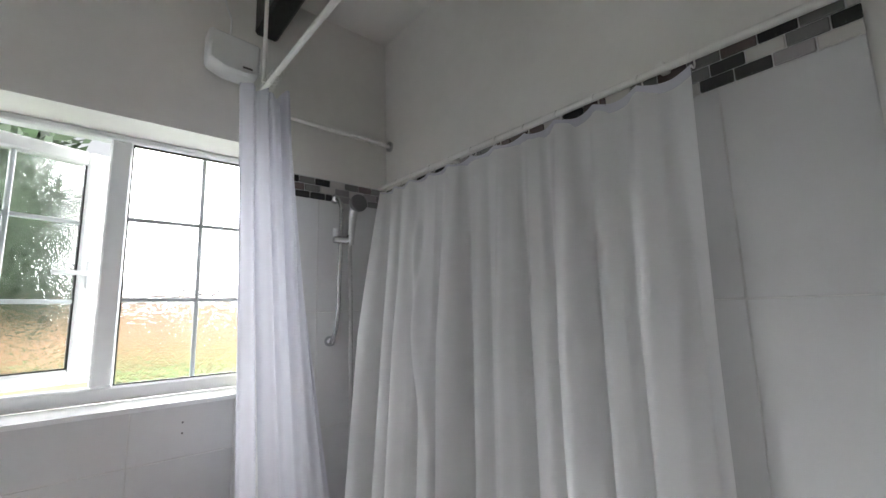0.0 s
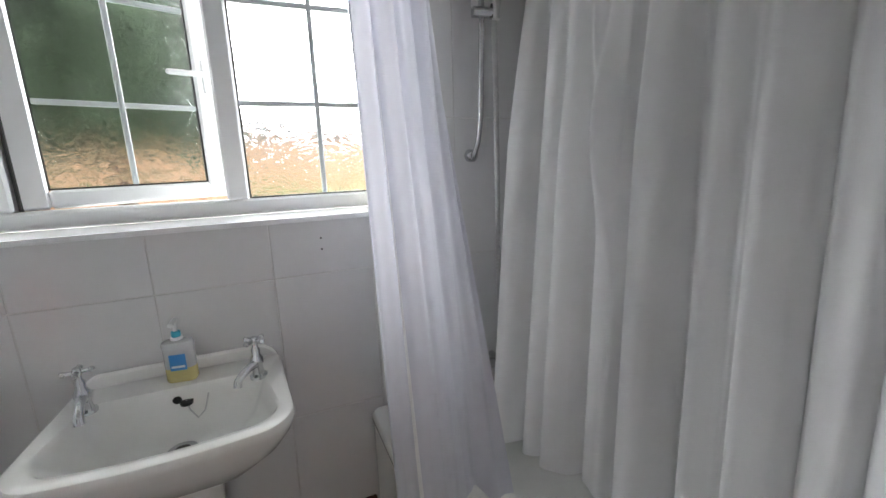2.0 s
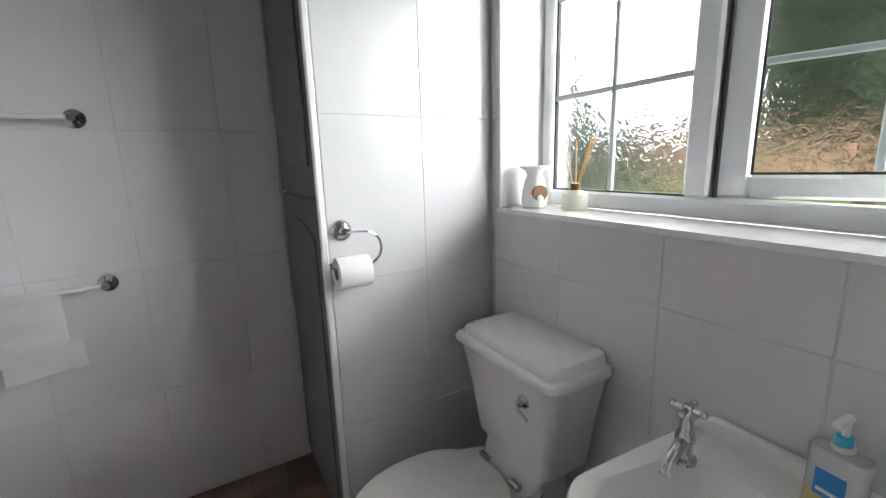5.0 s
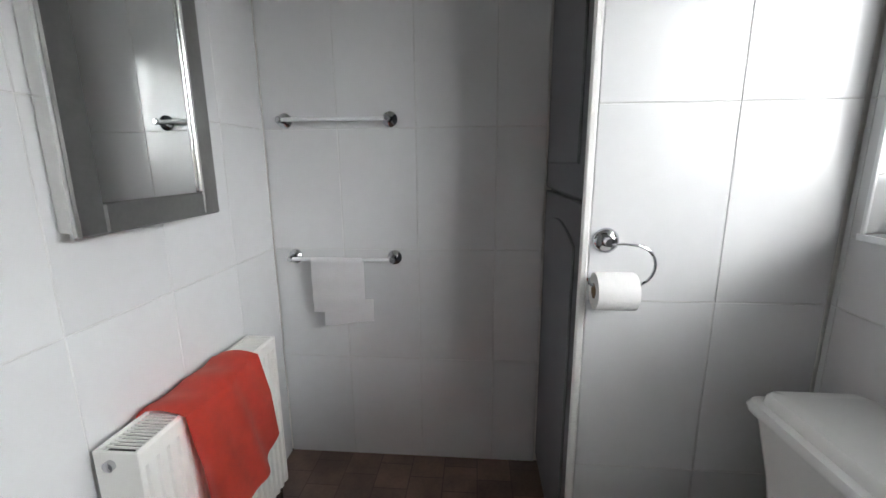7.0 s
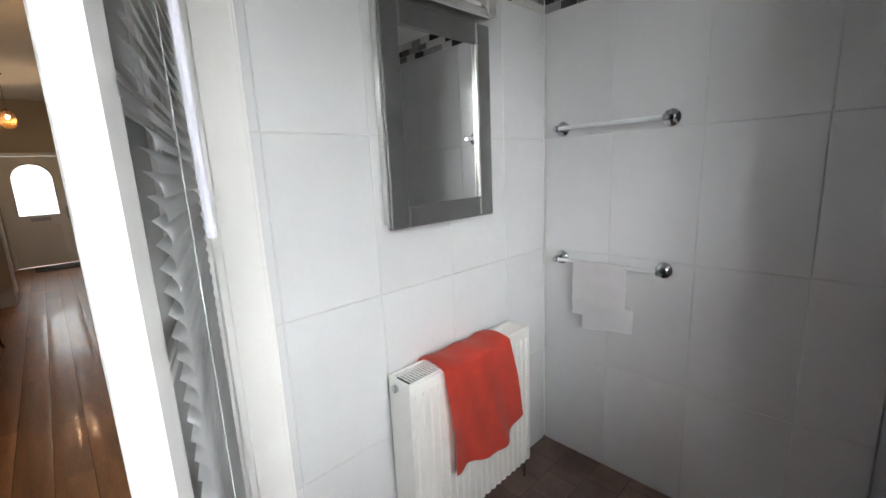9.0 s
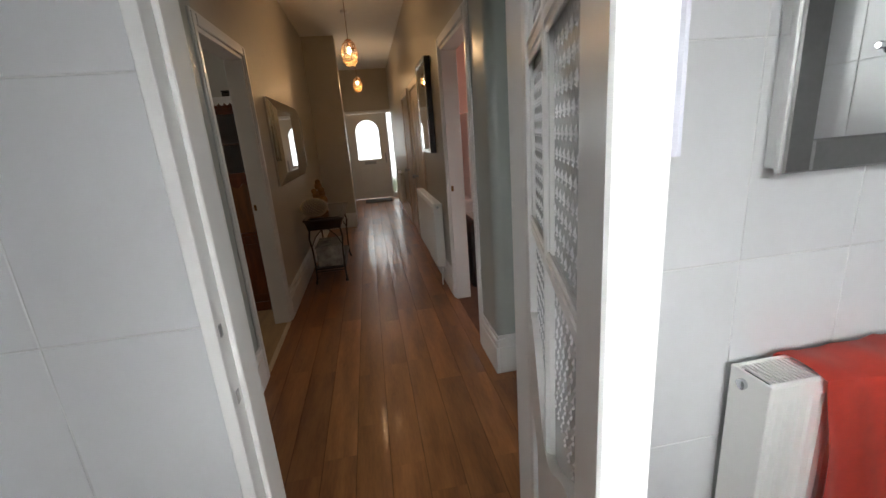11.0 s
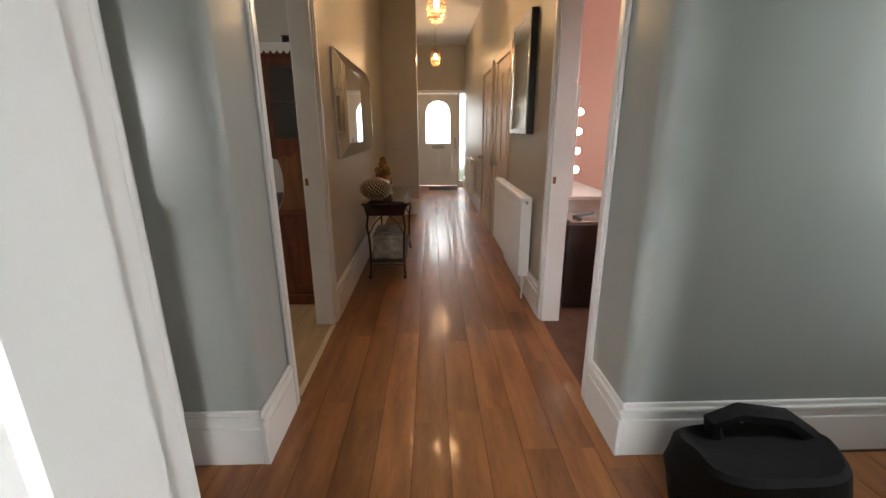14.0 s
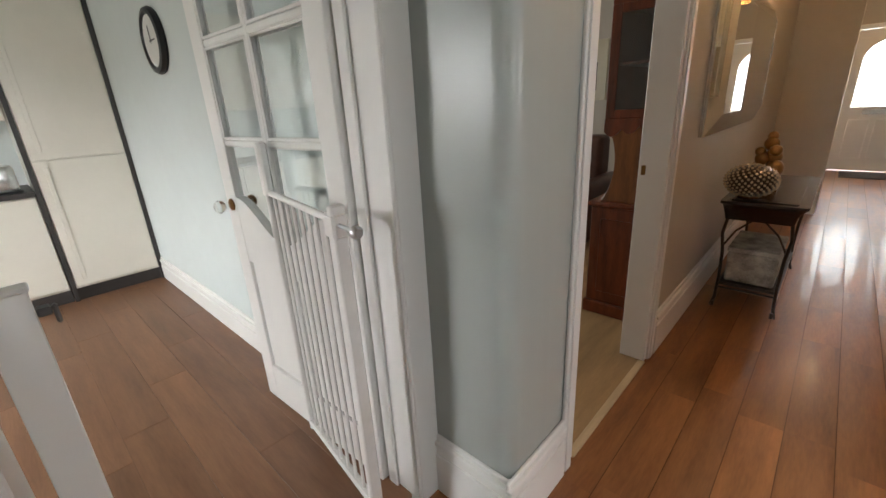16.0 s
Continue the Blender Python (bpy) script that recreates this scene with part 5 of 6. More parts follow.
KF = 4.5
tall = thing("tall_kitchen_unit", "cream tall kitchen unit with two handleless doors and dark trim", "kitchen unit")
part("carcass", a_box((KF + 0.02, -1.322, 0.1), (KF + 0.6, -0.69, 2.3), 0.002), CREAMU, tall)
for z0, z1 in ((0.12, 1.105), (1.115, 2.26)):
    d = part("door", a_box((KF, -1.29, z0), (KF + 0.019, -0.72, z1), 0.003), CREAMU, tall)
    part("finger_pull", a_box((KF - 0.006, -0.80, z0 + 0.05), (KF + 0.001, -0.772, min(z1 - 0.05, z0 + 0.95)), 0.002), CREAMU, d)
for y in (-1.324, -0.715):
    part("side_trim", a_box((KF - 0.004, y, 0.0), (KF + 0.02, y + 0.03, 2.3), 0.002), CHAR, tall)
part("top_trim", a_box((KF - 0.004, -1.294, 2.265), (KF + 0.02, -0.716, 2.3), 0.002), CHAR, tall)
part("plinth", a_box((KF + 0.03, -1.3, 0), (KF + 0.5, -0.7, 0.1)), CHAR, tall)
base = thing("base_kitchen_unit", "cream kitchen base unit with a dark plinth", "kitchen unit")
part("carcass", a_box((KF + 0.02, -0.68, 0.1), (KF + 0.6, 1.4, 0.86), 0.002), CREAMU, base)
for k in range(3):
    part("door", a_box((KF, -0.675 + 0.69 * k, 0.12), (KF + 0.019, -0.675 + 0.69 * k + 0.68, 0.85), 0.003), CREAMU, base)
part("plinth", a_box((KF + 0.03, -0.68, 0), (KF + 0.5, 1.4, 0.1)), CHAR, base)
tagged(part("worktop", a_box((KF - 0.02, -0.684, 0.862), (KF + 0.62, 1.4, 0.9), 0.004), CHAR), "dark laminate kitchen worktop", "worktop")
wallu = thing("wall_kitchen_unit", "cream wall cupboard over the worktop", "kitchen unit")
part("carcass", a_box((KF + 0.26, -0.68, 1.4), (KF + 0.6, 1.4, 2.28), 0.003), CREAMU, wallu)
toaster = thing("toaster", "silver toaster on the worktop", "toaster")
part("body", a_box((KF + 0.05, -0.62, 0.902), (KF + 0.3, -0.44, 1.09), 0.02, seg=2), SILVER, toaster, smooth=True)
part("base", a_box((KF + 0.04, -0.63, 0.9005), (KF + 0.31, -0.43, 0.915), 0.003), BLACKP, toaster)
wall("wall_kitchen_east", [((5.1, -1.33, 0), (5.2, 2.5, HZ))], PALE, "pale kitchen end wall")
wall("wall_kitchen_north", [((1.4, 2.4, 0), (2.6, 2.5, HZ)), ((3.5, 2.4, 0), (5.2, 2.5, HZ)), ((2.6, 2.4, 0), (3.5, 2.5, 1.15)), ((2.6, 2.4, 1.95), (3.5, 2.5, HZ))], PALE, "pale kitchen wall with a window")

gp = thing("gate_latch_post", "white metal latch post of the child gate in the kitchen doorway", "gate post")
part("post", a_box((1.155, -0.502, 0.0), (1.19, -0.437, 1.095), 0.005, seg=2), GLOSSW, gp, smooth=True)
part("cap", a_box((1.151, -0.506, 1.0955), (1.194, -0.433, 1.103), 0.003), GLOSSW, gp)
b = a_box((1.16, -0.522, 1.045), (1.185, -0.5025, 1.06), 0.003)
a_box((1.165, -0.53, 1.025), (1.18, -0.5225, 1.06), 0.003, b)
part("latch_hook", b, GREYP, gp)
for z in (0.06, 1.0):
    part("pressure_spindle", tube([(1.172, -0.4365, z), (1.172, -0.412, z)], 0.006, 8), STEEL, gp, smooth=True)
    part("pressure_pad", lathe([(0.012, 0), (0.02, 0.004), (0.02, 0.011)], (1.172, -0.4115, z), 14, axis="y"), GLOSSW, gp, smooth=True)

bag = thing("black_bag", "black soft bag slumped on the floor by the skirting", "bag")


def bag_loop(z, hw, hd, n=28):
    out = []
    for k in range(n):
        a = 2 * math.pi * k / n
        c, s = math.cos(a), math.sin(a)
        r = (abs(c) ** 3.2 + abs(s) ** 3.2) ** (-1 / 3.2)
        w = 1 + 0.04 * math.sin(3 * a + z * 20) + 0.03 * math.sin(5 * a + 1 + z * 9)
        out.append((-1.07 + r * c * hw * w, -1.08 + r * s * hd * w, z + 0.012 * math.sin(2 * a + 1)* (z > 0.02)))
    return out


part("body", rings(bmesh.new(), [bag_loop(0.0, 0.26, 0.15), bag_loop(0.02, 0.285, 0.165), bag_loop(0.14, 0.29, 0.165), bag_loop(0.225, 0.275, 0.155), bag_loop(0.24, 0.255, 0.135), bag_loop(0.215, 0.2, 0.1)]), BAGM, bag, smooth=True)
part("strap", tube([(-0.98, -1.18, 0.2), (-0.96, -1.18, 0.27), (-1.05, -1.18, 0.31), (-1.22, -1.17, 0.29), (-1.32, -1.15, 0.22)], 0.036, 8), BAGM, bag, smooth=True)
part("front_pocket", a_box((-1.26, -0.925, 0.04), (-0.9, -0.895, 0.17), 0.012, seg=2), BAGM, bag, smooth=True)

# ---------------------------------------------------------------- hall furniture
hm = thing("hall_mirror", "large landscape wall mirror framed in angled mirror strips", "mirror", m=pose(0.02, 0, 0))
Y0, Y1, Z0, Z1 = -4.62, -3.06, 1.115, 1.885
part("backing", a_box((0.7525, Y0, Z0), (0.768, Y1, Z1), 0.002), SILVER, hm)
part("mirror_glass", a_box((0.692, Y0 + 0.11, Z0 + 0.11), (0.6955, Y1 - 0.11, Z1 - 0.11)), MIRROR, hm)
for (ya, za), (yb, zb), (yc, zc), (yd, zd) in (
        ((Y0, Z0), (Y1, Z0), (Y1 - 0.11, Z0 + 0.11), (Y0 + 0.11, Z0 + 0.11)), ((Y0, Z1), (Y1, Z1), (Y1 - 0.11, Z1 - 0.11), (Y0 + 0.11, Z1 - 0.11)),
        ((Y0, Z0), (Y0, Z1), (Y0 + 0.11, Z1 - 0.11), (Y0 + 0.11, Z0 + 0.11)), ((Y1, Z0), (Y1, Z1), (Y1 - 0.11, Z1 - 0.11), (Y1 - 0.11, Z0 + 0.11))):
    b = rings(bmesh.new(), [[(0.752, ya, za), (0.752, yb, zb), (0.752, yc, zc), (0.752, yd, zd)], [(0.744, ya, za), (0.744, yb, zb), (0.69, yc, zc), (0.69, yd, zd)]])
    bmesh.ops.recalc_face_normals(b, faces=b.faces[:])
    part("bevelled_strip", b, MIRROR, hm)

con = thing("console_table", "dark wood console table with scrolled bronze legs and a low shelf", "console table")
CX0, CX1, CY0, CY1, CZ = 0.285, 0.70, -4.55, -3.44, 0.715
lp = [rrect(CX0 + 0.05, CX1 - 0.03, CY0 + 0.03, CY1 - 0.05, 0.02, CZ - 0.12), rrect(CX0 + 0.04, CX1 - 0.02, CY0 + 0.02, CY1 - 0.04, 0.02, CZ - 0.07),
      rrect(CX0 + 0.01, CX1 - 0.01, CY0 + 0.01, CY1 - 0.015, 0.02, CZ - 0.025), rrect(CX0, CX1, CY0, CY1, 0.015, CZ - 0.015), rrect(CX0, CX1, CY0, CY1, 0.015, CZ)]
part("tabletop", rings(bmesh.new(), lp), TABLEDK, con, smooth=True)
part("glass_inset", a_box((CX0 + 0.05, CY0 + 0.05, CZ + 0.001), (CX1 - 0.05, CY1 - 0.05, CZ + 0.006)), TABLEDK, con, "polished dark inset")
for x, sx in ((CX0 + 0.06, -1), (CX1 - 0.045, 1)):
    for y, sy in ((CY0 + 0.08, -1), (CY1 - 0.08, 1)):
        part("leg", tube([(x, y, CZ - 0.11), (x + 0.015 * sx, y + 0.012 * sy, 0.5), (x, y, 0.38), (x - 0.005 * sx, y, 0.2), (x, y + 0.005 * sy, 0.06),
                          (x + 0.012 * sx, y + 0.03 * sy, 0.012), (x, y + 0.05 * sy, 0.02), (x, y + 0.045 * sy, 0.05)], 0.0095, 8), BRONZE, con, smooth=True)
        part("brace", tube([(x, y, 0.42), (x - 0.05 * sx, y, 0.52), (x - 0.13 * sx, y, CZ - 0.115)], 0.006, 7), BRONZE, con, smooth=True)
for y in (CY0 + 0.08, CY1 - 0.08):
    for z in (0.135, 0.16):
        part("stretcher", tube([(CX0 + 0.06, y, z), (CX1 - 0.045, y, z)], 0.006, 7), BRONZE, con, smooth=True)
for x in (CX0 + 0.06, CX1 - 0.045):
    part("stretcher", tube([(x, CY0 + 0.08, 0.147), (x, CY1 - 0.08, 0.147)], 0.007, 7), BRONZE, con, smooth=True)
part("shelf", a_box((CX0 + 0.065, CY0 + 0.08, 0.155), (CX1 - 0.05, CY1 - 0.08, 0.17), 0.003), BRONZE, con)
sb = thing("storage_box", "mottled cream storage box on the console's shelf", "box")
part("box", a_box((CX0 + 0.085, CY1 - 0.55, 0.171), (CX1 - 0.07, CY1 - 0.12, 0.37), 0.01), PATINA, sb)
part("lid", a_box((CX0 + 0.08, CY1 - 0.555, 0.371), (CX1 - 0.065, CY1 - 0.115, 0.40), 0.006), PATINA, sb)

orn = thing("beaded_globe", "round ornament covered in amber glass beads, on the console", "ornament", m=pose(0.585, -3.60, CZ))
b = bmesh.new()
bmesh.ops.create_icosphere(b, subdivisions=4, radius=1, matrix=Matrix.Diagonal((0.135, 0.14, 0.095, 1)))
for v in b.verts:
    v.co.z += 0.104
part("shell", b, BRONZE, orn, smooth=True)
b = bmesh.new()
for k in range(300):
    zz = 1 - 2 * (k + 0.5) / 300
    a = k * 2.399963
    r = math.sqrt(1 - zz * zz)
    if zz < -0.85:
        continue
    own = bmesh.new()
    bmesh.ops.create_icosphere(own, subdivisions=1, radius=0.0085, matrix=Matrix.Translation((0.136 * r * math.cos(a), 0.141 * r * math.sin(a), 0.104 + 0.096 * zz)))
    joined(b, own)
tagged(part("bead_covering", b, GLASSB, orn), kind="stuff")
part("foot", lathe([(0.06, 0.0), (0.055, 0.012), (0.04, 0.018)], seg=20), GOLD, orn, smooth=True)

# a gilded stack of seated figures, in plain shapes
b = bmesh.new()
for x, y, z, r, sx, sz in ((0, 0, 0.05, 0.075, 1.0, 0.75), (-0.035, 0.03, 0.13, 0.06, 0.9, 1.0), (0.045, -0.02, 0.12, 0.055, 1.0, 1.0), (-0.02, 0.0, 0.2, 0.055, 0.9, 1.0),
                           (0.03, 0.02, 0.19, 0.045, 1, 1.05), (-0.03, 0.04, 0.245, 0.036, 1, 1), (0.04, -0.035, 0.07, 0.05, 1, 1), (0.0, 0.01, 0.285, 0.042, 1, 1.05),
                           (0.0, 0.01, 0.33, 0.03, 1, 1.05), (0.05, 0.02, 0.235, 0.03, 1, 1)):
    own = bmesh.new()
    bmesh.ops.create_icosphere(own, subdivisions=3, radius=r, matrix=Matrix.Translation((x, y, z)) @ Matrix.Diagonal((sx, 1, sz, 1)))
    joined(b, own)
bmesh.ops.create_cube(b, size=1, matrix=Matrix.Translation((0, 0, 0.008)) @ Matrix.Diagonal((0.15, 0.12, 0.016, 1)))
st = part("gilt_statue", b, GOLD, smooth=True)
st.location = (0.55, -3.93, CZ + 0.007)
tagged(st, "gilded bronze statue of huddled figures on the console", "statue")

hr = radiator("hall_radiator", 1.36, 0.63, pose(HR, -2.99, 0.195, 0, 0, -90), "long white panel radiator on the hall wall")
part("pipe", tube([(0.02, 0.06, -0.195), (0.02, 0.06, 0.02)], 0.0075, 8), RADW, hr, smooth=True)
part("thermostat_valve", lathe([(0.014, 0), (0.018, 0.02), (0.016, 0.05)], (0.02, 0.06, -0.06), 14), RADW, hr, smooth=True)
r2 = radiator("small_hall_radiator", 0.9, 0.6, pose(HR, -7.3, 0.2, 0, 0, -90), "white panel radiator near the front door")

pm = thing("hall_picture_mirror", "tall mirror in a deep black frame on the hall wall", "mirror")
PA, PB, PZ0, PZ1 = -3.82, -3.16, 1.29, 2.16
part("frame", a_box((HR + 0.001, PA, PZ0), (HR + 0.05, PB, PZ1), 0.004), BLACKP, pm)
part("mirror_glass", a_box((HR + 0.051, PA + 0.04, PZ0 + 0.04), (HR + 0.054, PB - 0.04, PZ1 - 0.04)), MIRROR, pm)
b = bmesh.new()
for lo, hi in (((HR + 0.05, PA, PZ0), (HR + 0.06, PA + 0.04, PZ1)), ((HR + 0.05, PB - 0.04, PZ0), (HR + 0.06, PB, PZ1)), ((HR + 0.05, PA + 0.04, PZ0), (HR + 0.06, PB - 0.04, PZ0 + 0.04)),
               ((HR + 0.05, PA + 0.04, PZ1 - 0.04), (HR + 0.06, PB - 0.04, PZ1))):
    a_box(lo, hi, 0.003, b)
part("frame_moulding", b, SILVER, pm)


def hall_door(y0, y1, label):
    """A panelled door in its frame on the right hall wall."""
    d = thing("hall_door", label, "door", "hall doors")
    x = HR
    part("leaf", a_box((x - 0.02, y0, 0.006), (x + 0.004, y1, 2.03), 0.002), CREAMD, d)
    ym = (y0 + y1) / 2
    for ya, yb in ((y0 + 0.1, ym - 0.05), (ym + 0.05, y1 - 0.1)):
        for za, zb in ((0.22, 0.8), (1.0, 1.9)):
            part("panel", a_box((x + 0.003, ya, za), (x + 0.014, yb, zb), 0.008), CREAMD, d)
    part("knob", lathe([(0.026, 0), (0.012, 0.012), (0.012, 0.04), (0.028, 0.05), (0.03, 0.065), (0.018, 0.08)], (x + 0.004, y0 + 0.07, 0.93), 16, axis="x"), STEEL, d, smooth=True)
    b = bmesh.new()
    for lo, hi in (((x, y0 - 0.08, 0), (x + 0.024, y0, 2.12)), ((x, y1, 0), (x + 0.024, y1 + 0.08, 2.12)), ((x, y0, 2.04), (x + 0.024, y1, 2.12))):
        a_box(lo, hi, 0.005, b)
    part("door_frame", b, CREAMD, d)


hall_door(-4.95, -4.15, "closed panelled door with a metal knob, lit by the pendants")
hall_door(-6.2, -5.4, "closed panelled door near the front of the hall")

glazed_door("porch_door", 0.74, 2.02, CLEAR, pose(0.33, -6.875, 0, 0, 0, -91), "open white half-glazed inner porch door")

# front door and its side light
fd = thing("front_door", "white front door with an arched frosted light and a letter plate", "door")
ax0, ax1, az0, azs = -0.37, 0.21, 0.98, 1.65
n = 16
archp = [(ax0 + (ax1 - ax0) * 0.5 + (ax1 - ax0) * 0.5 * math.cos(radians(180 - 180 * k / n)), azs + 0.29 * math.sin(radians(180 * k / n))) for k in range(n + 1)]
b = a_box((F1, HE - 0.06, 0.01), (ax0, HE - 0.015, 2.08))
a_box((ax1, HE - 0.06, 0.01), (F0 - 0.0, HE - 0.015, 2.08), bm=b)
a_box((ax0, HE - 0.06, 0.01), (ax1, HE - 0.015, az0), bm=b)
up = [(x, z) for x, z in archp] + [(ax1, 2.08), (ax0, 2.08)]
joined(b, prism(up, HE - 0.06, HE - 0.015))
part("leaf", b, GLOSSW, fd)
g = part("arched_pane", prism([(ax0, az0), (ax1, az0)] + archp[::-1], HE - 0.04, HE - 0.034), ARCTIC, fd)
g.visible_shadow = False
part("arch_moulding", tube([(ax0, HE - 0.012, az0)] + [(x, HE - 0.012, z) for x, z in archp] + [(ax1, HE - 0.012, az0), (ax0, HE - 0.012, az0)], 0.012, 6), GLOSSW, fd, smooth=True)
part("letter_plate", a_box((-0.22, HE - 0.015, 0.87), (0.06, HE - 0.004, 0.94), 0.004), STEEL, fd)
part("handle", a_box((-0.49, HE - 0.015, 0.88), (-0.46, HE + 0.0, 1.12), 0.004), STEEL, fd)
for x0, x1 in ((-0.36, -0.11), (-0.05, 0.2)):
    part("panel", a_box((x0, HE - 0.016, 0.2), (x1, HE - 0.006, 0.8), 0.008), GLOSSW, fd)
ff = structure(new("window_2"), "white front door frame with a glazed side light")
b = bmesh.new()
for lo, hi in (((F0, HE - 0.1, 0), (F0 + 0.04, HE + 0.01, 2.15)), ((F1 - 0.05, HE - 0.1, 0), (F1, HE + 0.01, 2.1)), ((S1X - 0.03, HE - 0.1, 0), (S1X + 0.02, HE + 0.01, 2.1)),
               ((S1X - 0.03, HE - 0.1, 2.085), (F0, HE + 0.01, 2.15)), ((S1X + 0.02, HE - 0.1, 0), (F1 - 0.05, HE + 0.01, 0.12))):
    a_box(lo, hi, 0.004, b)
part("window_frame", b, UPVC, ff)
pane(ff, S1X + 0.02, F1 - 0.05, 0.12, 2.085, HE - 0.05, ARCTIC)
dm = thing("doormat", "grey doormat inside the front door", "doormat")
part("mat", a_box((-0.5, HE + 0.15, 0.004), (0.15, HE + 0.75, 0.016), 0.004), MAT, dm)


def pendant(x, y, z, label):
    p = thing("pendant_lamp", label, "lamp", "hall pendants", pose(x, y, z) @ Matrix.Diagonal((0.74, 0.74, 0.9, 1)))
    part("ceiling_rose", lathe([(0.05, (HZ - z) / 0.9 - 0.02), (0.055, (HZ - z) / 0.9 - 0.012), (0.055, (HZ - z) / 0.9)], seg=20), GOLD, p, smooth=True)
    part("chain", tube([(0, 0, 0.14), (0, 0, (HZ - z) / 0.9 - 0.01)], 0.004, 6), GOLD, p)
    c = part("shade", lathe([(0.03, 0.14), (0.05, 0.12), (0.055, 0.115)], seg=16), GOLD, p, "gold wire cage shade with crystal drops")
    for k in range(14):
        a = 2 * math.pi * k / 14
        part("wire", tube([(rr * math.cos(a), rr * math.sin(a), zz) for rr, zz in ((0.03, 0.14), (0.085, 0.09), (0.115, 0.0), (0.1, -0.08), (0.07, -0.11))], 0.0028, 5), GOLD, c)
    b = bmesh.new()
    for rr, zz in ((0.085, 0.09), (0.115, 0.0), (0.1, -0.08), (0.07, -0.112)):
        tube([(rr * math.cos(2 * math.pi * k / 24), rr * math.sin(2 * math.pi * k / 24), zz) for k in range(25)], 0.0035, 5, b)
    part("hoop", b, GOLD, c)
    b = bmesh.new()
    for k in range(28):
        a = 2 * math.pi * k / 28
        for rr, zz in ((0.115, -0.025), (0.1, -0.105), (0.07, -0.135)):
            own = bmesh.new()
            bmesh.ops.create_icosphere(own, subdivisions=1, radius=0.008, matrix=Matrix.Translation((rr * math.cos(a), rr * math.sin(a), zz)) @ Matrix.Diagonal((1, 1, 1.8, 1)))
            joined(b, own)
    tagged(part("crystal_drops", b, BEAD, c), kind="stuff")
    b = bmesh.new()
    bmesh.ops.create_uvsphere(b, u_segments=16, v_segments=10, radius=0.03, matrix=Matrix.Translation((0, 0, 0.02)) @ Matrix.Diagonal((1, 1, 1.2, 1)))
    part("bulb", b, BULB, p, smooth=True)
    part("lamp_holder", tube([(0, 0, 0.055), (0, 0, 0.14)], 0.014, 10), GOLD, p, smooth=True)


pendant(0.03, -4.0, 2.37, "gilt wire pendant lamp with crystal drops, lit")
pendant(0.0, -7.5, 2.48, "gilt wire pendant lamp near the front door, lit")
sd = thing("smoke_alarm", "white round smoke alarm on the hall ceiling", "smoke alarm", m=pose(0.05, -5.2, HZ))
part("body", lathe([(0.05, 0), (0.055, -0.012), (0.05, -0.03), (0.03, -0.036)], seg=24), UPVC, sd, smooth=True)

# ---------------------------------------------------------------- sitting room with the clock
slab("floor_threshold_left", (HL + 0.005, OB + 0.028, -0.1), (0.9, OA - 0.028, 0.0015), OAKF, "pale oak threshold")
slab("trim_threshold", (HL - 0.012, OB + 0.03, -0.004), (HL + 0.022, OA - 0.03, 0.006), THRESH, "pale oak threshold strip", 0.003)
slab("floor_threshold_right", (-0.80, OB + 0.028, -0.1), (HR - 0.01, OA - 0.028, 0.0015), CARPET, "carpet threshold")
slab("floor_sitting_room", (0.9, -6.0, -0.1), (4.4, -1.42, 0.001), OAKF, "pale oak sitting room floor")
wall("wall_sitting_room", [((4.3, -6.0, 0), (4.4, -1.42, HZ)), ((1.02, -6.1, 0), (4.4, -6.0, HZ))], CREAMW, "cream sitting room wall")
wall("wall_sitting_room_inner", [((0.91, -6.0, 0), (0.916, OB - 0.01, HZ)), ((0.91, -1.426, 0), (4.3, -1.42, HZ))], CREAMW, "cream sitting room wall")
gc = thing("mahogany_cabinet", "dark mahogany cabinet with a glazed top beside the doorway", "cabinet")
X0, XB, XU, YA, YZ = 0.922, 1.285, 1.245, -2.955, -4.15      # back, base front, upper front, near side, far side
part("plinth", a_box((X0, YZ, 0), (XB + 0.015, YA + 0.012, 0.085), 0.006), DARKWOOD, gc)
part("base", a_box((X0, YZ, 0.085), (XB, YA, 0.715), 0.006), DARKWOOD, gc)
part("side_panel", a_box((X0 + 0.06, YA - 0.001, 0.16), (XB - 0.06, YA + 0.006, 0.64), 0.005), DARKWOOD, gc)
part("ledge", a_box((X0, YZ, 0.715), (XB + 0.022, YA + 0.018, 0.745), 0.009, seg=2), DARKWOOD, gc, smooth=True)
part("niche_back", a_box((X0, YZ, 0.745), (X0 + 0.02, YA - 0.02, 1.2)), DARKWOOD, gc)
for y in (YA - 0.04, YZ + 0.02):
    curve = [(XU - 0.07 * math.sin(math.pi * k / 14) ** 0.7, 0.745 + 0.455 * k / 14) for k in range(15)]
    part("niche_bracket", prism([(X0 + 0.02, 0.745)] + curve + [(X0 + 0.02, 1.2)], y, y + 0.022, 0.003), NICHEW, gc)
    scallop = [(XU - 0.29 * k / 18, 1.2 - 0.035 * abs(math.sin(k * math.pi / 6)) - 0.05 * (1 - k / 18)) for k in range(19)]
    part("apron", prism([(X0 + 0.03, 1.215), (XU, 1.215)] + scallop, y + 0.022, y + 0.034), DARKWOOD, gc)
part("upper_back", a_box((X0, YZ, 1.2), (X0 + 0.02, YA - 0.02, 1.82)), DARKWOOD, gc)
part("upper_floor", a_box((X0 + 0.02, YZ, 1.2), (XU, YA - 0.008, 1.225), 0.003), DARKWOOD, gc)
part("upper_top", a_box((X0 + 0.02, YZ, 1.795), (XU, YA - 0.008, 1.82), 0.003), DARKWOOD, gc)
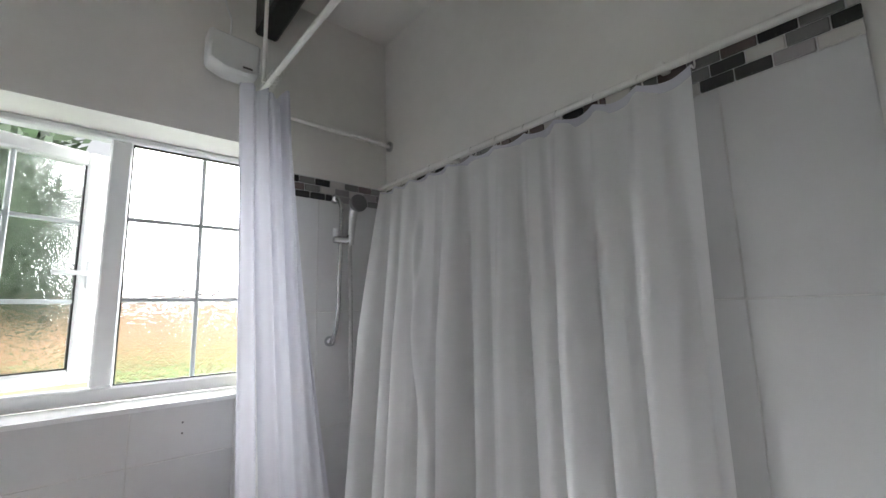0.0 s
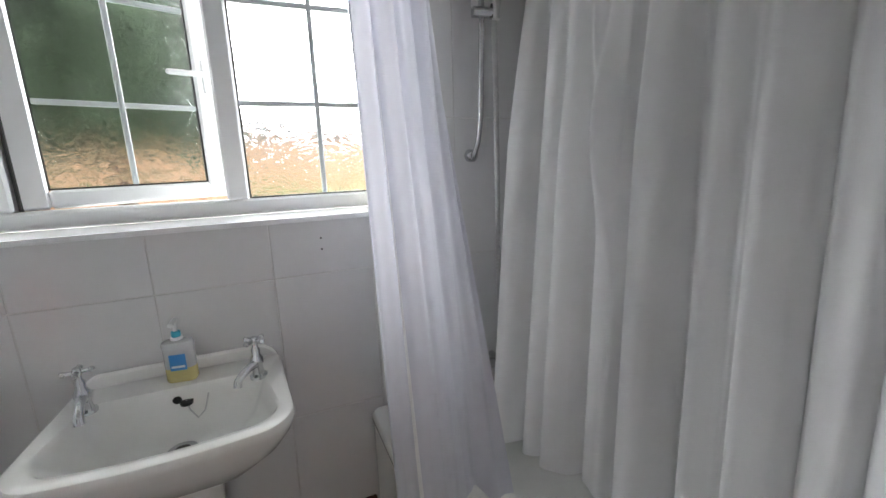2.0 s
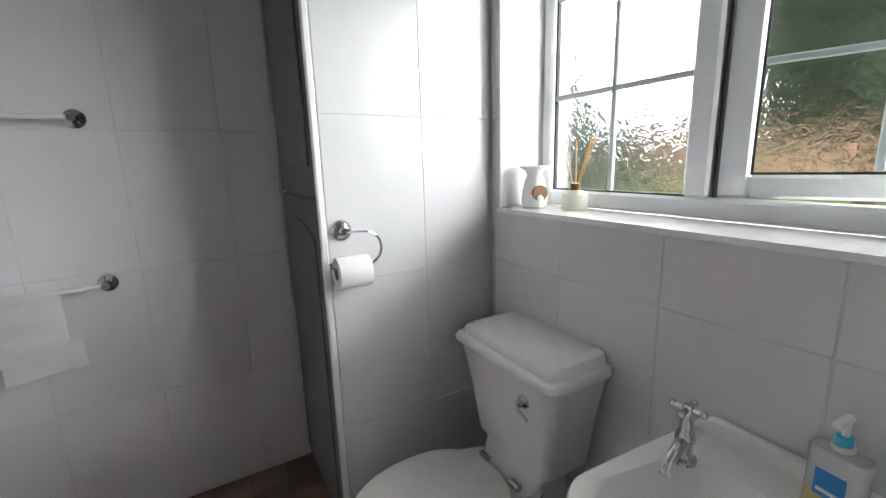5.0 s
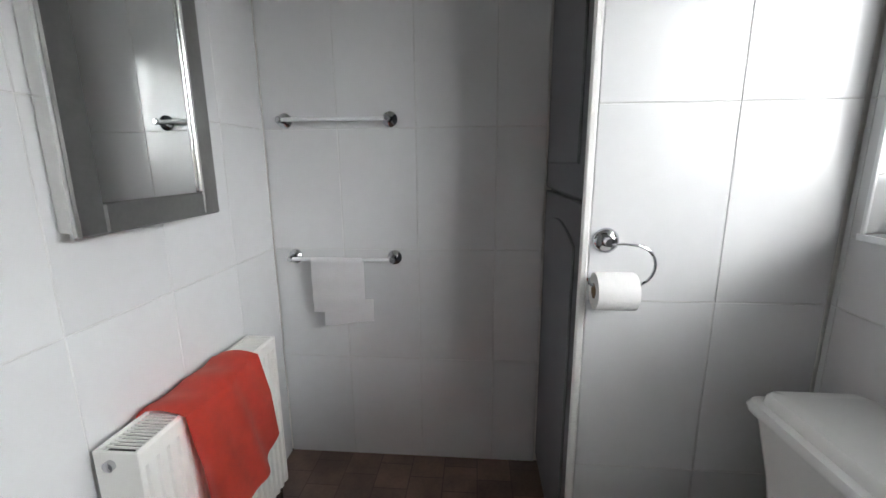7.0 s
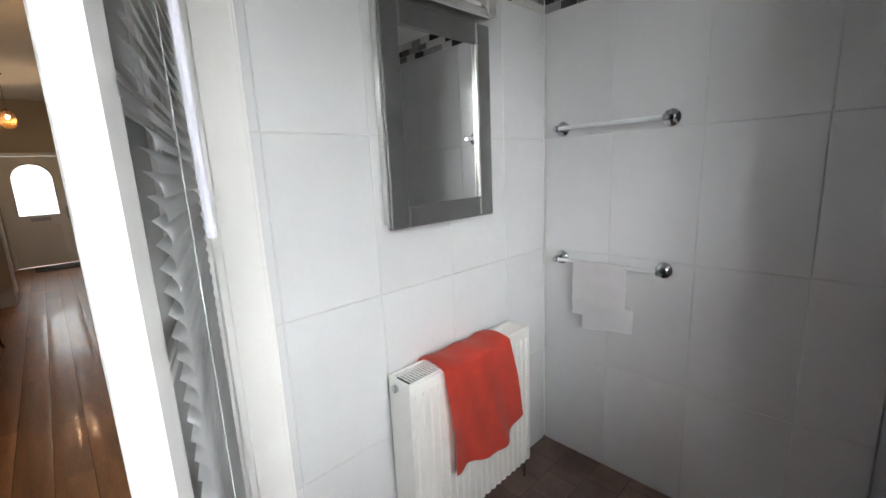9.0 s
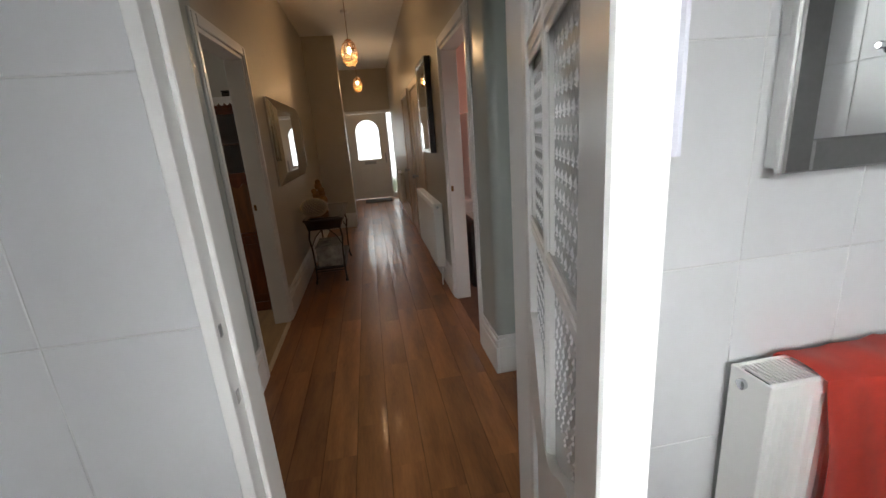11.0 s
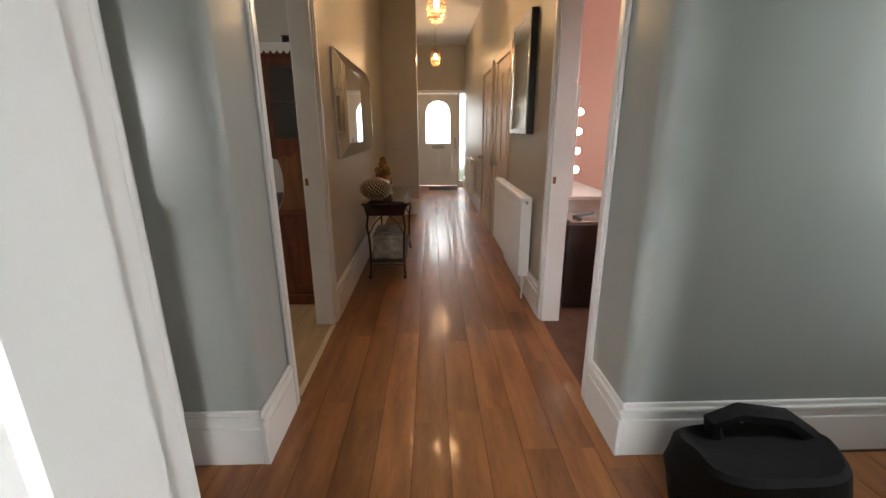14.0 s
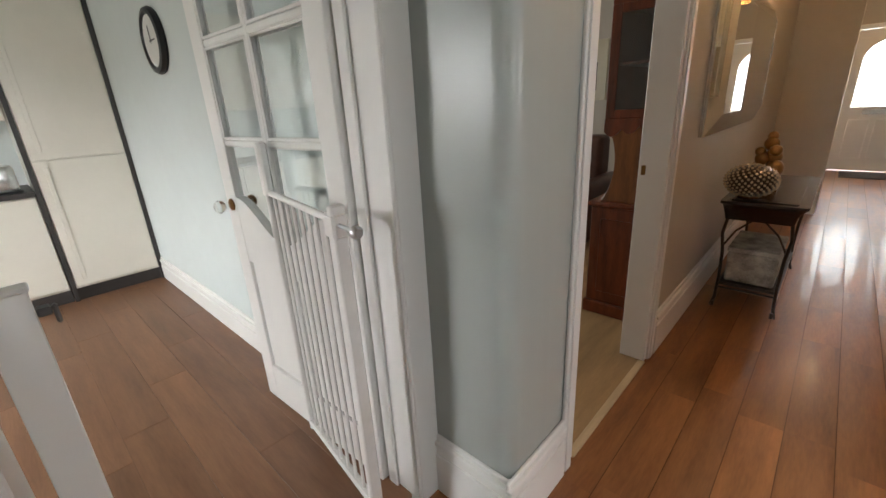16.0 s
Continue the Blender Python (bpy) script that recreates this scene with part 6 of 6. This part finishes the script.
# solid panels added on the unseen front to keep top and niche dark inside
part("front_panel", a_box((XU - 0.02, YZ + 0.022, 1.225), (XU - 0.002, YA - 0.031, 1.795), 0.002), DARKWOOD, gc)
part("niche_shade_panel", a_box((XU - 0.1, YZ + 0.045, 0.745), (XU - 0.085, YA - 0.045, 1.2), 0.002), DARKWOOD, gc)
part("shelf", a_box((X0 + 0.02, YZ + 0.03, 1.5), (XU - 0.04, YA - 0.05, 1.515), 0.002), DARKWOOD, gc)
part("far_side", a_box((X0 + 0.02, YZ - 0.012, 1.2), (XU, YZ - 0.001, 1.82), 0.002), DARKWOOD, gc)
for y in (YA - 0.03, YZ):
    for x0, x1, z0, z1 in ((X0 + 0.02, X0 + 0.075, 1.225, 1.795), (XU - 0.05, XU, 1.225, 1.795), (X0 + 0.075, XU - 0.05, 1.225, 1.27), (X0 + 0.075, XU - 0.05, 1.75, 1.795)):
        part("side_stile", a_box((x0, y, z0), (x1, y + 0.022, z1), 0.003), DARKWOOD, gc)
    pane(gc, X0 + 0.075, XU - 0.05, 1.27, 1.75, y + 0.009, CLEAR, 0.004)
part("cornice", rings(bmesh.new(), [rrect(X0, XU + o, YZ - o, YA - 0.008 + o, 0.004, z, 2) for z, o in ((1.82, 0.0), (1.83, 0.012), (1.845, 0.016), (1.862, 0.034), (1.88, 0.036))]), DARKWOOD, gc, smooth=True)
lc = thing("lace_cloth", "white lace cloth draped over the cabinet's top", "cloth")
part("top_cloth", a_box((X0 + 0.01, -3.75, 1.8805), (XU + 0.034, YA + 0.03, 1.8835)), TOWELW, lc)
n = 40
hem = [(X0 + 0.01 + (XU + 0.024 - X0) * k / n, 1.882 - 0.045 - 0.022 * abs(math.sin(k * math.pi / 5))) for k in range(n + 1)]
part("lace_edge", prism([(X0 + 0.01, 1.8835), (XU + 0.034, 1.8835)] + hem[::-1], YA + 0.0305, YA + 0.0325), TOWELW, lc, "scalloped lace edge")
bx = thing("keepsake_box", "small dark box on the lace-covered cabinet", "box")
part("box", a_box((0.96, -3.12, 1.884), (1.09, -3.0, 1.925), 0.004), TABLEDK, bx)
part("lid", a_box((0.957, -3.123, 1.926), (1.093, -2.997, 1.94), 0.004), TABLEDK, bx)
pf = thing("framed_print", "framed cream print with a dark panel on the far wall", "picture")
part("frame", a_box((2.5, -5.998, 1.3), (3.1, -5.97, 2.0), 0.006), CREAMP, pf)
part("print", a_box((2.62, -5.969, 1.42), (2.98, -5.965, 1.75)), INK, pf)
ac = thing("armchair", "brown leather armchair beyond the doorway", "armchair", m=pose(1.95, -4.7, 0))
LEATH = material("brown_leather", (0.09, 0.035, 0.022), 0.4, vary=0.2, scale=8, bump=0.1)
for nm, lo, hi in (("seat_cushion", (0, 0, 0.12), (0.75, 0.7, 0.45)), ("backrest", (0, -0.2, 0.12), (0.75, 0.05, 0.98)), ("armrest", (-0.18, -0.15, 0.05), (0.0, 0.7, 0.62)), ("armrest", (0.75, -0.15, 0.05), (0.93, 0.7, 0.62))):
    part(nm, a_box(lo, hi, 0.06, seg=3), LEATH, ac, smooth=True)
for x in (0.0, 0.7):
    for y in (0.0, 0.6):
        part("foot", a_box((x, y, 0), (x + 0.05, y + 0.05, 0.13), 0.004), DARKWOOD, ac)

# ---------------------------------------------------------------- pink dressing room
slab("floor_dressing_room", (-3.6, -6.0, -0.1), (-0.80, -1.42, 0.001), CARPET, "brown dressing room carpet")
wall("wall_dressing_room", [((-3.6, -6.0, 0), (-3.5, -1.42, HZ)), ((-3.6, -4.5, 0), (-0.81, -4.4, HZ)), ((-0.816, -4.4, 0), (-0.81, OB - 0.01, HZ)), ((-3.5, -1.426, 0), (-0.81, -1.42, HZ))], PINK, "salmon-pink dressing room wall")
van = thing("dressing_table", "white dressing table with a bulb-lit mirror", "dressing table")
part("top", a_box((-1.45, -4.3, 0.75), (-0.89, -3.28, 0.79), 0.006), GLOSSW, van)
for y in (-4.26, -3.36):
    part("side_panel", a_box((-1.42, y, 0), (-0.9, y + 0.04, 0.75), 0.003), GLOSSW, van)
part("mirror_panel", a_box((-1.08, -4.1, 0.79), (-1.04, -3.3, 1.65), 0.004), GLOSSW, van)
part("mirror_glass", a_box((-1.084, -4.0, 0.87), (-1.081, -3.4, 1.6)), MIRROR, van)
for k in range(4):
    z = 1.457 - 0.152 * k
    b = bmesh.new()
    bmesh.ops.create_uvsphere(b, u_segments=14, v_segments=8, radius=0.027, matrix=Matrix.Translation((-1.105, -3.345, z)))
    part("bulb", b, VBULB, van, "lit round bulb", smooth=True)
stl = thing("leather_ottoman", "dark brown leather box seat by the dressing table", "ottoman")
part("body", a_box((-1.30, -3.22, 0.0), (-0.90, -2.80, 0.66), 0.015, seg=2), material("black_brown_leather", (0.022, 0.013, 0.01), 0.4, vary=0.2, bump=0.1), stl, smooth=True)
part("tray", a_box((-1.27, -3.19, 0.661), (-0.93, -2.84, 0.675), 0.004), SILVER, stl)
b = tube([(-1.22, -3.15, 0.684), (-1.0, -3.0, 0.684), (-1.02, -2.88, 0.684)], 0.008, 8)
part("cable", b, BLACKP, stl, smooth=True)

# ---------------------------------------------------------------- outside
structure(part("ground", a_box((-90, -90, -0.4), (90, 90, -0.35)), GRASS), "lawn and ground about the house")
structure(part("lawn_bank", prism([(-60, -0.36), (60, -0.36), (60, 0.82), (-60, 0.82)], 5.6, 70), GRASS), "raised lawn behind the house")
fence = thing("garden_fence", "orange-stained timber garden fence beyond the lawn", "fence")
me0 = None
for k in range(150):
    if me0 is None:
        o = part("board", a_box((0, 0, 0.8), (0.145, 0.02, 1.86), 0.004), FENCE, fence)
        me0 = o
    else:
        o = me0.copy()
        scene.collection.objects.link(o)
    o.location = (-11 + 0.15 * k, 9.0 + 0.01 * (k % 2), 0.02 * math.sin(k * 1.7))
for k in range(10):
    part("post", a_box((-11 + 2.4 * k, 8.95, 0.8), (-10.9 + 2.4 * k, 9.0, 1.84), 0.005), FENCE, fence)


def tree(name, x, y, h, r, seed, label, low=0.6, leaves=170, size=0.05):
    """A conifer-like tree: tapered trunk, limbs and a ragged crown of small leaf clumps."""
    rng = random.Random(seed)
    t = thing(name, label, "tree", m=pose(x, y, -0.35))
    part("trunk", tube([(0, 0, 0), (0.03, 0.02, h * 0.4), (0, 0, h * 0.95)], [0.1, 0.06, 0.02], 8), TRUNK, t)
    lb = bmesh.new()
    verts, faces = [], []
    for k in range(40):
        z = low + (h - low) * (k / 40)
        a = k * 2.4
        reach = r * (1 - ((z - low) / (h - low)) ** 1.5) * rng.uniform(0.6, 1.1)
        tip = Vector((reach * math.cos(a), reach * math.sin(a), z - 0.12 * reach))
        tube([(0, 0, z), tip * 0.5 + Vector((0, 0, z * 0.5)), tip], [0.03, 0.018, 0.006], 5, lb)
        for j in range(leaves):
            f = rng.uniform(0.15, 1.05)
            c = Vector((0, 0, z)).lerp(tip, f) + Vector((rng.gauss(0, 0.14), rng.gauss(0, 0.14), rng.gauss(0, 0.12)))
            s = size * rng.uniform(0.6, 1.4)
            d1 = Vector((rng.uniform(-1, 1), rng.uniform(-1, 1), rng.uniform(-1, 1))).normalized()
            d2 = d1.orthogonal().normalized()
            i0 = len(verts)
            verts += [c - d1 * s, c + d2 * s * 0.5, c + d1 * s, c - d2 * s * 0.5]
            faces.append((i0, i0 + 1, i0 + 2, i0 + 3))
    part("limbs", lb, TRUNK, t)
    me = bpy.data.meshes.new("crown")
    me.from_pydata(verts, [], faces)
    me.materials.append(LEAF)
    o = new("crown", me)
    o.parent = t
    tagged(o, kind="stuff")


tree("conifer_tree", -0.85, 4.2, 4.4, 0.85, 3, "dark green conifer near the window", 2.2, 420, 0.075)
tree("garden_tree", -5.6, 6.2, 4.3, 1.9, 5, "green bushy tree on the lawn before the fence", 1.0, 420, 0.1)
tree("garden_shrub", -5.6, 8.3, 1.9, 0.8, 7, "green shrub before the fence", 0.9)
tree("garden_tree", 6.5, 13.0, 3.6, 1.6, 9, "far garden tree behind the fence")
tree("front_garden_tree", -1.6, -16, 4.5, 1.8, 11, "green tree outside the front door")

# ---------------------------------------------------------------- pieces: tiles, mosaic, floor planks
tile_meshes = {}


def tile(parent, lo, hi, bevel=0.0015, mat=TILE, name="tile"):
    size = tuple(round(h - l, 4) for l, h in zip(lo, hi))
    key = (size, mat.name)
    if key not in tile_meshes:
        b = a_box((-size[0] / 2, -size[1] / 2, -size[2] / 2), tuple(s / 2 for s in size), bevel)
        me = bpy.data.meshes.new(name)
        b.to_mesh(me)
        b.free()
        me.materials.append(mat)
        tile_meshes[key] = me
    o = new(name, tile_meshes[key])
    o.parent = parent
    o.location = [(l + h) / 2 for l, h in zip(lo, hi)]
    return o


ROWS = (0.0, 0.54, 1.08, 1.617, 2.175)
G = 0.0014


def cuts(a, b, joint, step):
    k0 = math.floor((a - joint) / step)
    c = [joint + k * step for k in range(k0, k0 + 40)]
    return [a] + [v for v in c if a + 0.02 < v < b - 0.02] + [b]


def tiled(parent, axis, at, sign, a, b, joint, step=0.348, holes=()):
    """Tiles on a wall: axis is the wall's run, at its face, sign the side that the room lies on."""
    us = cuts(a, b, joint, step)
    for u0, u1 in zip(us, us[1:]):
        for z0, z1 in zip(ROWS, ROWS[1:]):
            spans = [(u0, u1, z0, z1)]
            for hu0, hu1, hz0, hz1 in holes:
                nxt = []
                for s in spans:
                    if s[1] <= hu0 or s[0] >= hu1 or s[3] <= hz0 or s[2] >= hz1:
                        nxt.append(s)
                        continue
                    if s[2] < hz0:
                        nxt.append((s[0], s[1], s[2], hz0))
                    if s[3] > hz1:
                        nxt.append((s[0], s[1], hz1, s[3]))
                    za, zb = max(s[2], hz0), min(s[3], hz1)
                    if s[0] < hu0:
                        nxt.append((s[0], hu0, za, zb))
                    if s[1] > hu1:
                        nxt.append((hu1, s[1], za, zb))
                spans = nxt
            for p0, p1, q0, q1 in spans:
                if p1 - p0 < 0.01 or q1 - q0 < 0.01:
                    continue
                n0, n1 = (at - T, at) if sign > 0 else (at, at + T)
                lo = (p0 + G, n0, q0 + G) if axis == "x" else (n0, p0 + G, q0 + G)
                hi = (p1 - G, n1, q1 - G) if axis == "x" else (n1, p1 - G, q1 - G)
                tile(parent, lo, hi)
    # grout backing
    bk = bmesh.new()
    boxes = [(a, b, 0.0, ROWS[-1])]
    for hu0, hu1, hz0, hz1 in holes:
        boxes = [(a, max(a, hu0), 0.0, ROWS[-1]), (min(b, hu1), b, 0.0, ROWS[-1]), (max(a, hu0), min(b, hu1), 0.0, hz0)]
    n0, n1 = (at - T + 0.0005, at - 0.002) if sign > 0 else (at + 0.002, at + T - 0.0005)
    for p0, p1, q0, q1 in boxes:
        if p1 - p0 > 0.005 and q1 - q0 > 0.005:
            a_box((p0, n0, q0) if axis == "x" else (n0, p0, q0), (p1, n1, q1) if axis == "x" else (n1, p1, q1), bm=bk)
    part("grout", bk, GROUT, parent)


tiled(wall_window, "x", YW, -1, XP, XR, 0.108, holes=((W0, W1, H0 - 0.012, 3.0),))
tiled(wall_bath, "y", XR, -1, 0.0, YW - T, 0.28, 0.6)
tiled(wall_part, "y", XP, 1, 1.262, YW - T, 1.614)
tiled(wall_towel, "y", XL, 1, 0.0, 1.24, 1.03)
tiled(wall_door, "x", 0.0, 1, XL + T, D0 - 0.14, -1.66)
tiled(wall_door, "x", -0.05, 1, D1 + 0.03, XR - T, 0.7)
# reveal of the window, in small tiles
for k in range(8):
    tile(wall_window, (W0, YW + 0.002, H0 + 0.0035 + 0.148 * k), (W0 + 0.006, FY - 0.11, H0 + 0.1485 + 0.148 * k - 0.0), 0.001)
structure(part("trim_reveal", a_box((W0 - 0.004, YW - 0.006, H0), (W0 + 0.008, YW + 0.002, H1), 0.002), UPVC), "white tile edging at the reveal")
structure(part("trim_sill", a_box((W0, YW - 0.016, H0 - 0.014), (W1, YW - 0.0125, H0 + 0.003), 0.001), UPVC), "white tile edging at the sill")


def mosaic(parent, axis, at, sign, a, b):
    rng = random.Random(int(abs(at) * 100) + len(axis))
    h, w = 0.0335, 0.078
    for r in range(3):
        z0 = 2.1765 + r * (h + 0.003)
        u = a - (r % 3) * w * 0.36
        while u < b:
            u0, u1 = max(a, u), min(b, u + w)
            if u1 - u0 > 0.012:
                d = 0.001 + 0.002 * rng.random()
                n0, n1 = (at - T, at + d) if sign > 0 else (at - d, at + T)
                tile(parent, (u0, n0, z0) if axis == "x" else (n0, u0, z0), (u1, n1, z0 + h) if axis == "x" else (n1, u1, z0 + h), 0.002, MOSAIC, "mosaic_stone")
            u += w + 0.003
    n0, n1 = (at - T + 0.0005, at - 0.003) if sign > 0 else (at + 0.003, at + T - 0.0005)
    q = a_box((a, n0, 2.175) if axis == "x" else (n0, a, 2.175), (b, n1, 2.289) if axis == "x" else (n1, b, 2.289))
    part("grout", q, TILE, parent)


mosaic(wall_window, "x", YW, -1, W1 + 0.02, XR)
mosaic(wall_bath, "y", XR, -1, 0.0, YW - T)
mosaic(wall_towel, "y", XL, 1, 0.0, 1.24)
mosaic(wall_door, "x", 0.0, 1, XL + T, D0 - 0.03)

# floors of planks
floor_hall = structure(part("floor_hall", a_box((-2.4, HE - 0.2, -0.1), (1.1, -0.0205, -0.006)), GAP), "glossy hand-scraped brown oak plank floor")
rng = random.Random(4)
pm_cache = {}
for i in range(13):
    x0 = -0.926 + 0.1585 * i
    y = -0.025 - rng.uniform(0.1, 0.9)
    ends = [-0.0225]
    while y > HE - 0.1:
        ends.append(y)
        y -= rng.choice((0.5, 0.7, 0.9, 1.1))
    ends.append(HE - 0.1)
    for ya, yb in zip(ends[1:], ends):
        L = round(yb - ya - 0.0025, 2)
        if L < 0.05:
            continue
        key = L
        if key not in pm_cache:
            b = bmesh.new()
            nx, ny = 6, max(2, int(L / 0.25))
            g = [[b.verts.new((-0.078 + 0.156 * p / nx, -L / 2 + L * q / ny, (-0.0022 if p in (0, nx) or q in (0, ny) else 0.0012 * math.sin(p * 2.2 + L * 7 + q * 0.35)))) for p in range(nx + 1)] for q in range(ny + 1)]
            for q in range(ny):
                for p in range(nx):
                    b.faces.new((g[q][p], g[q][p + 1], g[q + 1][p + 1], g[q + 1][p]))
            me = bpy.data.meshes.new("plank")
            b.to_mesh(me)
            b.free()
            me.polygons.foreach_set("use_smooth", [True] * len(me.polygons))
            me.materials.append(PLANK)
            pm_cache[key] = me
        o = new("plank", pm_cache[key])
        o.parent = floor_hall
        o.location = (x0 + 0.0793, (ya + yb) / 2, 0)
# the lobby's outer parts
for i in range(9):
    x0 = -0.95 - 0.1585 * (i + 1)
    for ya, yb in ((-1.3, -0.75 + 0.1 * (i % 3)), (-0.75 + 0.1 * (i % 3), -0.025)):
        tile(floor_hall, (x0, ya + 0.001, -0.006), (x0 + 0.156, yb - 0.001, 0.0), 0.001, PLANK, "plank")
floor_kitchen = structure(part("floor_kitchen", a_box((1.1, -1.33, -0.1), (5.1, 2.4, -0.006)), GAP), "brown wood-effect laminate kitchen floor")
for i in range(20):
    y0 = -1.326 + 0.186 * i
    x = 0.86 - 0.37 * (i % 4) + 0.0
    while x < 5.1:
        xa, xb = max(1.1, x), min(5.1, x + 1.3)
        if xb - xa > 0.03:
            tile(floor_kitchen, (xa + 0.0006, y0 + 0.0006, -0.006), (xb - 0.0006, y0 + 0.1854, 0.0), 0.0006, KPLANK, "plank")
        x += 1.3
